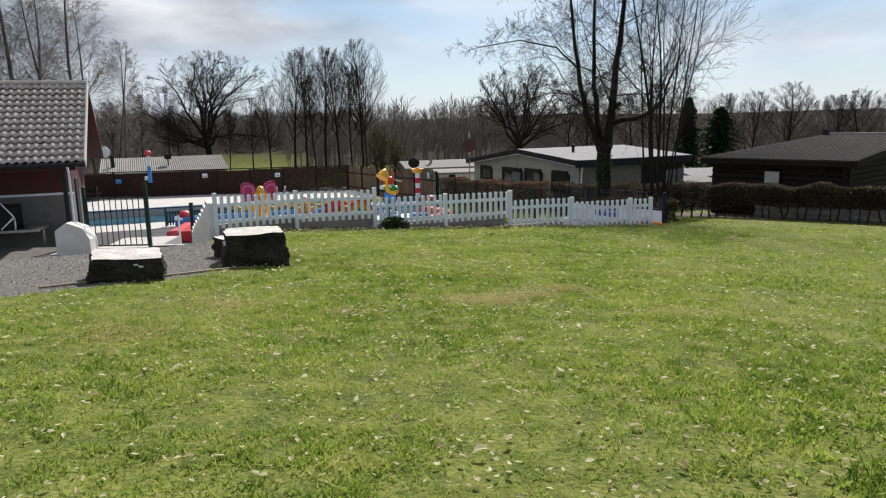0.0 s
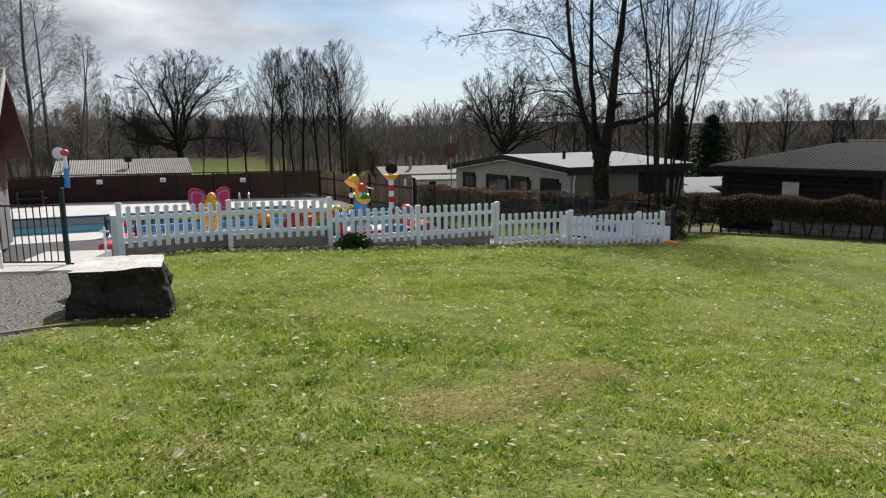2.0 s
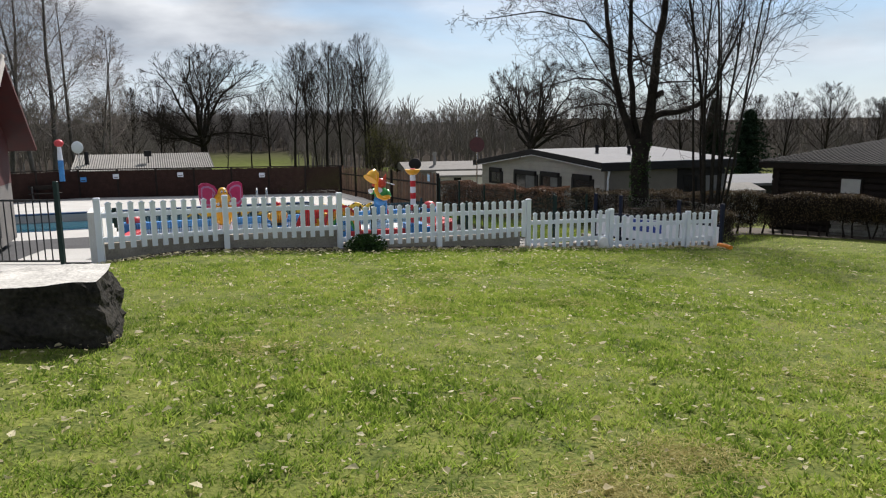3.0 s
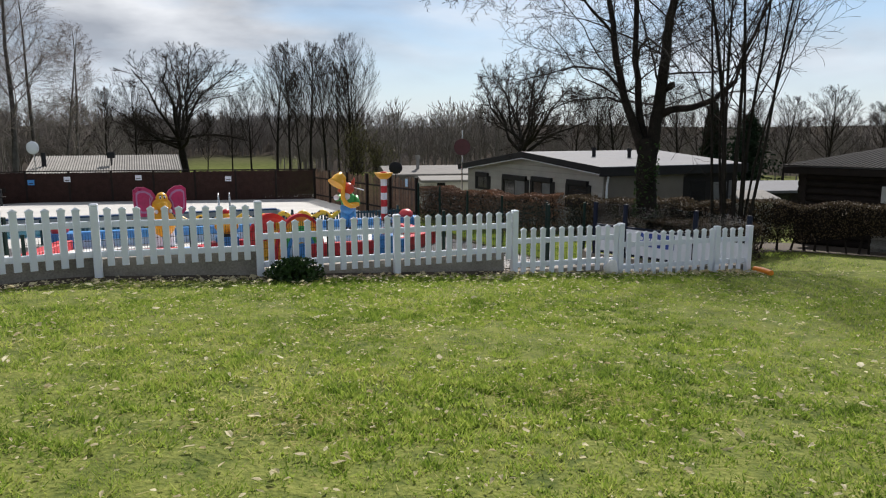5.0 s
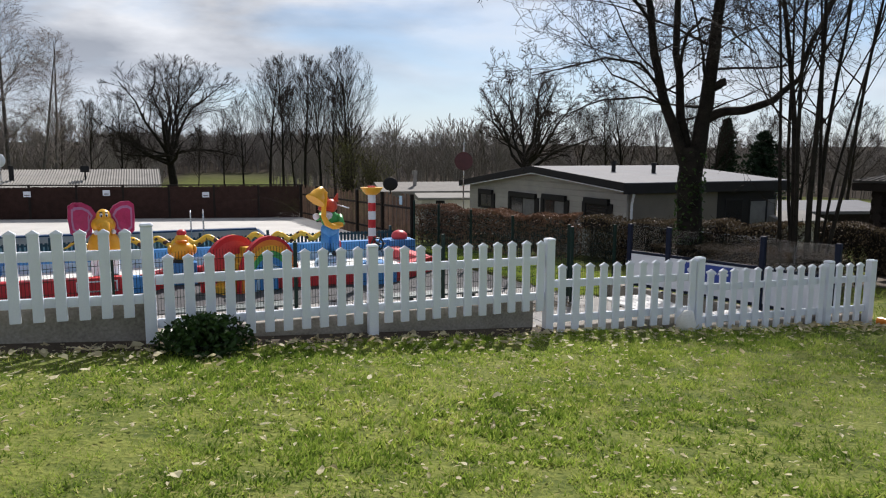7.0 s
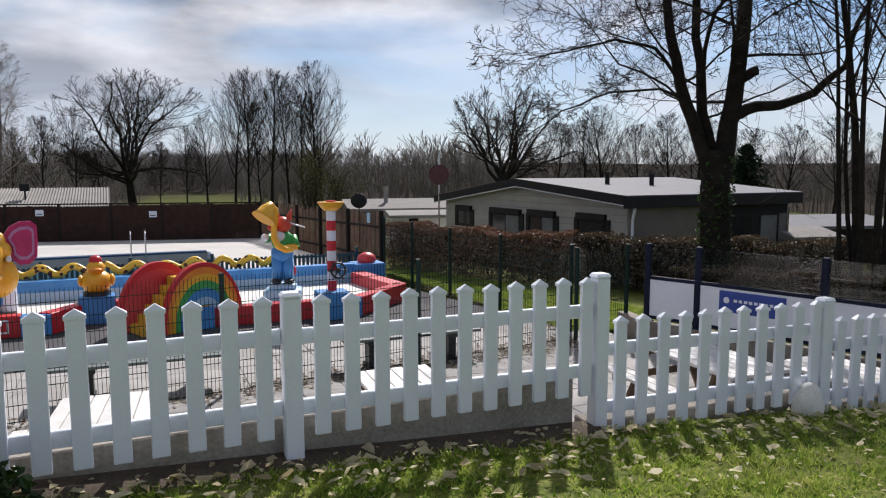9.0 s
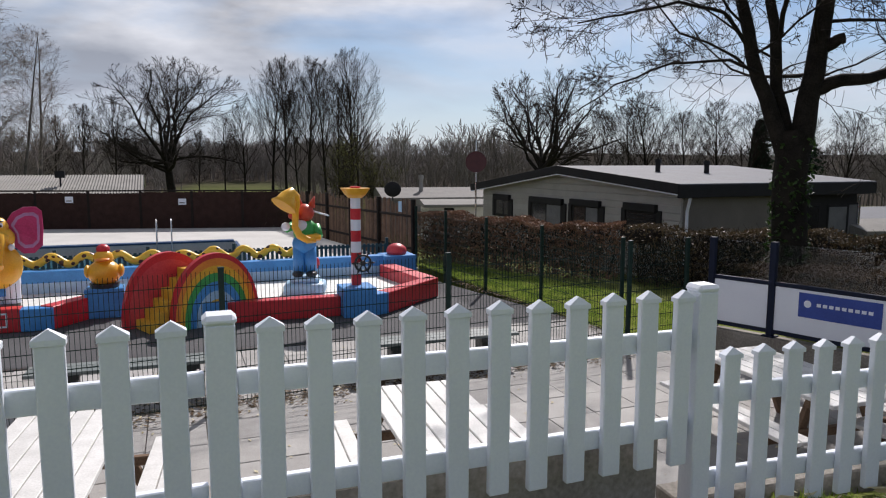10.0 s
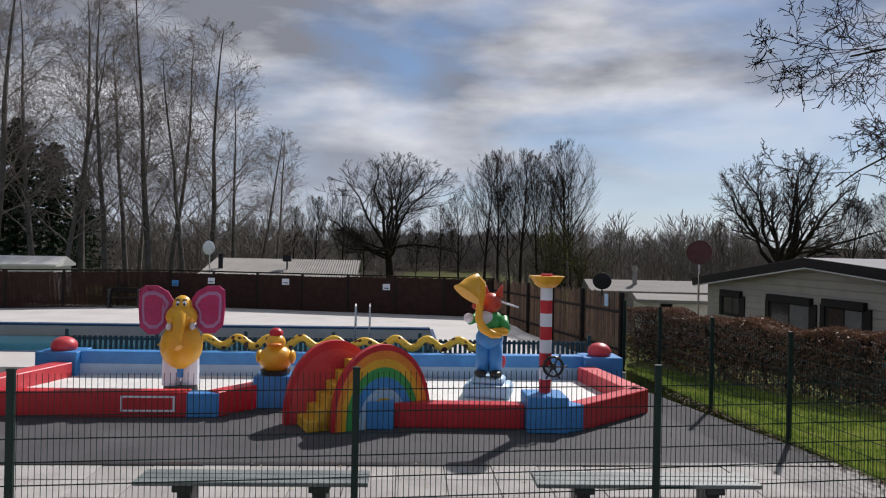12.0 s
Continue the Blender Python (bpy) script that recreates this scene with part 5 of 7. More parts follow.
def trailer():
    e = thing("utility_trailer", pose(-15.0, 21.0, near_z(-15.0, 21.0), 0, 0, 16), "dark utility trailer with a pale frame on gravel", "trailer")
    part("body", boxed(-1.5, -0.8, 0.62, 1.1, 0.8, 1.30, 0.03), DARK_TRIM, e)
    part("chassis", boxed(-1.6, -0.85, 0.50, 2.0, 0.85, 0.60, 0.01), CHROME, e)
    bm = bmesh.new()
    for a, b in (((-1.5, -0.82, 1.32), (0.9, -0.82, 1.55)), ((0.9, -0.82, 1.55), (1.3, -0.82, 1.0)), ((1.3, -0.82, 1.0), (0.9, -0.82, 0.62)), ((1.3, -0.82, 1.0), (1.3, -0.82, 0.62))):
        rod(bm, a, b, 0.03, None, 8)
    part("rail", bm, CHROME, e)
    for y in (-0.85, 0.85):
        w = bmesh.new()
        rod(w, (-0.2, y - 0.09, 0.33), (-0.2, y + 0.09, 0.33), 0.33, None, 24)
        t = part("tyre", w, RUBBER, e)
        w = bmesh.new()
        rod(w, (-0.2, y - 0.095, 0.33), (-0.2, y + 0.095, 0.33), 0.18, None, 18)
        part("rim", w, CHROME, t)
    part("prop_leg", boxed(1.85, -0.03, 0, 1.92, 0.03, 0.5, 0.005), CHROME, e)


trailer()

# ---------------------------------------------------------------- houses


def tiled_house():
    """House beside the gate: its eave faces the lawn, the gable the yard."""
    yaw = 22.0
    e = thing("house", pose(-10.95, 20.35, GATE_Z, 0, 0, yaw), "red boarded house with a grey tiled roof beside the gate", "house")
    eave, rise, run, W = 2.70, 2.62, 3.75, 12.0
    part("wall", boxed(-W, 2.9, -0.3, -0.75, 6.9, 1.55), HOUSE_GREY, e, "grey lower wall")
    part("wall", boxed(-W, 2.89, 1.55, -0.74, 6.91, 4.0), HOUSE_RED, e, "red boarded upper wall")
    part("band", boxed(-W, 2.84, 1.50, -0.70, 2.885, 1.58, 0.004), WHITE, e)
    part("porch_beam", boxed(-W, 0.30, 2.45, -0.3, 0.44, 2.66, 0.008), HOUSE_RED, e)
    part("porch_post", boxed(-0.72, 0.30, 0, -0.60, 0.42, 2.45, 0.008), DARK_TRIM, e)
    bm = bmesh.new()
    g = [bm.verts.new(p) for p in ((-0.76, 0.45, 2.7), (-0.76, 6.9, 2.7), (-0.76, 3.7, 5.0), (-0.9, 0.45, 2.7), (-0.9, 6.9, 2.7), (-0.9, 3.7, 5.0))]
    for f in ((0, 1, 2), (5, 4, 3), (0, 2, 5, 3), (1, 4, 5, 2), (0, 3, 4, 1)):
        bm.faces.new([g[i] for i in f])
    part("gable", bm, HOUSE_RED, e)
    slope = math.atan2(rise, run)
    for sgn, y0 in ((1, 0.0), (-1, 2 * run)):
        m = Matrix.Translation((0, y0, eave)) @ (Matrix.Rotation(math.pi, 4, "Z") if sgn < 0 else Matrix()) @ Matrix.Rotation(slope, 4, "X")
        L = math.hypot(rise, run)
        a, b = (-W, 0.02) if sgn > 0 else (-0.02, W)
        part("roof_deck", boxed(a, 0, -0.16, b, L, -0.05), HOUSE_RED, e, m=m)
    # tiles on the slope that faces the lawn
    bm = bmesh.new()
    tw, tl, n = 0.23, 0.345, 5
    rows = [[], []]
    for i in range(n + 1):
        x = tw * i / n
        z = 0.042 * math.cos(2 * math.pi * i / n)
        rows[0].append(bm.verts.new((x, 0, z + 0.085))), rows[1].append(bm.verts.new((x, tl + 0.04, z + 0.01)))
    low = [bm.verts.new((v.co.x, 0, v.co.z - 0.016)) for v in rows[0]]
    for i in range(n):
        bm.faces.new((rows[0][i], rows[0][i + 1], rows[1][i + 1], rows[1][i]))
        bm.faces.new((low[i], low[i + 1], rows[0][i + 1], rows[0][i]))
    tile = bpy.data.meshes.new("roof_tile")
    bm.to_mesh(tile)
    bm.free()
    tile.materials.append(TILE)
    tile.polygons.foreach_set("use_smooth", [True] * len(tile.polygons))
    m = Matrix.Translation((0, 0, eave)) @ Matrix.Rotation(slope, 4, "X")
    for r in range(13):
        for c in range(22):
            child("roof_tile", tile, e, m @ Matrix.Translation((-(c + 1) * tw, r * tl, 0)))
    part("far_tiles", boxed(-W, 0.0, -0.05, -22 * tw, 13 * tl, 0.05), TILE, e, m=m)
    part("ridge", boxed(-W, run - 0.14, eave + rise - 0.02, 0.03, run + 0.14, eave + rise + 0.10, 0.03), TILE, e)
    part("verge_board", boxed(-0.02, 0, -0.20, 0.03, 13.2 * tl, 0.07, 0.006), surface("pale_verge_board", (0.4, 0.38, 0.35), (0.55, 0.53, 0.5), 3, 0.7, 0.1), e, m=m)
    bm = bmesh.new()
    rod(bm, (-W, -0.08, eave - 0.06), (0.02, -0.08, eave - 0.06), 0.07, None, 12)
    part("gutter", bm, DARK_TRIM, e)
    bm = bmesh.new()
    rod(bm, (-0.5, 0.26, 0), (-0.5, 0.26, 2.4), 0.04, None, 10)
    rod(bm, (-0.5, 0.26, 2.4), (-0.5, -0.05, 2.62), 0.04, None, 10)
    part("downpipe", bm, WHITE, e)
    part("door", boxed(-0.745, 3.6, 0, -0.70, 4.55, 2.0, 0.01), DARK_TRIM, e)


tiled_house()


def bungalow():
    """Grey clad chalet: the gable faces the pool yard, the long side the lawn."""
    p = Vector((6.45, 31.6, 0))
    d = Vector((-4.85, 10.6, 0)).normalized()
    w = math.degrees(math.atan2(d.y, d.x))
    # x runs along the gable, y away from it into the house (negative side)
    e = thing("chalet", pose(p.x, p.y, -1.75, 0, 0, w), "grey boarded chalet with a shallow pale roof and dark trim", "house")
    G, D, H, XA, ZA, HF = 11.6, 6.9, 2.52, 5.4, 2.92, 2.15
    y1 = -D
    bm = bmesh.new()
    pts = [(0.25, 0), (G - 0.25, 0), (G - 0.25, HF), (XA, ZA), (0.25, H)]
    a = [bm.verts.new((x, -0.32, z)) for x, z in pts]
    b = [bm.verts.new((x, y1 + 0.25, z)) for x, z in pts]
    for i in range(5):
        bm.faces.new((a[i], a[(i + 1) % 5], b[(i + 1) % 5], b[i]))
    bm.faces.new(a), bm.faces.new(b[::-1])
    part("wall", bm, GREY_CLAD, e)
    for k in range(13):
        z = 0.1 + k * 0.20
        x0 = 0.27 + max(0.0, (z + 0.2 - H) / (ZA - H) * XA)
        x1 = G - 0.27 - max(0.0, (z + 0.2 - HF) / (ZA - HF) * (G - XA))
        if x1 - x0 > 1:
            part("weatherboard", boxed(x0, -0.32, z, x1, -0.295, z + 0.185, 0.006), GREY_CLAD, e)
    # plain brown-grey wall; its shade is put into the darker colour
    part("side_panel", boxed(0.222, y1 + 0.3, 0, 0.25, -0.34, H - 0.02, 0.006), surface("taupe_shaded_side", (0.15, 0.135, 0.12), (0.21, 0.19, 0.17), 1.5, 0.9, 0.2, 60), e, "plain brown-grey side wall, darkened as the shaded side")
    for sgn in (1, -1):
        run, rise = (G - XA, ZA - HF) if sgn > 0 else (XA, ZA - H)
        s, L = math.atan2(rise, run), math.hypot(rise, run) + 0.06
        m = Matrix.Translation((XA, 0, ZA + 0.10)) @ Matrix.Rotation(s * sgn, 4, "Y")
        x0, x1 = (0, L) if sgn > 0 else (-L, 0)
        part("roof", boxed(x0, y1 - 0.1, 0.0, x1, 0.10, 0.05, 0.01), ROOF_GREY, e, m=m)
        part("fascia", boxed(x0, 0.06, -0.20, x1, 0.12, 0.055, 0.006), DARK_TRIM, e, m=m)
        part("trim_strip", boxed(x0, 0.05, -0.235, x1, 0.10, -0.202, 0.004), WHITE, e, m=m)
        part("soffit", boxed(x0, y1 - 0.08, -0.06, x1, 0.06, -0.005), DARK_TRIM, e, m=m)
    part("fascia", boxed(-0.08, y1 - 0.1, H - 0.20, -0.02, 0.1, H + 0.12, 0.006), DARK_TRIM, e)
    bm = bmesh.new()
    rod(bm, (0.12, -0.36, 0), (0.12, -0.36, H - 0.55), 0.04, None, 10)
    rod(bm, (0.12, -0.36, H - 0.55), (-0.04, -0.30, H - 0.2), 0.04, None, 10)
    part("downpipe", bm, WHITE, e)
    bm = bmesh.new()
    rod(bm, (0.12, y1 + 0.3, 0), (0.12, y1 + 0.3, H - 0.3), 0.04, None, 10)
    part("downpipe", bm, CHROME, e)
    pane_white = surface("pale_curtain", (0.10, 0.105, 0.115), (0.20, 0.205, 0.215), 3, 0.6, 0.0)
    for x0, x1, z0, z1, kind in ((9.1, 10.25, 1.15, 1.95, 0), (5.6, 7.55, 0.35, 1.98, 1), (3.6, 5.05, 0.35, 2.02, 1), (1.15, 2.40, 1.0, 2.05, 2)):
        wd = child("window", None, e)
        part("frame", boxed(x0, -0.31, z0, x1, -0.27, z1, 0.01), DARK_TRIM, wd)
        part("shutter_box", boxed(x0 - 0.04, -0.30, z1 - 0.17, x1 + 0.04, -0.17, z1 + 0.03, 0.01), DARK_TRIM, wd)
        part("shutter", boxed(x0 - 0.20, -0.30, z0, x0 - 0.02, -0.25, z1 - 0.12, 0.006), DARK_TRIM, wd)
        part("shutter", boxed(x1 + 0.02, -0.30, z0, x1 + 0.20, -0.25, z1 - 0.12, 0.006), DARK_TRIM, wd)
        n = 2 if kind == 1 else 1
        for k in range(n):
            a0 = x0 + 0.12 + (x1 - x0 - 0.18) * k / n
            a1 = x0 + 0.06 + (x1 - x0 - 0.18) * (k + 1) / n
            part("pane", boxed(a0, -0.272, z0 + 0.1, a1, -0.262, z1 - 0.2), DARK_PANE if (kind != 1 or k) else pane_white, wd)
        if kind == 2:
            for k in range(9):
                part("louvre", boxed(x0 + 0.06, -0.27, z0 + 0.06 + k * 0.095, x1 - 0.06, -0.245, z0 + 0.125 + k * 0.095, 0.004), DARK_TRIM, wd)
    # flat dark sheet painted as the open veranda's shade, and openings in the long side
    part("veranda_shade_sheet", boxed(0.212, -6.62, 0.05, 0.224, -4.0, H - 0.16, 0.003), DARK_TRIM, e, "flat dark sheet standing in for the open veranda's shade")
    for ya, yb, z0, z1, mt in ((-4.4, -5.1, 0.0, 2.0, DARK_PANE), (-5.5, -6.2, 0.9, 1.95, pane_white), (-6.3, -6.62, 0.6, 2.0, pane_white)):
        wd = child("window", None, e)
        part("frame", boxed(0.198, yb - 0.06, z0, 0.225, ya + 0.06, z1 + 0.06, 0.004), DARK_TRIM, wd)
        part("pane", boxed(0.19, yb, z0 + 0.05, 0.199, ya, z1), mt, wd)
    for x, y in ((3.2, -2.0), (2.6, -3.3)):
        z = H + (ZA - H) * (x / XA)
        bm = bmesh.new()
        rod(bm, (x, y, z), (x, y, z + 0.42), 0.075, None, 12)
        rod(bm, (x, y, z + 0.42), (x, y, z + 0.52), 0.11, 0.09, 12)
        part("flue", bm, DARK_TRIM, e)


bungalow()


def log_cabin():
    p, q = Vector((10.5, 26.6, 0)), Vector((14.2, 22.3, 0))
    d = (q - p).normalized()
    L, Dp = (q - p).length, 14.0
    e = thing("log_cabin", pose(p.x, p.y, -1.2, 0, 0, math.degrees(math.atan2(d.y, d.x))), "dark log cabin with a shallow dark ribbed sheet roof behind hedge", "house")
    H = 2.42
    o = 0.45
    for k in range(12):
        z = k * 0.2
        bm = bmesh.new()
        rod(bm, (o - 0.15, o, z + 0.1), (L - o + 0.15, o, z + 0.1), 0.112, None, 10)
        part("log", bm, DARK_LOG, e)
        bm = bmesh.new()
        rod(bm, (L - o, o - 0.15, z + 0.16), (L - o, Dp - o, z + 0.16), 0.112, None, 10)
        part("log", bm, DARK_LOG, e)
        bm = bmesh.new()
        rod(bm, (o, o - 0.15, z + 0.16), (o, Dp - o, z + 0.16), 0.112, None, 10)
        part("log", bm, DARK_LOG, e)
    part("wall", boxed(o + 0.05, o + 0.05, 0, L - o - 0.05, Dp - o, H), DARK_LOG, e)
    R, rise, back = Dp / 2, 0.72, 2.0
    bm = bmesh.new()
    c = [bm.verts.new(v) for v in ((0, 0, H), (L, 0, H), (L, Dp, H), (0, Dp, H), (back, R, H + rise), (L, R, H + rise))]
    low = [bm.verts.new(v.co - Vector((0, 0, 0.05))) for v in c]
    for f in ((0, 1, 5, 4), (2, 3, 4, 5), (3, 0, 4)):
        bm.faces.new([c[i] for i in f]), bm.faces.new([low[i] for i in f[::-1]])
    for i, j in ((0, 1), (1, 5), (5, 2), (2, 3), (3, 0)):
        bm.faces.new((c[i], low[i], low[j], c[j]))
    part("roof", bm, ROOF_DARK, e)
    bm = bmesh.new()
    g = [bm.verts.new(v) for v in ((L - o, o, H - 0.05), (L - o, Dp - o, H - 0.05), (L - o, R, H + rise - 0.1))]
    bm.faces.new(g)
    part("gable", bm, DARK_LOG, e)
    # raised ribs of the roof sheets, their ends showing along the eave
    n = 42
    for i in range(n + 1):
        x = 0.02 + (L - 0.04) * i / n
        t = min(1.0, x / back)
        bm = bmesh.new()
        rod(bm, (x, -0.03, H + 0.012), (x, R * t, H + rise * t + 0.008), 0.013, None, 6)
        part("roof_rib", bm, ROOF_DARK, e)
    part("ridge_cap", boxed(back - 0.1, R - 0.14, H + rise - 0.02, L + 0.02, R + 0.14, H + rise + 0.05, 0.02), CORRUGATED, e)
    part("fascia", boxed(-0.02, 0.02, H - 0.24, L, 0.06, H - 0.06, 0.006), DARK_LOG, e)
    part("fascia", boxed(-0.03, 0.06, H - 0.24, 0.03, Dp, H - 0.06, 0.006), DARK_LOG, e)
    sl = math.atan2(rise, R)
    part("bargeboard", boxed(-0.02, 0.0, -0.24, 0.03, R / math.cos(sl), 0.0, 0.006), DARK_LOG, e, m=Matrix.Translation((L, 0, H)) @ Matrix.Rotation(sl, 4, "X"))
    bm = bmesh.new()
    rod(bm, (L - o - 0.9, o - 0.2, H - 0.15), (L - o - 0.35, o - 0.2, H - 0.85), 0.045, None, 8)
    part("brace", bm, DARK_LOG, e)
    wd = child("window", None, e)
    part("frame", boxed(2.40, o - 0.18, 1.45, 3.05, o - 0.10, 1.98, 0.01), DARK_LOG, wd)
    part("pane", boxed(2.46, o - 0.20, 1.50, 2.99, o - 0.18, 1.93), surface("pale_blind", (0.42, 0.42, 0.40), (0.55, 0.55, 0.52), 3, 0.6, 0.0), wd)
    part("flue", boxed(back - 0.08, R - 0.4, H + 0.5, back + 0.12, R - 0.2, H + rise + 0.2, 0.01), DARK_TRIM, e)


log_cabin()


def shed():
    e = thing("shed", pose(-25.5, 50.3, -2.9, 0, 0, 23.5), "low shed with a pale corrugated roof behind the fence", "shed")
    L, D, H, R = 9.3, 5.0, 2.5, 0.95
    part("wall", boxed(0.2, 0.3, 0, L - 0.2, D * 2 - 0.3, H), HOUSE_GREY, e)
    for sgn in (0, 1):
        V, F = [], []
        n = 120
        for i in range(n + 1):
            x = L * i / n
            z = 0.035 * math.cos(math.pi * i)
            V.append((x, D * 2 * sgn, H + z)), V.append((x, D, H + R + z))
            V.append((x, D * 2 * sgn, H + z - 0.03)), V.append((x, D, H + R + z - 0.03))
        for i in range(n):
            a = i * 4
            F.append((a, a + 4, a + 5, a + 1)), F.append((a + 2, a + 3, a + 7, a + 6)), F.append((a, a + 2, a + 6, a + 4))
        child("roof", mesh_of("roof", V, F, CORRUGATED), e)
    for x, h in ((0.9, 0.9), (4.9, 0.8)):
        bm = bmesh.new()
        rod(bm, (x, 2.0, H + 0.2), (x, 2.0, H + 0.35 + h), 0.14 if x < 2 else 0.05, None, 12)
        if x > 2:
            slab(bm, x - 0.25, 1.8, H + 0.35 + h - 0.3, x + 0.25, 2.2, H + 0.45 + h, 0.02)
        part("flue", bm, DARK_TRIM, e)
    s = thing("satellite_dish", pose(-25.3, 51.2, -2.7), "pale satellite dish on a pole beside the shed", "satellite dish")
    bm = bmesh.new()
    rod(bm, (0, 0, 0), (0, 0, 3.9), 0.04, None, 10)
    part("pole", bm, CHROME, s)
    bm = bmesh.new()
    ball(bm, (0, -0.1, 3.9), 0.42, 0.10, 0.42, 20, 12)
    part("dish", bm, WHITE, s)


shed()


def low_chalet(name, m, L, D, H, R, label, wall, roof):
    e = thing(name, m, label, "house")
    part("wall", boxed(0.2, 0.2, 0, L - 0.2, D - 0.2, H), wall, e)
    bm = bmesh.new()
    c = [bm.verts.new(v) for v in ((0, 0, H), (L, 0, H), (L, D, H), (0, D, H), (0, D / 2, H + R), (L, D / 2, H + R), (0, 0, H - 0.12), (L, 0, H - 0.12), (L, D, H - 0.12), (0, D, H - 0.12))]
    for f in ((0, 1, 5, 4), (2, 3, 4, 5), (0, 4, 3, 9, 6), (1, 7, 8, 2, 5), (0, 6, 7, 1), (3, 2, 8, 9), (6, 9, 8, 7)):
        bm.faces.new([c[i] for i in f])
    part("roof", bm, roof, e)
    part("window", boxed(L * 0.3, 0.17, 0.9, L * 0.45, 0.21, 1.7, 0.01), DARK_PANE, e)
    return e


low_chalet("caravan", pose(-2.6, 47.5, -2.45, 0, 0, 14), 6.4, 5.0, 2.15, 0.4, "low caravan with a dull grey roof behind the pale fence", HOUSE_GREY, HOUSE_GREY)
low_chalet("caravan", pose(-38.5, 43.6, -1.95, 0, 0, 27), 7.0, 3.0, 2.05, 0.45, "white caravan behind the brown reed fence", WALL_WHITE, WALL_WHITE)
low_chalet("caravan", pose(-0.4, 43.3, -2.2, 0, 0, 10), 2.9, 3.0, 1.85, 0.15, "low caravan with a white roof behind the hedge", WALL_WHITE, CORRUGATED)
low_chalet("summer_house", pose(14.2, 38.2, -2.25, 0, 0, 8), 5.5, 5.0, 1.75, 0.28, "low summer house with a grey roof beyond hedge", DARK_LOG, ROOF_GREY)
low_chalet("summer_house", pose(12.3, 33.8, -2.2, 0, 0, 10), 1.8, 2.4, 1.75, 0.25, "small pale garden canopy beyond the hedge", WALL_WHITE, CORRUGATED)
fl = thing("stove_flue", pose(-0.86, 49.5, -0.2), "slim steel stove flue on a caravan roof", "flue")
bm = bmesh.new()
rod(bm, (0, 0, 0), (0, 0, 0.75), 0.10, None, 12)
rod(bm, (0, 0, 0.75), (0, 0, 0.95), 0.15, 0.13, 12)
part("tube", bm, CORRUGATED, fl)


def round_sign():
    e = thing("round_sign", pose(1.69, 41.2, -2.2), "round dull red sign plate on a tall pole", "sign")
    bm = bmesh.new()
    rod(bm, (0, 0, 0), (0, 0, 4.45), 0.035, 0.03, 10)
    part("pole", bm, CHROME, e)
    bm = bmesh.new()
    rod(bm, (0, -0.05, 3.62), (0, -0.02, 3.62), 0.40, None, 32)
    part("plate", bm, SIGN_BACK, e)
    d = thing("dark_dish", pose(-1.9, 45.5, -2.3), "small dark dish on a pole", "satellite dish")
    bm = bmesh.new()
    rod(bm, (0, 0, 0), (0, 0, 2.5), 0.03, None, 8)
    ball(bm, (0, -0.05, 2.5), 0.38, 0.08, 0.34, 16, 10)
    part("dish", bm, DARK_TRIM, d)


round_sign()

# ---------------------------------------------------------------- trees


def room(q, d, env):
    """How far a branch can go from q along d inside the crown's egg shape."""
    cz, rz, rxy = env
    a = Vector((q.x / rxy, q.y / rxy, (q.z - cz) / rz))
    b = Vector((d.x / rxy, d.y / rxy, d.z / rz))
    A, B, C = b.dot(b), a.dot(b), a.dot(a) - 1
    h = B * B - A * C
    return (-B + math.sqrt(h)) / A if h > 0 else 0.0


def grow(out, rng, p, d, L, r, lvl, P):
    """One limb and its children; out holds the lists of the wood and of the fine twigs."""
    n = P["segs"][lvl]
    pts, rads, dirs = [p.copy()], [r], [d.copy()]
    cur = p.copy()
    for i in range(n):
        d = (d + Vector((rng.gauss(0, 1), rng.gauss(0, 1), rng.gauss(0, 1))) * P["wob"][lvl] + Vector((0, 0, P["up"][lvl]))).normalized()
        cur = cur + d * (L / n)
        pts.append(cur.copy()), dirs.append(d.copy())
        rads.append(max(P["rmin"], r * (1 - (1 - P["taper"][lvl]) * (i + 1) / n)))
    V, F = out[0] if lvl < P["wood"] else out[1]
    tube(V, F, pts, rads, P["sides"][lvl])
    if lvl + 1 >= len(P["segs"]):
        return
    kids = P["kids"][lvl]
    az = rng.uniform(0, 6.28)
    for c in range(kids):
        s = P["from"][lvl] + (1 - P["from"][lvl]) * (c + rng.random()) / kids
        k = min(n - 1, int(s * n))
        f = s * n - k
        q = pts[k].lerp(pts[k + 1], f)
        dd = dirs[k + 1]
        az += 2.4 + rng.uniform(-0.5, 0.5)
        a = dd.cross(Vector((0.2, 0.1, 1))) if abs(dd.z) < 0.95 else dd.cross(Vector((1, 0, 0)))
        a.normalize()
        b = dd.cross(a).normalized()
        side = a * math.cos(az) + b * math.sin(az)
        ang = radians(rng.uniform(*P["angle"][lvl]))
        nd = dd * math.cos(ang) + side * math.sin(ang)
        rr = rads[k] * (1 - f) + rads[k + 1] * f
        shape = 1 - P["cone"][lvl] * s
        length = L * P["ratio"][lvl] * shape * rng.uniform(0.7, 1.2)
        if "env" in P:
            free = room(q, (nd + Vector((0, 0, P["up"][lvl + 1] * 2))).normalized(), P["env"])
            length = free * rng.uniform(0.82, 0.97) if lvl < P["fill"] else min(length, max(0.25, free * rng.uniform(0.85, 1.1)))
        grow(out, rng, q, nd, length, rr * P["thin"][lvl], lvl + 1, P)


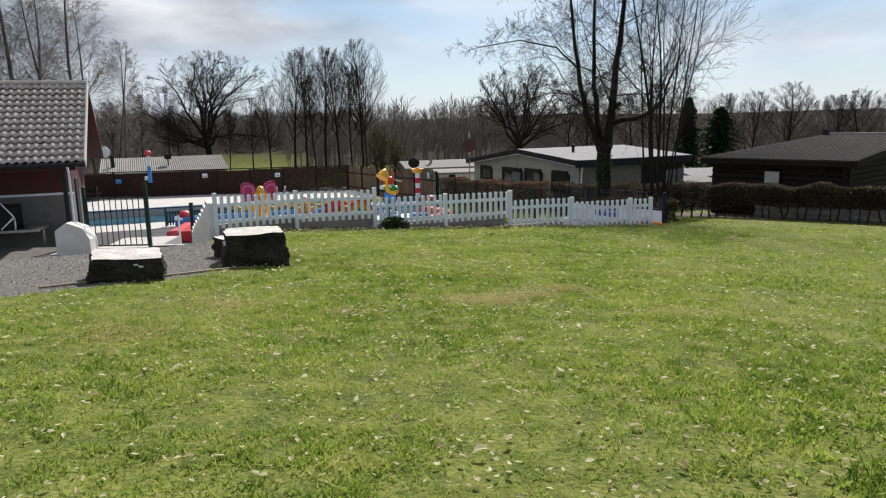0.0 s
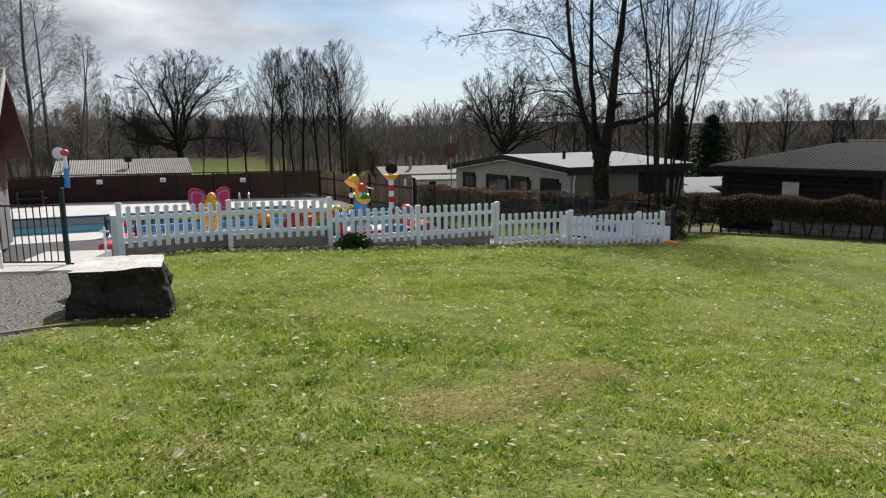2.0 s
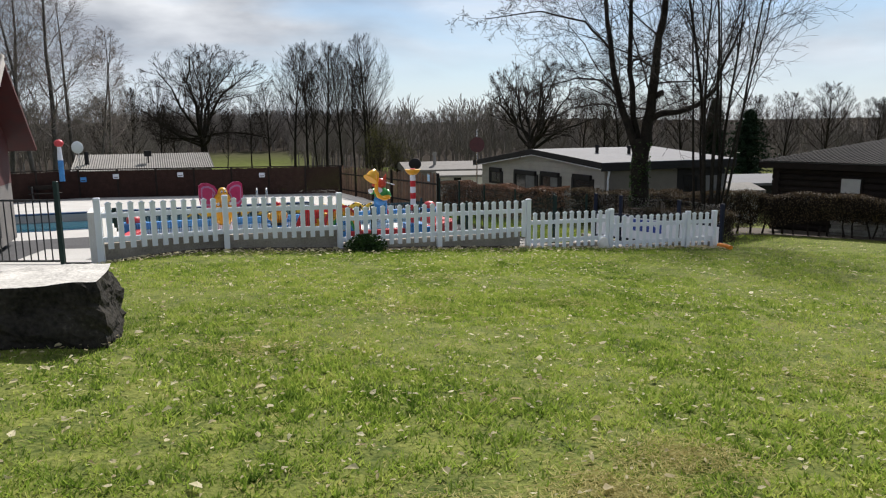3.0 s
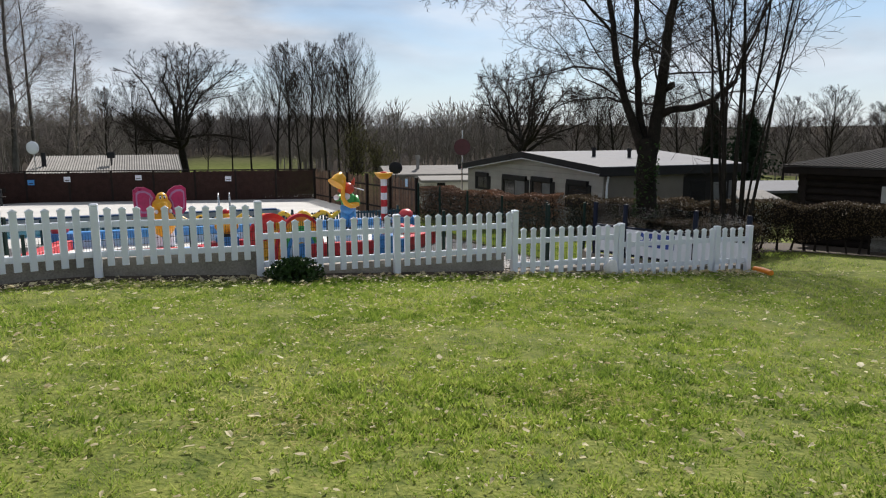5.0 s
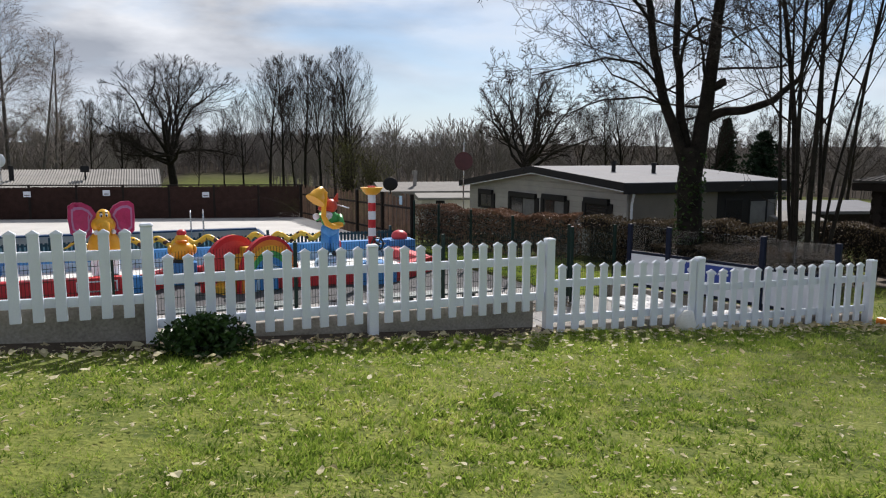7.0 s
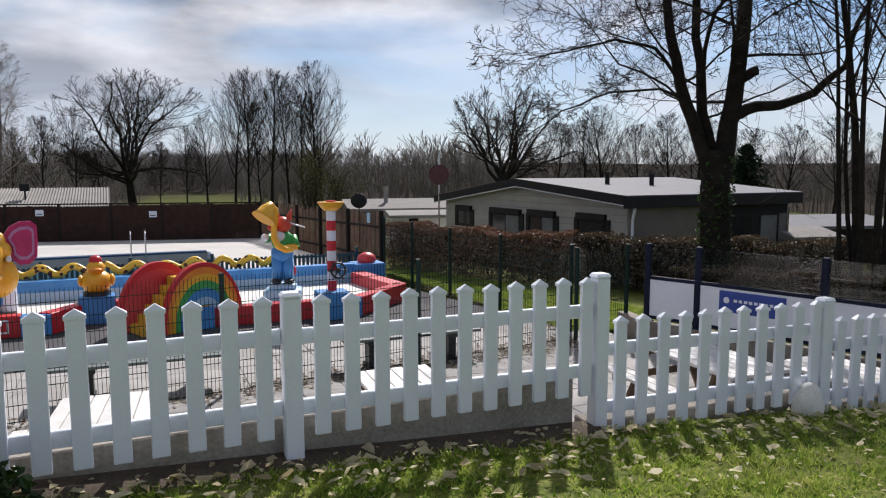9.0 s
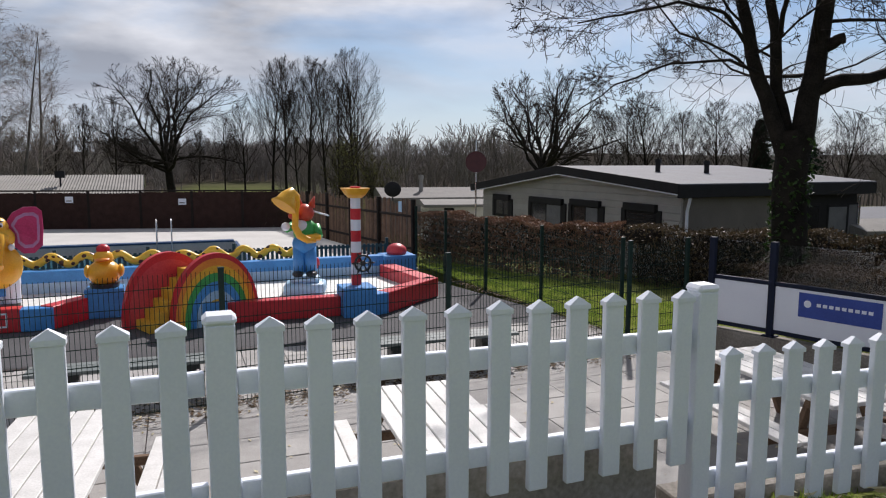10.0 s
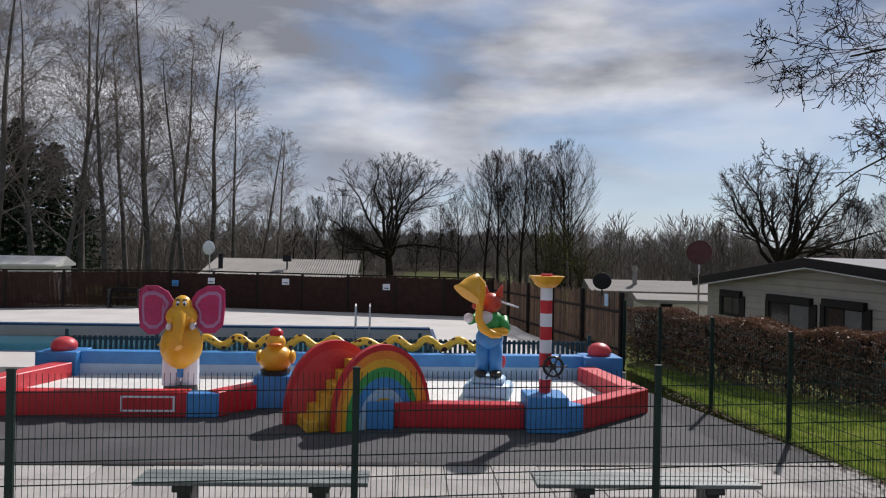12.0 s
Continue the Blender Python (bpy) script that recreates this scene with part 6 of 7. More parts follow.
OAK = dict(rmin=0.012, segs=[4, 8, 6, 5, 4], wob=[0.05, 0.15, 0.17, 0.17, 0.12], up=[0, 0.05, 0.05, 0.05, 0.03], taper=[0.7, 0.22, 0.25, 0.3, 0.5], sides=[8, 6, 4, 3, 3],
           fill=1, kids=[13, 10, 8, 6], angle=[(12, 85), (25, 52), (20, 48), (15, 38)], ratio=[1.75, 0.46, 0.50, 0.60], thin=[0.55, 0.55, 0.5, 0.6], cone=[0.2, 0.35, 0.3, 0.25], wood=2, **{"from": [0.66, 0.25, 0.2, 0.25]})
ASH = dict(rmin=0.010, segs=[9, 7, 5, 4], wob=[0.03, 0.08, 0.10, 0.09], up=[0.03, 0.10, 0.08, 0.05], taper=[0.12, 0.22, 0.3, 0.5], sides=[7, 4, 3, 3],
           fill=0, kids=[26, 10, 7], angle=[(22, 46), (18, 42), (15, 40)], ratio=[0.46, 0.46, 0.58], thin=[0.5, 0.5, 0.55], cone=[0.2, 0.35, 0.3], wood=1, **{"from": [0.24, 0.15, 0.2]})
BIRCH = dict(rmin=0.008, segs=[9, 7, 6, 5], wob=[0.03, 0.09, 0.10, 0.08], up=[0.03, 0.09, 0.0, -0.09], taper=[0.12, 0.22, 0.3, 0.5], sides=[7, 4, 3, 3],
             fill=0, kids=[26, 9, 7], angle=[(32, 58), (20, 45), (18, 42)], ratio=[0.27, 0.58, 0.70], thin=[0.36, 0.5, 0.55], cone=[0.5, 0.35, 0.25], wood=1, **{"from": [0.20, 0.15, 0.15]})
FARTREE = dict(rmin=0.045, segs=[4, 4, 3], wob=[0.04, 0.08, 0.08], up=[0.03, 0.12, 0.08], taper=[0.25, 0.3, 0.5], sides=[4, 3, 3],
               kids=[14, 8], angle=[(20, 45), (15, 40)], ratio=[0.46, 0.6], thin=[0.5, 0.6], cone=[0.45, 0.3], wood=0, **{"from": [0.2, 0.1]})


def tree_meshes(seed, P, height, radius, lean=(0, 0), part_of_height=1.0, bark=BARK, twig=TWIG, env=None):
    P = dict(P, env=env) if env else P
    rng = random.Random(seed)
    out = (([], []), ([], []))
    grow(out, rng, Vector((0, 0, -0.2)), Vector((lean[0], lean[1], 1)).normalized(), height * part_of_height, radius, 0, P)
    return [mesh_of(n, V, F, m, smooth=True) for n, (V, F), m in (("trunk", out[0], bark), ("crown", out[1], twig))]


def plant_tree(meshes, x, y, z, s, turn, label, group, name="tree", wide=1.0):
    e = thing(name, Matrix.Translation((x, y, z)) @ Matrix.Rotation(turn, 4, "Z") @ Matrix.Diagonal((s * wide, s * wide, s, 1)), label, "tree", group)
    for n, me in zip(("trunk", "crown"), meshes):
        child(n, me, e)
    return e


oak_a = tree_meshes(11, OAK, 15, 0.42, part_of_height=0.34, env=(9.2, 6.4, 7.4))
oak_b = tree_meshes(23, dict(OAK, kids=[13, 9, 7, 5], thin=[0.6, 0.58, 0.5, 0.6]), 12, 0.36, part_of_height=0.38, env=(7.3, 3.7, 5.1))
ash_a, ash_b, ash_c = tree_meshes(31, ASH, 16.5, 0.21, env=(11.2, 6.2, 3.9)), tree_meshes(37, ASH, 16, 0.18, env=(10.6, 6.0, 3.3)), tree_meshes(41, ASH, 14, 0.15, (0.06, 0.02), env=(9.6, 5.4, 3.2))
birch_a = tree_meshes(51, BIRCH, 19.5, 0.19, env=(11.8, 8.6, 3.4), bark=BIRCH_BARK, twig=BIRCH_TWIG)
birch_b = tree_meshes(57, BIRCH, 18.5, 0.16, (0.03, 0.02), env=(11.4, 8.0, 3.0), bark=BIRCH_BARK, twig=BIRCH_TWIG)
birch_c = tree_meshes(59, BIRCH, 16.5, 0.15, (-0.04, 0.03), env=(10.2, 7.2, 2.8), bark=BIRCH_BARK, twig=BIRCH_TWIG)

VIEW = Vector((1.11, 16.43, 0))


def away(slope, r):
    """A place r metres off, in the direction x / y = slope seen from the fence."""
    k = r / math.sqrt(1 + slope * slope)
    return VIEW.x + slope * k, VIEW.y + k


plant_tree(oak_a, -31.7, 93.9, far_z(-31.7, 93.9), 1.06, 0.4, "broad bare oak standing alone by a field", "bare oaks", "oak_tree", 1.28)
plant_tree(oak_b, 6.83, 64.9, far_z(6.83, 64.9) - 0.2, 0.98, 1.9, "bare spreading oak behind the grey chalet", "bare oaks", "oak_tree")
for i, (sl, r, sc) in enumerate(((-0.275, 84, 0.95), (-0.255, 82, 1.0), (-0.236, 88, 0.92), (-0.221, 84, 0.98), (-0.196, 86, 1.02), (-0.175, 83, 0.96), (-0.156, 82, 1.02), (-0.148, 88, 0.93))):
    x, y = away(sl, r)
    plant_tree((ash_a, ash_b, ash_c)[i % 3], x, y, far_z(x, y), sc * 1.0, i * 1.7, "tall slender bare tree in a field row", "field row trees")
for i, (sl, r, sc) in enumerate(((-0.56, 80, 0.72), (-0.509, 78, 0.70), (-0.47, 95, 0.6), (-0.385, 92, 0.62), (-0.345, 90, 0.66), (-0.315, 88, 0.7), (-0.60, 90, 0.7))):
    x, y = away(sl, r)
    plant_tree((ash_c, ash_b, ash_a)[i % 3], x, y, far_z(x, y), sc, i * 2.1, "thin bare tree at the edge of a field", "field edge trees")
for i, (sl, r, sc) in enumerate(((-1.26, 52, 1.02), (-1.153, 55, 1.0), (-1.09, 50, 0.92), (-1.037, 58, 1.05), (-0.98, 52, 0.98), (-0.934, 56, 1.04), (-0.885, 53, 1.0), (-0.845, 58, 0.98), (-0.807, 54, 0.95), (-0.76, 56, 0.96), (-0.71, 58, 0.84), (-0.665, 58, 0.74), (-0.629, 62, 0.66), (-1.20, 66, 1.05), (-0.91, 68, 1.0), (-1.34, 60, 1.0))):
    x, y = away(sl, r)
    plant_tree((birch_a, birch_b, birch_c)[i % 3], x, y, far_z(x, y), sc * 1.1, i * 2.7, "tall bare birch with fine hanging twigs", "birch row", "birch_tree", 1.25)
for i, (sl, r, sc) in enumerate(((0.20, 70, 0.62), (0.245, 58, 0.52), (0.277, 56, 0.55), (0.33, 60, 0.55), (0.378, 62, 0.56), (0.42, 58, 0.5), (0.50, 64, 0.55), (0.56, 60, 0.5), (0.64, 58, 0.52), (0.72, 62, 0.55), (0.80, 56, 0.5), (0.90, 60, 0.52))):
    x, y = away(sl, r)
    plant_tree((ash_c, ash_b, ash_a)[i % 3], x, y, far_z(x, y), sc, i * 1.3, "bare tree behind the chalets", "trees behind chalets", wide=1.45)


def main_tree():
    """Ivy-clad tree with three leaders, a sawn stub and one long low limb."""
    rng = random.Random(5)
    out = (([], []), ([], []))
    P = dict(rmin=0.0042, segs=[8, 7, 6, 5], wob=[0.12, 0.14, 0.14, 0.12], up=[0.03, -0.02, -0.03, 0.05], taper=[0.2, 0.26, 0.32, 0.55], sides=[6, 4, 3, 3],
             kids=[6, 5, 4], angle=[(34, 66), (30, 62), (26, 56)], ratio=[0.44, 0.50, 0.60], thin=[0.45, 0.5, 0.6], cone=[0.4, 0.35, 0.25], wood=1, **{"from": [0.15, 0.12, 0.12]})

    def limb(pts, r0, r1, kids=0, start=0.3, L=3.0, k=9):
        pts = [Vector(p) for p in pts]
        fine, rads = [], []
        for a, b in zip(pts, pts[1:]):
            for j in range(3):
                fine.append(a.lerp(b, j / 3) + Vector((rng.gauss(0, 0.02), rng.gauss(0, 0.02), 0)))
        fine.append(pts[-1])
        n = len(fine) - 1
        rads = [r0 + (r1 - r0) * i / n for i in range(n + 1)]
        tube(*out[0], fine, rads, k)
        az = rng.uniform(0, 6)
        for c in range(kids):
            s = start + (1 - start) * (c + rng.random()) / kids
            i = min(n - 1, int(s * n))
            d = (fine[i + 1] - fine[i]).normalized()
            az += 2.4
            side = Vector((math.cos(az), math.sin(az), rng.uniform(-0.1, 0.35))).normalized()
            grow(out, rng, fine[i], (d * 0.35 + side).normalized(), L * rng.uniform(0.7, 1.25) * (1.1 - 0.4 * s), rads[i] * 0.22, 0, P)

    limb([(0, 0, -0.5), (0.02, 0, 0.6), (0.0, 0, 2.0), (0.0, 0.05, 3.1)], 0.295, 0.255, k=14)
    limb([(-0.10, 0, 2.6), (-0.34, 0.05, 3.3), (-0.72, 0.1, 4.3), (-1.02, 0.1, 5.6), (-1.2, 0.2, 7.2), (-1.4, 0.4, 9.5)], 0.15, 0.04, 12, 0.25, 4.2)
    limb([(-0.05, 0.1, 2.8), (-0.20, 0.2, 3.8), (-0.34, 0.3, 5.2), (-0.36, 0.5, 7.5), (-0.3, 0.6, 10.2)], 0.12, 0.04, 10, 0.3, 3.4)
    limb([(0.06, 0, 2.6), (0.22, 0, 3.6), (0.32, -0.05, 4.8), (0.40, -0.1, 6.2), (0.60, -0.2, 8.0), (0.75, -0.3, 10.5)], 0.20, 0.055, 12, 0.3, 4.0)
    limb([(0.28, 0.0, 3.75), (0.62, -0.05, 3.90), (1.1, -0.1, 3.92), (1.7, -0.15, 4.15), (2.15, -0.2, 4.6), (2.4, -0.2, 5.4), (2.9, -0.3, 6.6)], 0.12, 0.03, 8, 0.5, 2.2)
    limb([(0.30, -0.02, 4.35), (0.50, -0.16, 4.50), (0.58, -0.22, 4.53)], 0.10, 0.085, k=10)
    limb([(-0.72, 0.1, 4.3), (-1.3, -0.3, 4.9), (-2.2, -0.8, 4.95), (-3.1, -1.2, 4.7), (-3.8, -1.6, 4.5)], 0.036, 0.010, 10, 0.2, 1.9, 6)
    limb([(-0.4, -0.1, 4.6), (-0.7, -1.3, 5.3), (-0.9, -2.8, 5.4), (-0.9, -4.0, 5.0), (-0.8, -4.9, 4.5)], 0.04, 0.010, 11, 0.2, 1.9, 6)
    limb([(-0.56, 0.05, 4.0), (-1.2, -0.2, 4.2), (-2.2, -0.5, 4.1), (-3.1, -0.8, 3.75), (-3.8, -1.0, 3.25)], 0.030, 0.008, 11, 0.25, 1.35, 6)
    limb([(-1.05, 0.1, 5.9), (-2.0, -0.6, 6.6), (-3.4, -1.4, 6.8), (-5.0, -2.1, 6.5)], 0.04, 0.012, 11, 0.2, 2.2, 6)
    e = thing("ivy_clad_tree", pose(6.48, 25.95, -1.15), "tall bare tree with ivy on its trunk and budding twigs", "tree")
    child("trunk", mesh_of("trunk", *out[0], BARK, smooth=True), e)
    child("crown", mesh_of("crown", *out[1], TWIG, smooth=True), e)
    # ivy on the trunk
    V, F = [], []
    for i in range(1500):
        z = rng.uniform(0.0, 3.0)
        if noise.noise((z * 1.3, 4, 2)) + 0.25 < rng.uniform(-0.2, 0.7):
            continue
        w = rng.uniform(0, 6.283)
        rr = 0.275 - 0.010 * z + rng.uniform(0, 0.07)
        leaf(V, F, rng, Vector((rr * math.cos(w), rr * math.sin(w), z)), rng.uniform(0.03, 0.06))
    child("ivy", mesh_of("ivy", V, F, IVY_LEAF), e, label="dark green climbing ivy")
    # buds at the twig tips
    V, F = [], []
    tips = out[1][0]
    for i in range(0, len(tips), 71):
        leaf(V, F, rng, Vector(tips[i]), rng.uniform(0.010, 0.020))
    child("budding", mesh_of("budding", V, F, TWIG), e)


def leaf(V, F, rng, c, s):
    """A small folded leaf at c."""
    a = Vector((rng.gauss(0, 1), rng.gauss(0, 1), rng.gauss(0, 1))).normalized()
    b = a.cross(Vector((rng.gauss(0, 1), rng.gauss(0, 1), rng.gauss(0, 1)))).normalized()
    n = a.cross(b)
    k = len(V)
    V.extend((c - a * s, c + b * s * 0.6 + n * s * 0.2, c + a * s, c - b * s * 0.6 + n * s * 0.2))
    F.append((k, k + 1, k + 2, k + 3))


main_tree()


def stem_cluster():
    rng = random.Random(8)
    out = (([], []), ([], []))
    P = dict(ASH, rmin=0.004, kids=[10, 6, 5], segs=[9, 7, 5, 4], wob=[0.04, 0.10, 0.12, 0.10], up=[0.02, 0.05, 0.03, 0.03], angle=[(30, 56), (24, 50), (18, 44)], ratio=[0.36, 0.5, 0.6])
    P["from"] = [0.34, 0.2, 0.2]
    for i, (dx, dy, lx, ly, r) in enumerate(((-0.22, 0.0, -0.045, 0, 0.10), (-0.06, 0.1, -0.012, 0.02, 0.14), (0.07, -0.05, 0.025, 0, 0.12), (0.18, 0.12, 0.055, 0.03, 0.10), (-0.08, 0.25, -0.02, 0.06, 0.08), (0.24, -0.08, 0.095, -0.03, 0.08), (-0.26, 0.2, -0.075, 0.03, 0.08), (0.05, -0.15, 0.04, -0.04, 0.08), (0.15, 0.02, 0.13, 0.02, 0.06))):
        grow(out, rng, Vector((dx, dy, -0.3)), Vector((lx, ly, 1)).normalized(), rng.uniform(8.5, 11), r * 0.54, 0, P)
    e = thing("multi_stem_tree", pose(7.85, 23.3, -0.78), "clump of slim bare stems growing from one root", "tree")
    child("trunk", mesh_of("trunk", *out[0], BARK, smooth=True), e)
    child("crown", mesh_of("crown", *out[1], TWIG, smooth=True), e)


stem_cluster()


def conifer(seed, h, w):
    rng = random.Random(seed)
    V, F, T, G = [], [], [], []
    tube(T, G, [Vector((0, 0, -0.3)), Vector((0, 0, h * 0.5)), Vector((0, 0, h))], [0.16, 0.1, 0.02], 7)
    for i in range(430):
        s = rng.random() ** 0.9
        z = h * (0.06 + 0.94 * s)
        a = rng.uniform(0, 6.283)
        L = w * (1 - s) ** 0.6 * rng.uniform(0.45, 1.15) * (0.95 + 0.7 * noise.noise((z * 0.8, a, seed))) + 0.15
        d = Vector((math.cos(a), math.sin(a), rng.uniform(-0.35, 0.1)))
        for j in range(9):
            c = Vector((0, 0, z)) + d * (L * (j + 1) / 9)
            for _ in range(2):
                leaf(V, F, rng, c + Vector((rng.gauss(0, 0.06), rng.gauss(0, 0.06), rng.gauss(0, 0.05))), rng.uniform(0.10, 0.2))
    return mesh_of("trunk", T, G, BARK), mesh_of("crown", V, F, NEEDLE)


con_a, con_b, con_c = conifer(3, 7.4, 1.2), conifer(4, 12.0, 4.3), conifer(9, 6.6, 3.0)
for i, (x, y, s) in enumerate(((25.3, 72.0, 1.0), (28.6, 72.0, 1.0))):
    plant_tree(con_c if i else con_a, x, y, far_z(x, y), s, i, "dark green conifer behind the chalets", "conifers", "conifer")
for i, (sl, r, s) in enumerate(((-1.11, 62, 0.95), (-1.2, 60, 1.05), (-1.3, 58, 1.0), (-1.04, 66, 0.8), (-1.42, 60, 1.0))):
    x, y = away(sl, r)
    plant_tree(con_b, x, y, far_z(x, y), s, i * 2, "dark pine behind the birch row", "pines", "pine_tree")


def budding_shrub():
    rng = random.Random(66)
    out = (([], []), ([], []))
    P = dict(ASH, rmin=0.007, segs=[6, 5, 4, 3], kids=[12, 7, 4], wood=1)
    for i in range(5):
        grow(out, rng, Vector((rng.uniform(-0.5, 0.5), rng.uniform(-0.4, 0.4), -0.2)), Vector((rng.gauss(0, 0.2), rng.gauss(0, 0.2), 1)).normalized(), rng.uniform(3.2, 4.6), 0.05, 0, P)
    V, F = [], []
    for i in range(0, len(out[1][0]), 9):
        leaf(V, F, rng, Vector(out[1][0][i]), rng.uniform(0.02, 0.05))
    for x, y, s, w in ((-4.4, 49.6, 1.0, 0), (-3.4, 51.5, 0.8, 2)):
        e = thing("budding_shrub", Matrix.Translation((x, y, far_z(x, y))) @ Matrix.Rotation(w, 4, "Z") @ Matrix.Diagonal((s, s, s, 1)), "tall shrub with first pale green leaves behind fence", "shrub", "budding shrubs")
        if not w:
            made = [mesh_of("trunk", *out[0], TWIG, smooth=True), mesh_of("crown", *out[1], TWIG, smooth=True), mesh_of("foliage", V, F, BUD)]
        for n, me in zip(("trunk", "crown", "foliage"), made):
            child(n, me, e)


budding_shrub()


def far_woods():
    """Bare woods across the valley: one mesh of many small trees."""
    rng = random.Random(77)
    base = []
    for k in range(5):
        out = (([], []), ([], []))
        grow(out, rng, Vector((0, 0, -0.5)), Vector((rng.uniform(-0.05, 0.05), 0, 1)).normalized(), 12.5, 0.17, 0, FARTREE)
        V, F = out[1]
        base.append((np.array([tuple(v) for v in V], np.float32), np.array(F, np.int32)))
    allv, allf, n = [], [], 0
    for i in range(2500):
        a = rng.uniform(-62, 50) if i < 1900 else rng.uniform(-27, -8)
        r = rng.uniform(232, 330) if i >= 1900 else rng.uniform(120, 460) if i > 500 else rng.uniform(108, 150)
        x, y = r * math.sin(radians(a)), 10 + r * math.cos(radians(a))
        if (r < 150 and -24 < a < -12) or (r < 230 and -21 < a < -14):
            continue
        v, f = base[i % 5]
        s, w = rng.uniform(0.45, 0.8) * (0.72 if a > 6 else 1.0), rng.uniform(0, 6.28)
        c, q = math.cos(w), math.sin(w)
        wide = rng.uniform(1.0, 1.35)
        t = np.stack([(v[:, 0] * c - v[:, 1] * q) * s * wide + x, (v[:, 0] * q + v[:, 1] * c) * s * wide + y, v[:, 2] * s + far_z(x, y)], 1)
        allv.append(t), allf.append(f + n)
        n += len(v)
    me = np_mesh("far_woods", np.concatenate(allv), np.concatenate(allf), FAR_TWIG)
    tagged(new("far_woods", me), "bare grey-brown woods across the valley", "woods", kind="stuff")


far_woods()

# ---------------------------------------------------------------- hedges and bushes


def hedge(path, z0s, h, w, mats, leaves, twigs, label, leaf_size=0.035, seed=1, low=0.0):
    rng = random.Random(seed)
    pts = [Vector((*p, z)) for p, z in zip(path, z0s)]
    lens = [(b - a).length for a, b in zip(pts, pts[1:])]
    total = sum(lens)
    LV, LF, TV, TF = [], [], [], []

    def place(s):
        d = s * total
        for a, b, L in zip(pts, pts[1:], lens):
            if d <= L or b is pts[-1]:
                e = (b - a).normalized()
                return a + e * min(d, L), Vector((-e.y, e.x, 0))
            d -= L

    for i in range(twigs):
        s = rng.random()
        c, n = place(s)
        top = h * (0.9 + 0.16 * noise.noise((s * total * 1.1, seed, 0)) + rng.uniform(-0.05, 0.1))
        base = c + n * rng.uniform(-w, w) * 0.28
        z = rng.uniform(low * 0.85 * min(1.0, 0.1 + s * 4), top * 0.85)
        p = base + Vector((0, 0, z))
        d = (Vector((rng.gauss(0, 0.5), rng.gauss(0, 0.5), 0)) + n * rng.gauss(0, 0.5) + Vector((0, 0, rng.uniform(0.1, 1.2)))).normalized()
        L = min(rng.uniform(0.2, 0.55), max(0.08, (top - z) / max(0.3, d.z)))
        r = rng.uniform(0.003, 0.007)
        tube(TV, TF, [p, p + d * (L * 0.5) + Vector((rng.gauss(0, 0.02), rng.gauss(0, 0.02), 0)), p + d * L], [r, r * 0.7, r * 0.4], 3)
    k = int(total / (0.30 if low else 0.45))
    for i in range(k):
        c, n = place((i + 0.5) / k)
        p = c + n * rng.uniform(-0.1, 0.1)
        q = p + Vector((rng.gauss(0, 0.07), rng.gauss(0, 0.07), h * 0.55))
        p += (pts[-1] - pts[0]).normalized() * rng.gauss(0, 0.09)
        tube(TV, TF, [p - Vector((0, 0, 0.1)), p.lerp(q, 0.5) + Vector((rng.gauss(0, 0.04), rng.gauss(0, 0.04), 0)), q], [rng.uniform(0.022, 0.045), 0.022, 0.012], 6)
    for i in range(leaves):
        s = rng.random()
        c, n = place(s)
        top = h * (0.93 + 0.16 * noise.noise((s * total * 1.1, seed, 0)))
        if rng.random() < 0.35:
            p = c + n * rng.uniform(-w / 2, w / 2) + Vector((0, 0, top - abs(rng.gauss(0, 0.05))))
        else:
            side = rng.choice((-1, 1))
            z = rng.uniform(low * min(1.0, 0.1 + s * 4) + 0.15 * noise.noise((s * total, 3, seed)), top)
            p = c + n * side * (w / 2 - abs(rng.gauss(0, 0.09)) + 0.06 * noise.noise((s * total * 2, z * 2, seed))) + Vector((0, 0, z))
        leaf(LV, LF, rng, p, leaf_size * rng.uniform(0.6, 1.3))
    e = thing("hedge", pose(0, 0, 0), label, "hedge", "hedges")
    child("brushwood", mesh_of("brushwood", TV, TF, mats[0]), e)
    child("foliage", mesh_of("foliage", LV, LF, mats[1]), e)
    return e


hedge([(0.05, 35.7), (2.0, 33.0), (3.4, 31.9), (5.0, 31.2)], [-1.42, -1.42, -1.42, -1.42], 1.46, 0.9, (TWIG, BEECH_LEAF), 15000, 4500, "clipped beech hedge with dry copper leaves", 0.042, 2)
hedge([(5.2, 31.0), (6.7, 29.5), (8.3, 27.6), (9.0, 25.9)], [-1.42, -1.4, -1.3, -1.1], 1.50, 0.9, (TWIG, HEDGE_LEAF), 9000, 6500, "twiggy hedge by the ivy-clad tree", 0.034, 3)
hedge([(8.75, 24.75), (11.2, 23.3), (14.6, 21.1), (19.5, 17.6)], [-0.83, -0.83, -0.80, -0.75], 1.34, 0.7, (TWIG, HEDGE_LEAF), 21000, 17000, "brown twiggy hedge with bare stems along the lawn's edge", 0.026, 4, 0.52)
hedge([(6.0, 26.2), (7.0, 24.6), (8.3, 23.0)], [-1.2, -1.1, -0.95], 1.05, 0.8, (TWIG, HEDGE_LEAF), 5000, 3500, "dark twiggy hedge behind the windscreen", 0.034, 6)


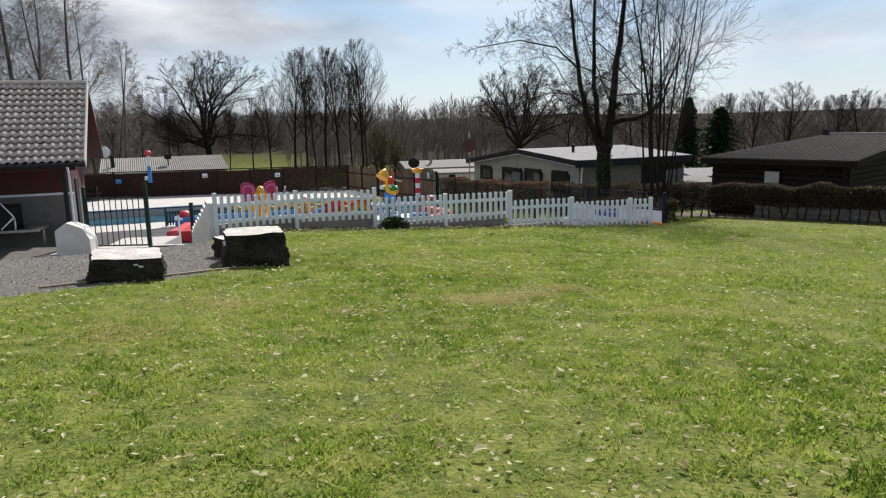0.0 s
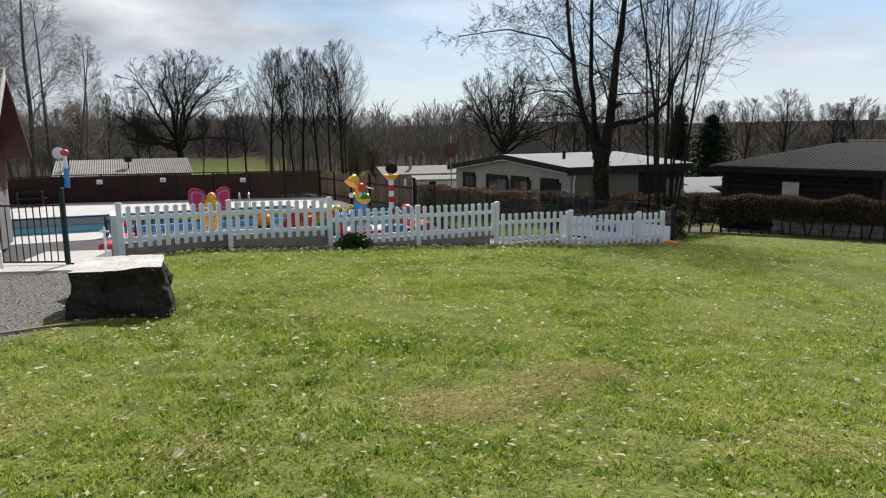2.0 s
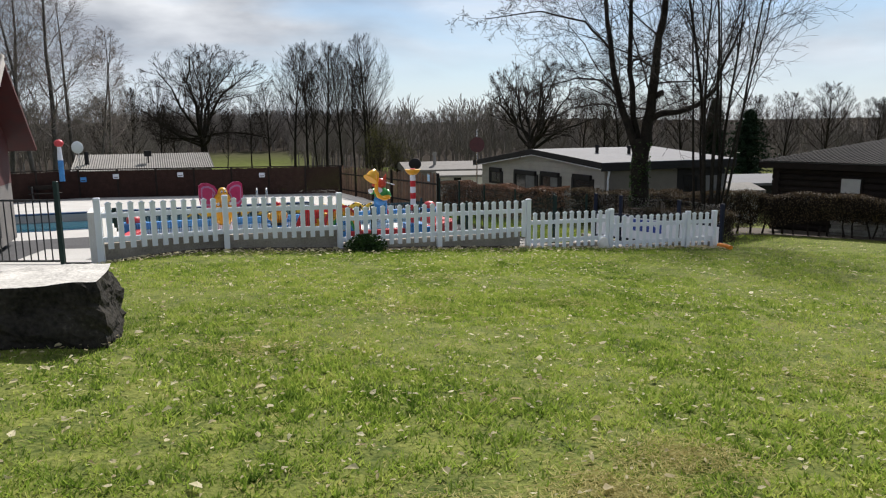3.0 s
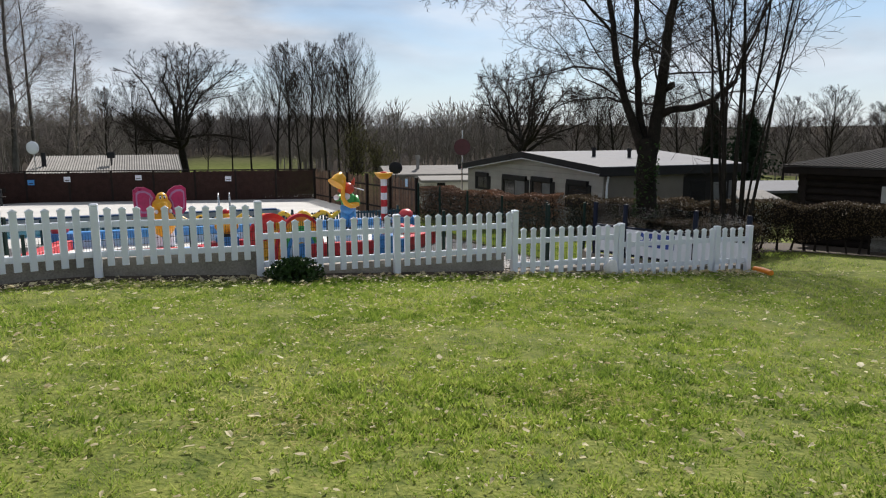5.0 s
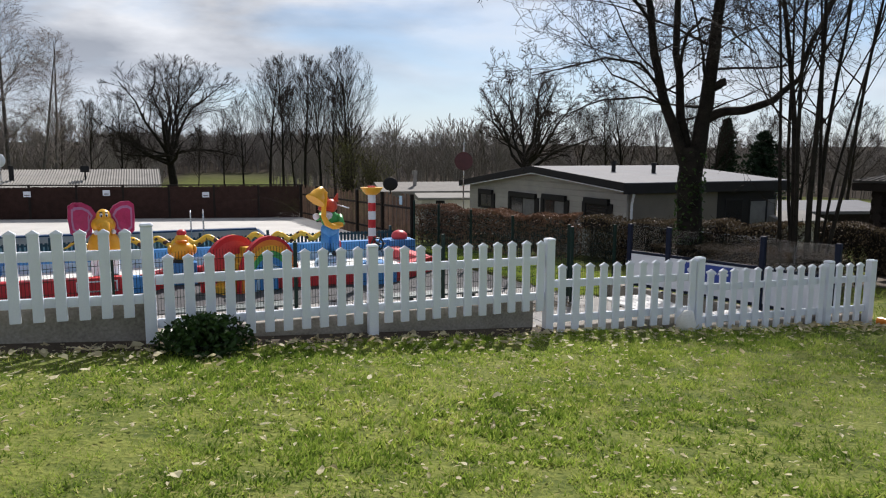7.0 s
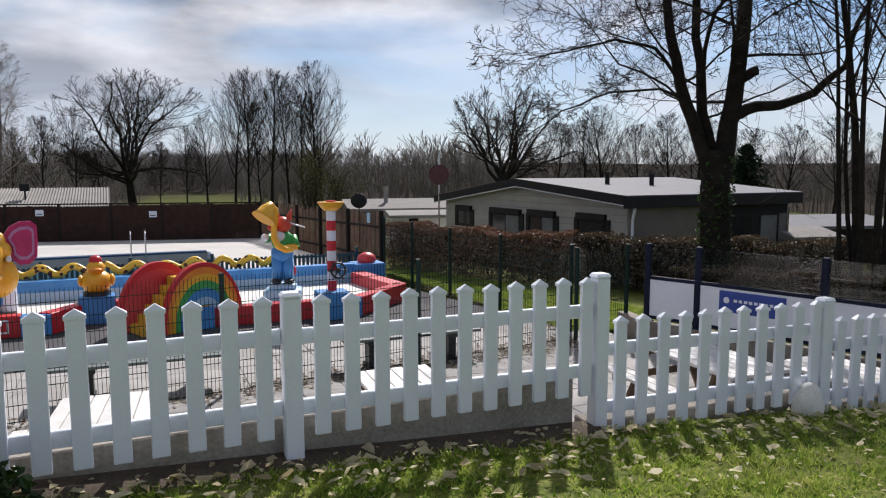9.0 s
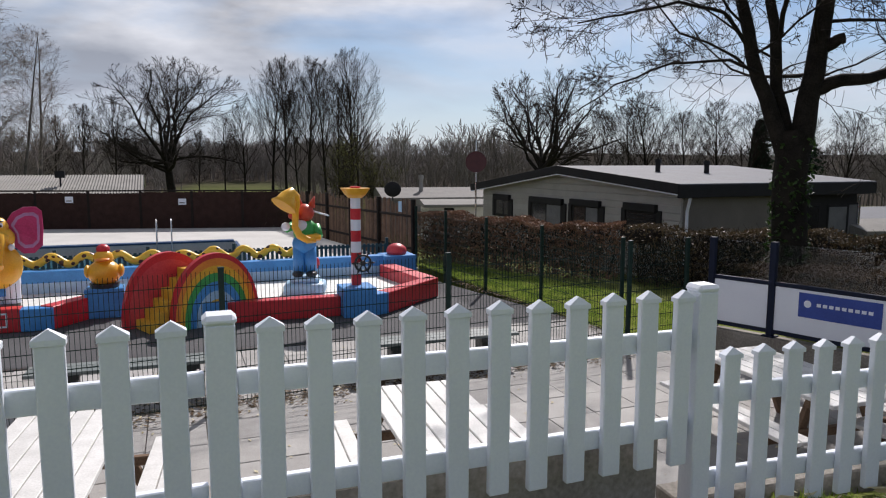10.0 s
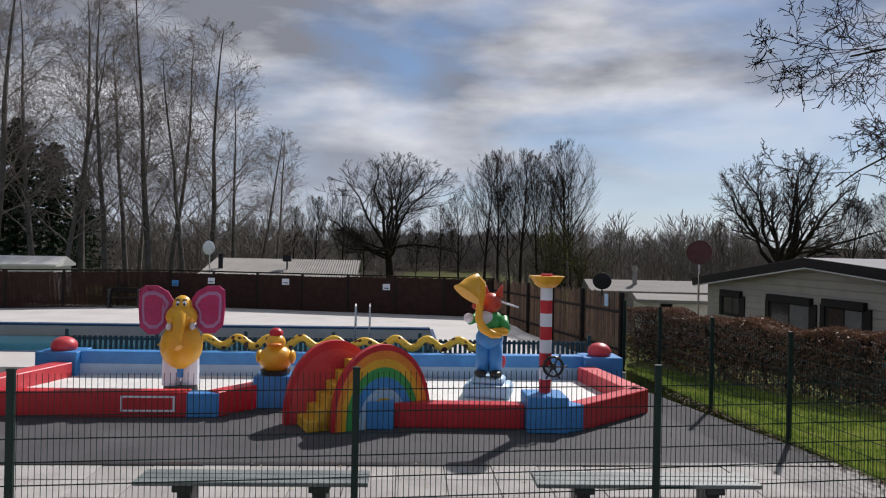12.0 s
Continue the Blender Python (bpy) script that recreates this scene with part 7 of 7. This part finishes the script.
def hedge_soil():
    """Bare earth under and behind the hedge at the lawn's edge."""
    V, F = [], []
    line = [(8.75, 24.75), (11.2, 23.3), (14.6, 21.1), (19.5, 17.6)]
    n = 44
    for i in range(n + 1):
        k = i / n * 3
        j = min(2, int(k))
        (x0, y0), (x1, y1) = line[j], line[j + 1]
        x, y = x0 + (x1 - x0) * (k - j), y0 + (y1 - y0) * (k - j)
        for off in (-0.42 + 0.12 * noise.noise((i * 0.7, 1, 0)), 0.3, 1.2, 2.4):
            px, py = x + 0.56 * off, y + 0.83 * off
            V.append((px, py, near_z(px, py) + (0.012 if off < 0 else 0.035)))
    for i in range(n):
        for j in range(3):
            a = i * 4 + j
            F.append((a, a + 4, a + 5, a + 1))
    tagged(new("soil_bed", mesh_of("soil_bed", V, F, SOIL, smooth=True)), "dark bare earth under the lawn hedge", "soil", kind="structure")


hedge_soil()


def low_wall():
    """Courses of pale rough stone behind the bare stems of the lawn's hedge."""
    rng = random.Random(91)
    p, q = Vector((11.9, 24.0, -0.9)), Vector((18.6, 19.5, -0.85))
    d = q - p
    e = thing("wall_garden", Matrix.Translation(p) @ Matrix.Rotation(math.atan2(d.y, d.x), 4, "Z"), "low pale dry stone wall behind a bare hedge", "wall", kind="structure")
    pale = surface("pale_rough_stone", (0.20, 0.19, 0.175), (0.42, 0.405, 0.38), 4, 0.9, 0.5, 40, rand=0.2)
    for row in range(5):
        x = rng.uniform(-0.3, 0)
        while x < d.length:
            w = rng.uniform(0.32, 0.6)
            part("stone", boxed(x, rng.uniform(-0.03, 0.02), row * 0.115, x + w - 0.018, 0.25, row * 0.115 + 0.104, 0.014), pale, e)
            x += w


low_wall()


def bush():
    rng = random.Random(12)
    V, F, T, G = [], [], [], []
    for i in range(60):
        a = rng.uniform(0, 6.28)
        q = Vector((0.34 * math.cos(a) * rng.random() ** 0.5, 0.2 * math.sin(a) * rng.random() ** 0.5, rng.uniform(0.12, 0.36)))
        tube(T, G, [Vector((q.x * 0.3, q.y * 0.3, -0.03)), q * 0.6, q], [0.006, 0.004, 0.002], 4)
    for i in range(1500):
        a, r = rng.uniform(0, 6.28), rng.random() ** 0.4
        z = rng.random()
        k = math.sqrt(max(0.05, 1 - z * z))
        leaf(V, F, rng, Vector((0.42 * r * k * math.cos(a) * (1 + 0.2 * math.sin(3 * a)), 0.26 * r * k * math.sin(a), 0.02 + 0.38 * z * (0.6 + 0.4 * r))), rng.uniform(0.022, 0.045))
    e = thing("bush", Matrix.Translation((-0.95, 15.57, near_z(-0.95, 15.57))) @ Matrix.Rotation(radians(22), 4, "Z") @ Matrix.Diagonal((0.92, 0.9, 0.82, 1)), "low dark green bush at the foot of the fence", "bush")
    child("stem_clump", mesh_of("stem_clump", T, G, TWIG), e)
    child("foliage", mesh_of("foliage", V, F, IVY_LEAF), e)


bush()

# ---------------------------------------------------------------- grass and fallen leaves


def soft_noise(x, y, cell, seed):
    """Smooth value noise from 0 to 1 over the plan."""
    table = np.random.RandomState(seed).rand(256, 256)
    gx, gy = x / cell + 90.0, y / cell + 90.0
    ix, iy = np.floor(gx).astype(int), np.floor(gy).astype(int)
    fx, fy = gx - ix, gy - iy
    fx, fy = fx * fx * (3 - 2 * fx), fy * fy * (3 - 2 * fy)
    p = lambda i, j: table[(ix + i) % 256, (iy + j) % 256]
    return (p(0, 0) * (1 - fx) + p(1, 0) * fx) * (1 - fy) + (p(0, 1) * (1 - fx) + p(1, 1) * fx) * fy


def plinth_strip():
    """Narrow dark strip along the foot of the plinth."""
    V, F = [], []
    run = FRONT[:5]
    n = 60
    for i in range(n + 1):
        k = i / n * (len(run) - 1)
        j = min(len(run) - 2, int(k))
        (x0, y0), (x1, y1) = run[j], run[j + 1]
        x, y = x0 + (x1 - x0) * (k - j), y0 + (y1 - y0) * (k - j)
        for off, lift in ((0.06, 0.045), (-0.06, 0.035), (-0.17 + 0.05 * noise.noise((i * 0.6, 7, 0)), -0.01)):
            px, py = x - 0.38 * off, y + 0.92 * off
            V.append((px, py, near_z(px, py) + lift))
    for i in range(n):
        for j in range(2):
            a = i * 3 + j
            F.append((a, a + 1, a + 4, a + 3))
    tagged(new("plinth_foot_strip", mesh_of("plinth_foot_strip", V, F, SOIL, smooth=True)), "narrow dark strip along the fence plinth", "soil", kind="structure")


plinth_strip()


def grass():
    rs = np.random.RandomState(4)
    n = 900000
    x = np.where(rs.rand(n) < 0.6, rs.normal(0.9, 2.6, n), rs.uniform(-9, 14, n))
    y = np.where(rs.rand(n) < 0.75, rs.uniform(0.6, 18.5, n), rs.uniform(0.6, 24.5, n))
    ok = np.ones(n, bool)
    px, py = np.array([p[0] for p in FRONT]), np.array([p[1] for p in FRONT])
    ok &= ~((x > -4.75) & (x < 6.3) & (y > np.interp(x, px, py) - np.where(x < 2.1, 0.10, -0.02)))
    ok &= ~((x >= 6.24) & (y > 24.7 - np.maximum(0, x - 9) * 0.65)) & ~((x > 6.2) & (x < 8.2) & (y > 18.8 + (x - 6.24) * 1.4))
    bound = np.interp(x, [-30, -9, -4.31, -3.39, -2.75], [-4, 0.4, 5.54, 6.52, 7.3])
    ok &= ~((x < -2.75) & (y > bound + rs.normal(0, 0.12, n)) & (y < 7.5))
    ok &= ~((x < -4.75) & (y > 13.4))
    ok &= ~((x < -3.1 - (y - 9.5) * 0.43 + rs.normal(0, 0.1, n)) & (y >= 7.3))
    tuft = 0.6 * soft_noise(x, y, 0.11, 3) + 0.4 * soft_noise(x, y, 0.045, 5)
    thin = soft_noise(x, y, 0.75, 8) * 0.6 + soft_noise(x, y, 0.22, 9) * 0.4
    ok &= rs.rand(n) < np.clip((tuft - 0.26) * 2.6, 0.06, 1) * np.clip((0.86 - thin) * 3.2, 0.25, 1)
    for cx, cy, r in ((1.15, 5.95, 0.55), (0.85, 5.7, 0.35), (-1.6, 4.6, 0.35), (1.7, 6.2, 0.3), (0.3, 12.6, 0.5)):
        dd = np.hypot(x - cx, y - cy) / r
        ok &= ~((dd < 1) & (rs.rand(n) < 0.45 * (1 - dd * 0.5)))
    x, y = x[ok], y[ok]
    n = len(x)
    z = 1.3577 - 0.0376 * x - 0.0750 * y
    s = np.clip((y - 7.5) / 11.5, 0, 1) * np.clip((-3.4 - x) / 3.6, 0, 1)
    s = s * s * (3 - 2 * s)
    z = z * (1 - s) + (GATE_Z - 0.02) * s
    tuft = 0.6 * soft_noise(x, y, 0.11, 3) + 0.4 * soft_noise(x, y, 0.045, 5)
    lush = soft_noise(x, y, 0.9, 6)
    h = rs.uniform(0.006, 0.020, n) + 0.062 * np.clip(tuft - 0.3, 0, 1) ** 1.5 * (0.55 + 0.9 * lush) * rs.uniform(0.5, 1.1, n)
    for cx, cy, r in ((2.85, 3.3, 0.5), (-2.5, 2.6, 0.4), (0.95, 6.9, 0.35), (-0.6, 6.9, 0.3)):
        h *= 1 + 0.9 * np.exp(-((x - cx) ** 2 + (y - cy) ** 2) / r ** 2)
    # the mown strip beside the mesh fence
    m = 70000
    sy = rs.uniform(25.8, 33.4, m)
    sx = np.interp(sy, [25.75, 27.82, 29.76, 31.75, 33.45], [3.74, 2.66, 1.66, 0.72, -0.12]) + 0.02 + rs.rand(m) * np.interp(sy, [25.8, 30.0, 33.4], [3.3, 2.6, 1.0])
    x, y, z = np.concatenate([x, sx]), np.concatenate([y, sy]), np.concatenate([z, np.full(m, TERRACE_Z + 0.02)])
    h = np.concatenate([h, rs.uniform(0.03, 0.07, m)])
    n = len(x)
    a = rs.uniform(0, 2 * np.pi, n)
    w = rs.uniform(0.0045, 0.0095, n)
    lx, ly = rs.normal(0, 1.3, n) * h, rs.normal(0, 1.3, n) * h
    V = np.empty((n, 3, 3), np.float32)
    V[:, 0] = np.stack([x - w * np.cos(a), y - w * np.sin(a), z - 0.012], 1)
    V[:, 1] = np.stack([x + w * np.cos(a), y + w * np.sin(a), z - 0.012], 1)
    V[:, 2] = np.stack([x + lx, y + ly, z + h + 0.01], 1)
    me = np_mesh("grass", V.reshape(-1, 3), np.arange(n * 3).reshape(-1, 3), GRASS_BLADE)
    tagged(new("grass", me), "short uneven spring grass on the lawn", "grass", kind="stuff")


grass()


def dead_grass():
    rs = np.random.RandomState(17)
    X, Y = [], []
    for cx, cy, rx, ry, k in ((0.75, 5.75, 0.38, 0.30, 4200), (1.35, 6.15, 0.30, 0.28, 2200), (1.75, 6.6, 0.35, 0.25, 1800), (-1.9, 5.3, 0.45, 0.35, 1500), (-2.3, 3.9, 0.5, 0.4, 1700),
                              (-0.6, 5.0, 0.35, 0.3, 700), (2.7, 5.2, 0.4, 0.3, 800), (0.2, 10.3, 0.5, 0.4, 900), (0.3, 12.6, 0.6, 0.35, 600), (3.4, 8.2, 0.6, 0.4, 900), (-0.9, 8.4, 0.5, 0.3, 700), (1.9, 10.9, 0.5, 0.3, 700)):
        X.append(rs.normal(cx, rx * 0.55, k)), Y.append(rs.normal(cy, ry * 0.55, k))
    k = 16000
    X.append(rs.normal(0.9, 3.2, k)), Y.append(rs.uniform(0.8, 16.0, k))
    x, y = np.concatenate(X), np.concatenate(Y)
    px, py = np.array([p[0] for p in FRONT]), np.array([p[1] for p in FRONT])
    ok = ~((x > -4.75) & (x < 6.3) & (y > np.interp(x, px, py) - 0.05)) & (x > -2.7)
    x, y = x[ok], y[ok]
    n = len(x)
    z = 1.3577 - 0.0376 * x - 0.0750 * y + rs.uniform(0.004, 0.030, n)
    a = rs.uniform(0, 2 * np.pi, n)
    w, L = rs.uniform(0.0016, 0.0036, n), rs.uniform(0.02, 0.065, n)
    V = np.empty((n, 3, 3), np.float32)
    V[:, 0] = np.stack([x - w * np.cos(a), y - w * np.sin(a), z], 1)
    V[:, 1] = np.stack([x + w * np.cos(a), y + w * np.sin(a), z + 0.003], 1)
    V[:, 2] = np.stack([x + L * np.sin(a), y - L * np.cos(a), z + rs.uniform(-0.006, 0.014, n)], 1)
    me = np_mesh("dead_grass", V.reshape(-1, 3), np.arange(n * 3).reshape(-1, 3), STRAW)
    tagged(new("dead_grass", me), "straw-coloured dead grass in worn lawn patches", "grass", kind="stuff")


dead_grass()


def fallen_leaves():
    rng = random.Random(21)
    V, F = [], []
    spots = []
    for i in range(7000):
        spots.append((rng.uniform(-8, 13), rng.uniform(0.8, 21), rng.choice((0.45, 0.6, 0.75, 1.05))))
    for i in range(6500):
        spots.append((rng.gauss(0.9, 3.2), rng.uniform(0.8, 17), 0.6))
    for i in range(1250):
        t = rng.random()
        k = t * (len(FRONT) - 1)
        j = min(int(k), len(FRONT) - 2)
        (x0, y0), (x1, y1) = FRONT[j], FRONT[j + 1]
        f = k - j
        spots.append((x0 + (x1 - x0) * f + rng.gauss(0, 0.2), y0 + (y1 - y0) * f - abs(rng.gauss(0.10, 0.34)), rng.choice((0.7, 1.0, 1.5))))
    for x, y, s in spots:
        if inside(x, y, YARD_POLY) or inside(x, y, GRAVEL_POLY):
            continue
        c = Vector((x, y, near_z(x, y) + rng.uniform(0.022, 0.045)))
        L = rng.uniform(0.014, 0.040) * s
        a = rng.uniform(0, 6.283)
        u, v = Vector((math.cos(a), math.sin(a), rng.uniform(-0.3, 0.3))), Vector((-math.sin(a), math.cos(a), rng.uniform(-0.3, 0.3)))
        up = Vector((0, 0, L))
        w, curl = rng.uniform(0.25, 0.62), rng.uniform(-0.2, 0.8)
        k = len(V)
        V.extend((c - u * L, c - u * L * 0.35 + up * 0.12, c + u * L * 0.4 + up * 0.05, c + u * L + up * rng.uniform(-0.2, 0.5)))
        for sd in (-1, 1):
            V.extend((c - u * L * rng.uniform(0.3, 0.6) + v * L * w * sd + up * curl * rng.uniform(0.4, 1.1), c + u * L * rng.uniform(0.2, 0.5) + v * L * w * sd * rng.uniform(0.6, 1.1) + up * curl * rng.uniform(0.4, 1.1)))
        for i in (4, 6):
            F.extend(((k, k + 1, k + i), (k + 1, k + 2, k + i + 1), (k + 1, k + i + 1, k + i), (k + 2, k + 3, k + i + 1)))
    for i in range(900):
        if rng.random() < 0.6:
            t = rng.random()
            x, y = -4.3 + 8.0 * t + rng.gauss(0, 0.1), 20.9 + 4.2 * t + rng.gauss(-0.1, 0.22)
        else:
            x, y = rng.uniform(-4, 6), rng.uniform(17, 25)
        if not inside(x, y, YARD_POLY) or inside(x, y, [(9, 24), (9, 30), (3.9, 30), (4.6, 25)]):
            continue
        c = Vector((x, y, TERRACE_Z + 0.012))
        L, a = rng.uniform(0.012, 0.035), rng.uniform(0, 6.283)
        u, v = Vector((math.cos(a), math.sin(a), 0.2)), Vector((-math.sin(a), math.cos(a), rng.uniform(-0.2, 0.4)))
        k = len(V)
        V.extend((c - u * L, c + v * L * 0.5, c + u * L, c - v * L * 0.5))
        F.append((k, k + 1, k + 2)), F.append((k, k + 2, k + 3))
    tagged(new("fallen_leaves", mesh_of("fallen_leaves", V, F, DRY_LEAF)), "dry pale leaves scattered over the grass", "leaves", kind="stuff")


fallen_leaves()


def leaf_litter():
    """Brown leaves and twigs blown against the foot of the mesh fence."""
    rng = random.Random(63)
    V, F = [], []
    for i in range(5200):
        t = rng.random() ** 0.62
        x, y = -4.3 + 8.0 * t, 20.9 + 4.2 * t
        off = rng.gauss(-0.02, 0.16 + 0.12 * t)
        x, y = x + off * -0.465, y + off * 0.885
        if rng.random() < 0.12:
            s = rng.random()
            x, y = 3.74 - 2.7 * s - abs(rng.gauss(0, 0.12)), 25.75 + 5.2 * s
        c = Vector((x, y, TERRACE_Z + rng.uniform(0.008, 0.03)))
        L, a = rng.uniform(0.014, 0.045), rng.uniform(0, 6.283)
        u, v = Vector((math.cos(a), math.sin(a), rng.uniform(-0.3, 0.3))), Vector((-math.sin(a), math.cos(a), rng.uniform(-0.3, 0.4)))
        w = rng.choice((0.1, 0.4, 0.6))
        k = len(V)
        V.extend((c - u * L, c + v * L * w, c + u * L, c - v * L * w))
        F.append((k, k + 1, k + 2)), F.append((k, k + 2, k + 3))
    tagged(new("leaf_litter", mesh_of("leaf_litter", V, F, LITTER)), "dark brown leaf litter at the mesh fence's foot", "leaves", kind="stuff")


leaf_litter()


def pebbles():
    rng = random.Random(31)
    V, F = [], []
    for i in range(14000):
        x, y = rng.uniform(-12, -2.6), rng.uniform(4.5, 19)
        if not inside(x, y, GRAVEL_POLY) or edge_gap(x, y, GRAVEL_POLY) < 0.05:
            continue
        c = Vector((x, y, near_z(x, y)))
        r = rng.uniform(0.008, 0.024)
        k = len(V)
        a = rng.uniform(0, 6.28)
        for j in range(4):
            w = a + j * 1.57
            V.append(c + Vector((math.cos(w) * r * rng.uniform(0.7, 1.3), math.sin(w) * r * rng.uniform(0.7, 1.3), 0)))
        V.append(c + Vector((0, 0, r * rng.uniform(0.5, 0.9))))
        F.extend(((k, k + 1, k + 4), (k + 1, k + 2, k + 4), (k + 2, k + 3, k + 4), (k + 3, k, k + 4)))
    me = mesh_of("gravel", V, F, surface("grey_pebble", (0.12, 0.115, 0.11), (0.36, 0.345, 0.32), 20, 0.9, 0.0, 60, rand=0.35, island=True))
    tagged(new("gravel", me), "loose grey gravel before the gate", "gravel", kind="stuff")


pebbles()

# ---------------------------------------------------------------- paving slabs, last


def paving():
    e = thing("floor_paving", pose(0, 0, 0), "pale square paving slabs on the sunken terrace", "floor", kind="structure")
    poly = [(-4.6, 14.0), (-3.2, 15.2), (-1.4, 15.9), (2.1, 17.35), (6.2, 18.8), (7.9, 21.4), (4.8, 25.0), (4.0, 26.3)] + uv_poly((5.2, 0.0), (-9.5, 0.0)) + [(-7.9, 20.2)]
    bm = boxed(-0.296, -0.296, -0.05, 0.296, 0.296, 0, 0.006)
    me = bpy.data.meshes.new("paving_slab")
    bm.to_mesh(me)
    bm.free()
    me.materials.append(SLAB)
    for i in range(-18, 12):
        for j in range(-16, 0):
            u, v = (i + 0.5) * 0.6, (j + 0.5) * 0.6
            p = at_yard(u, v)
            if inside(p.x, p.y, poly):
                child("paving_slab", me, e, yard_pose(u, v, TERRACE_Z + random.uniform(-0.004, 0.004)))


paving()
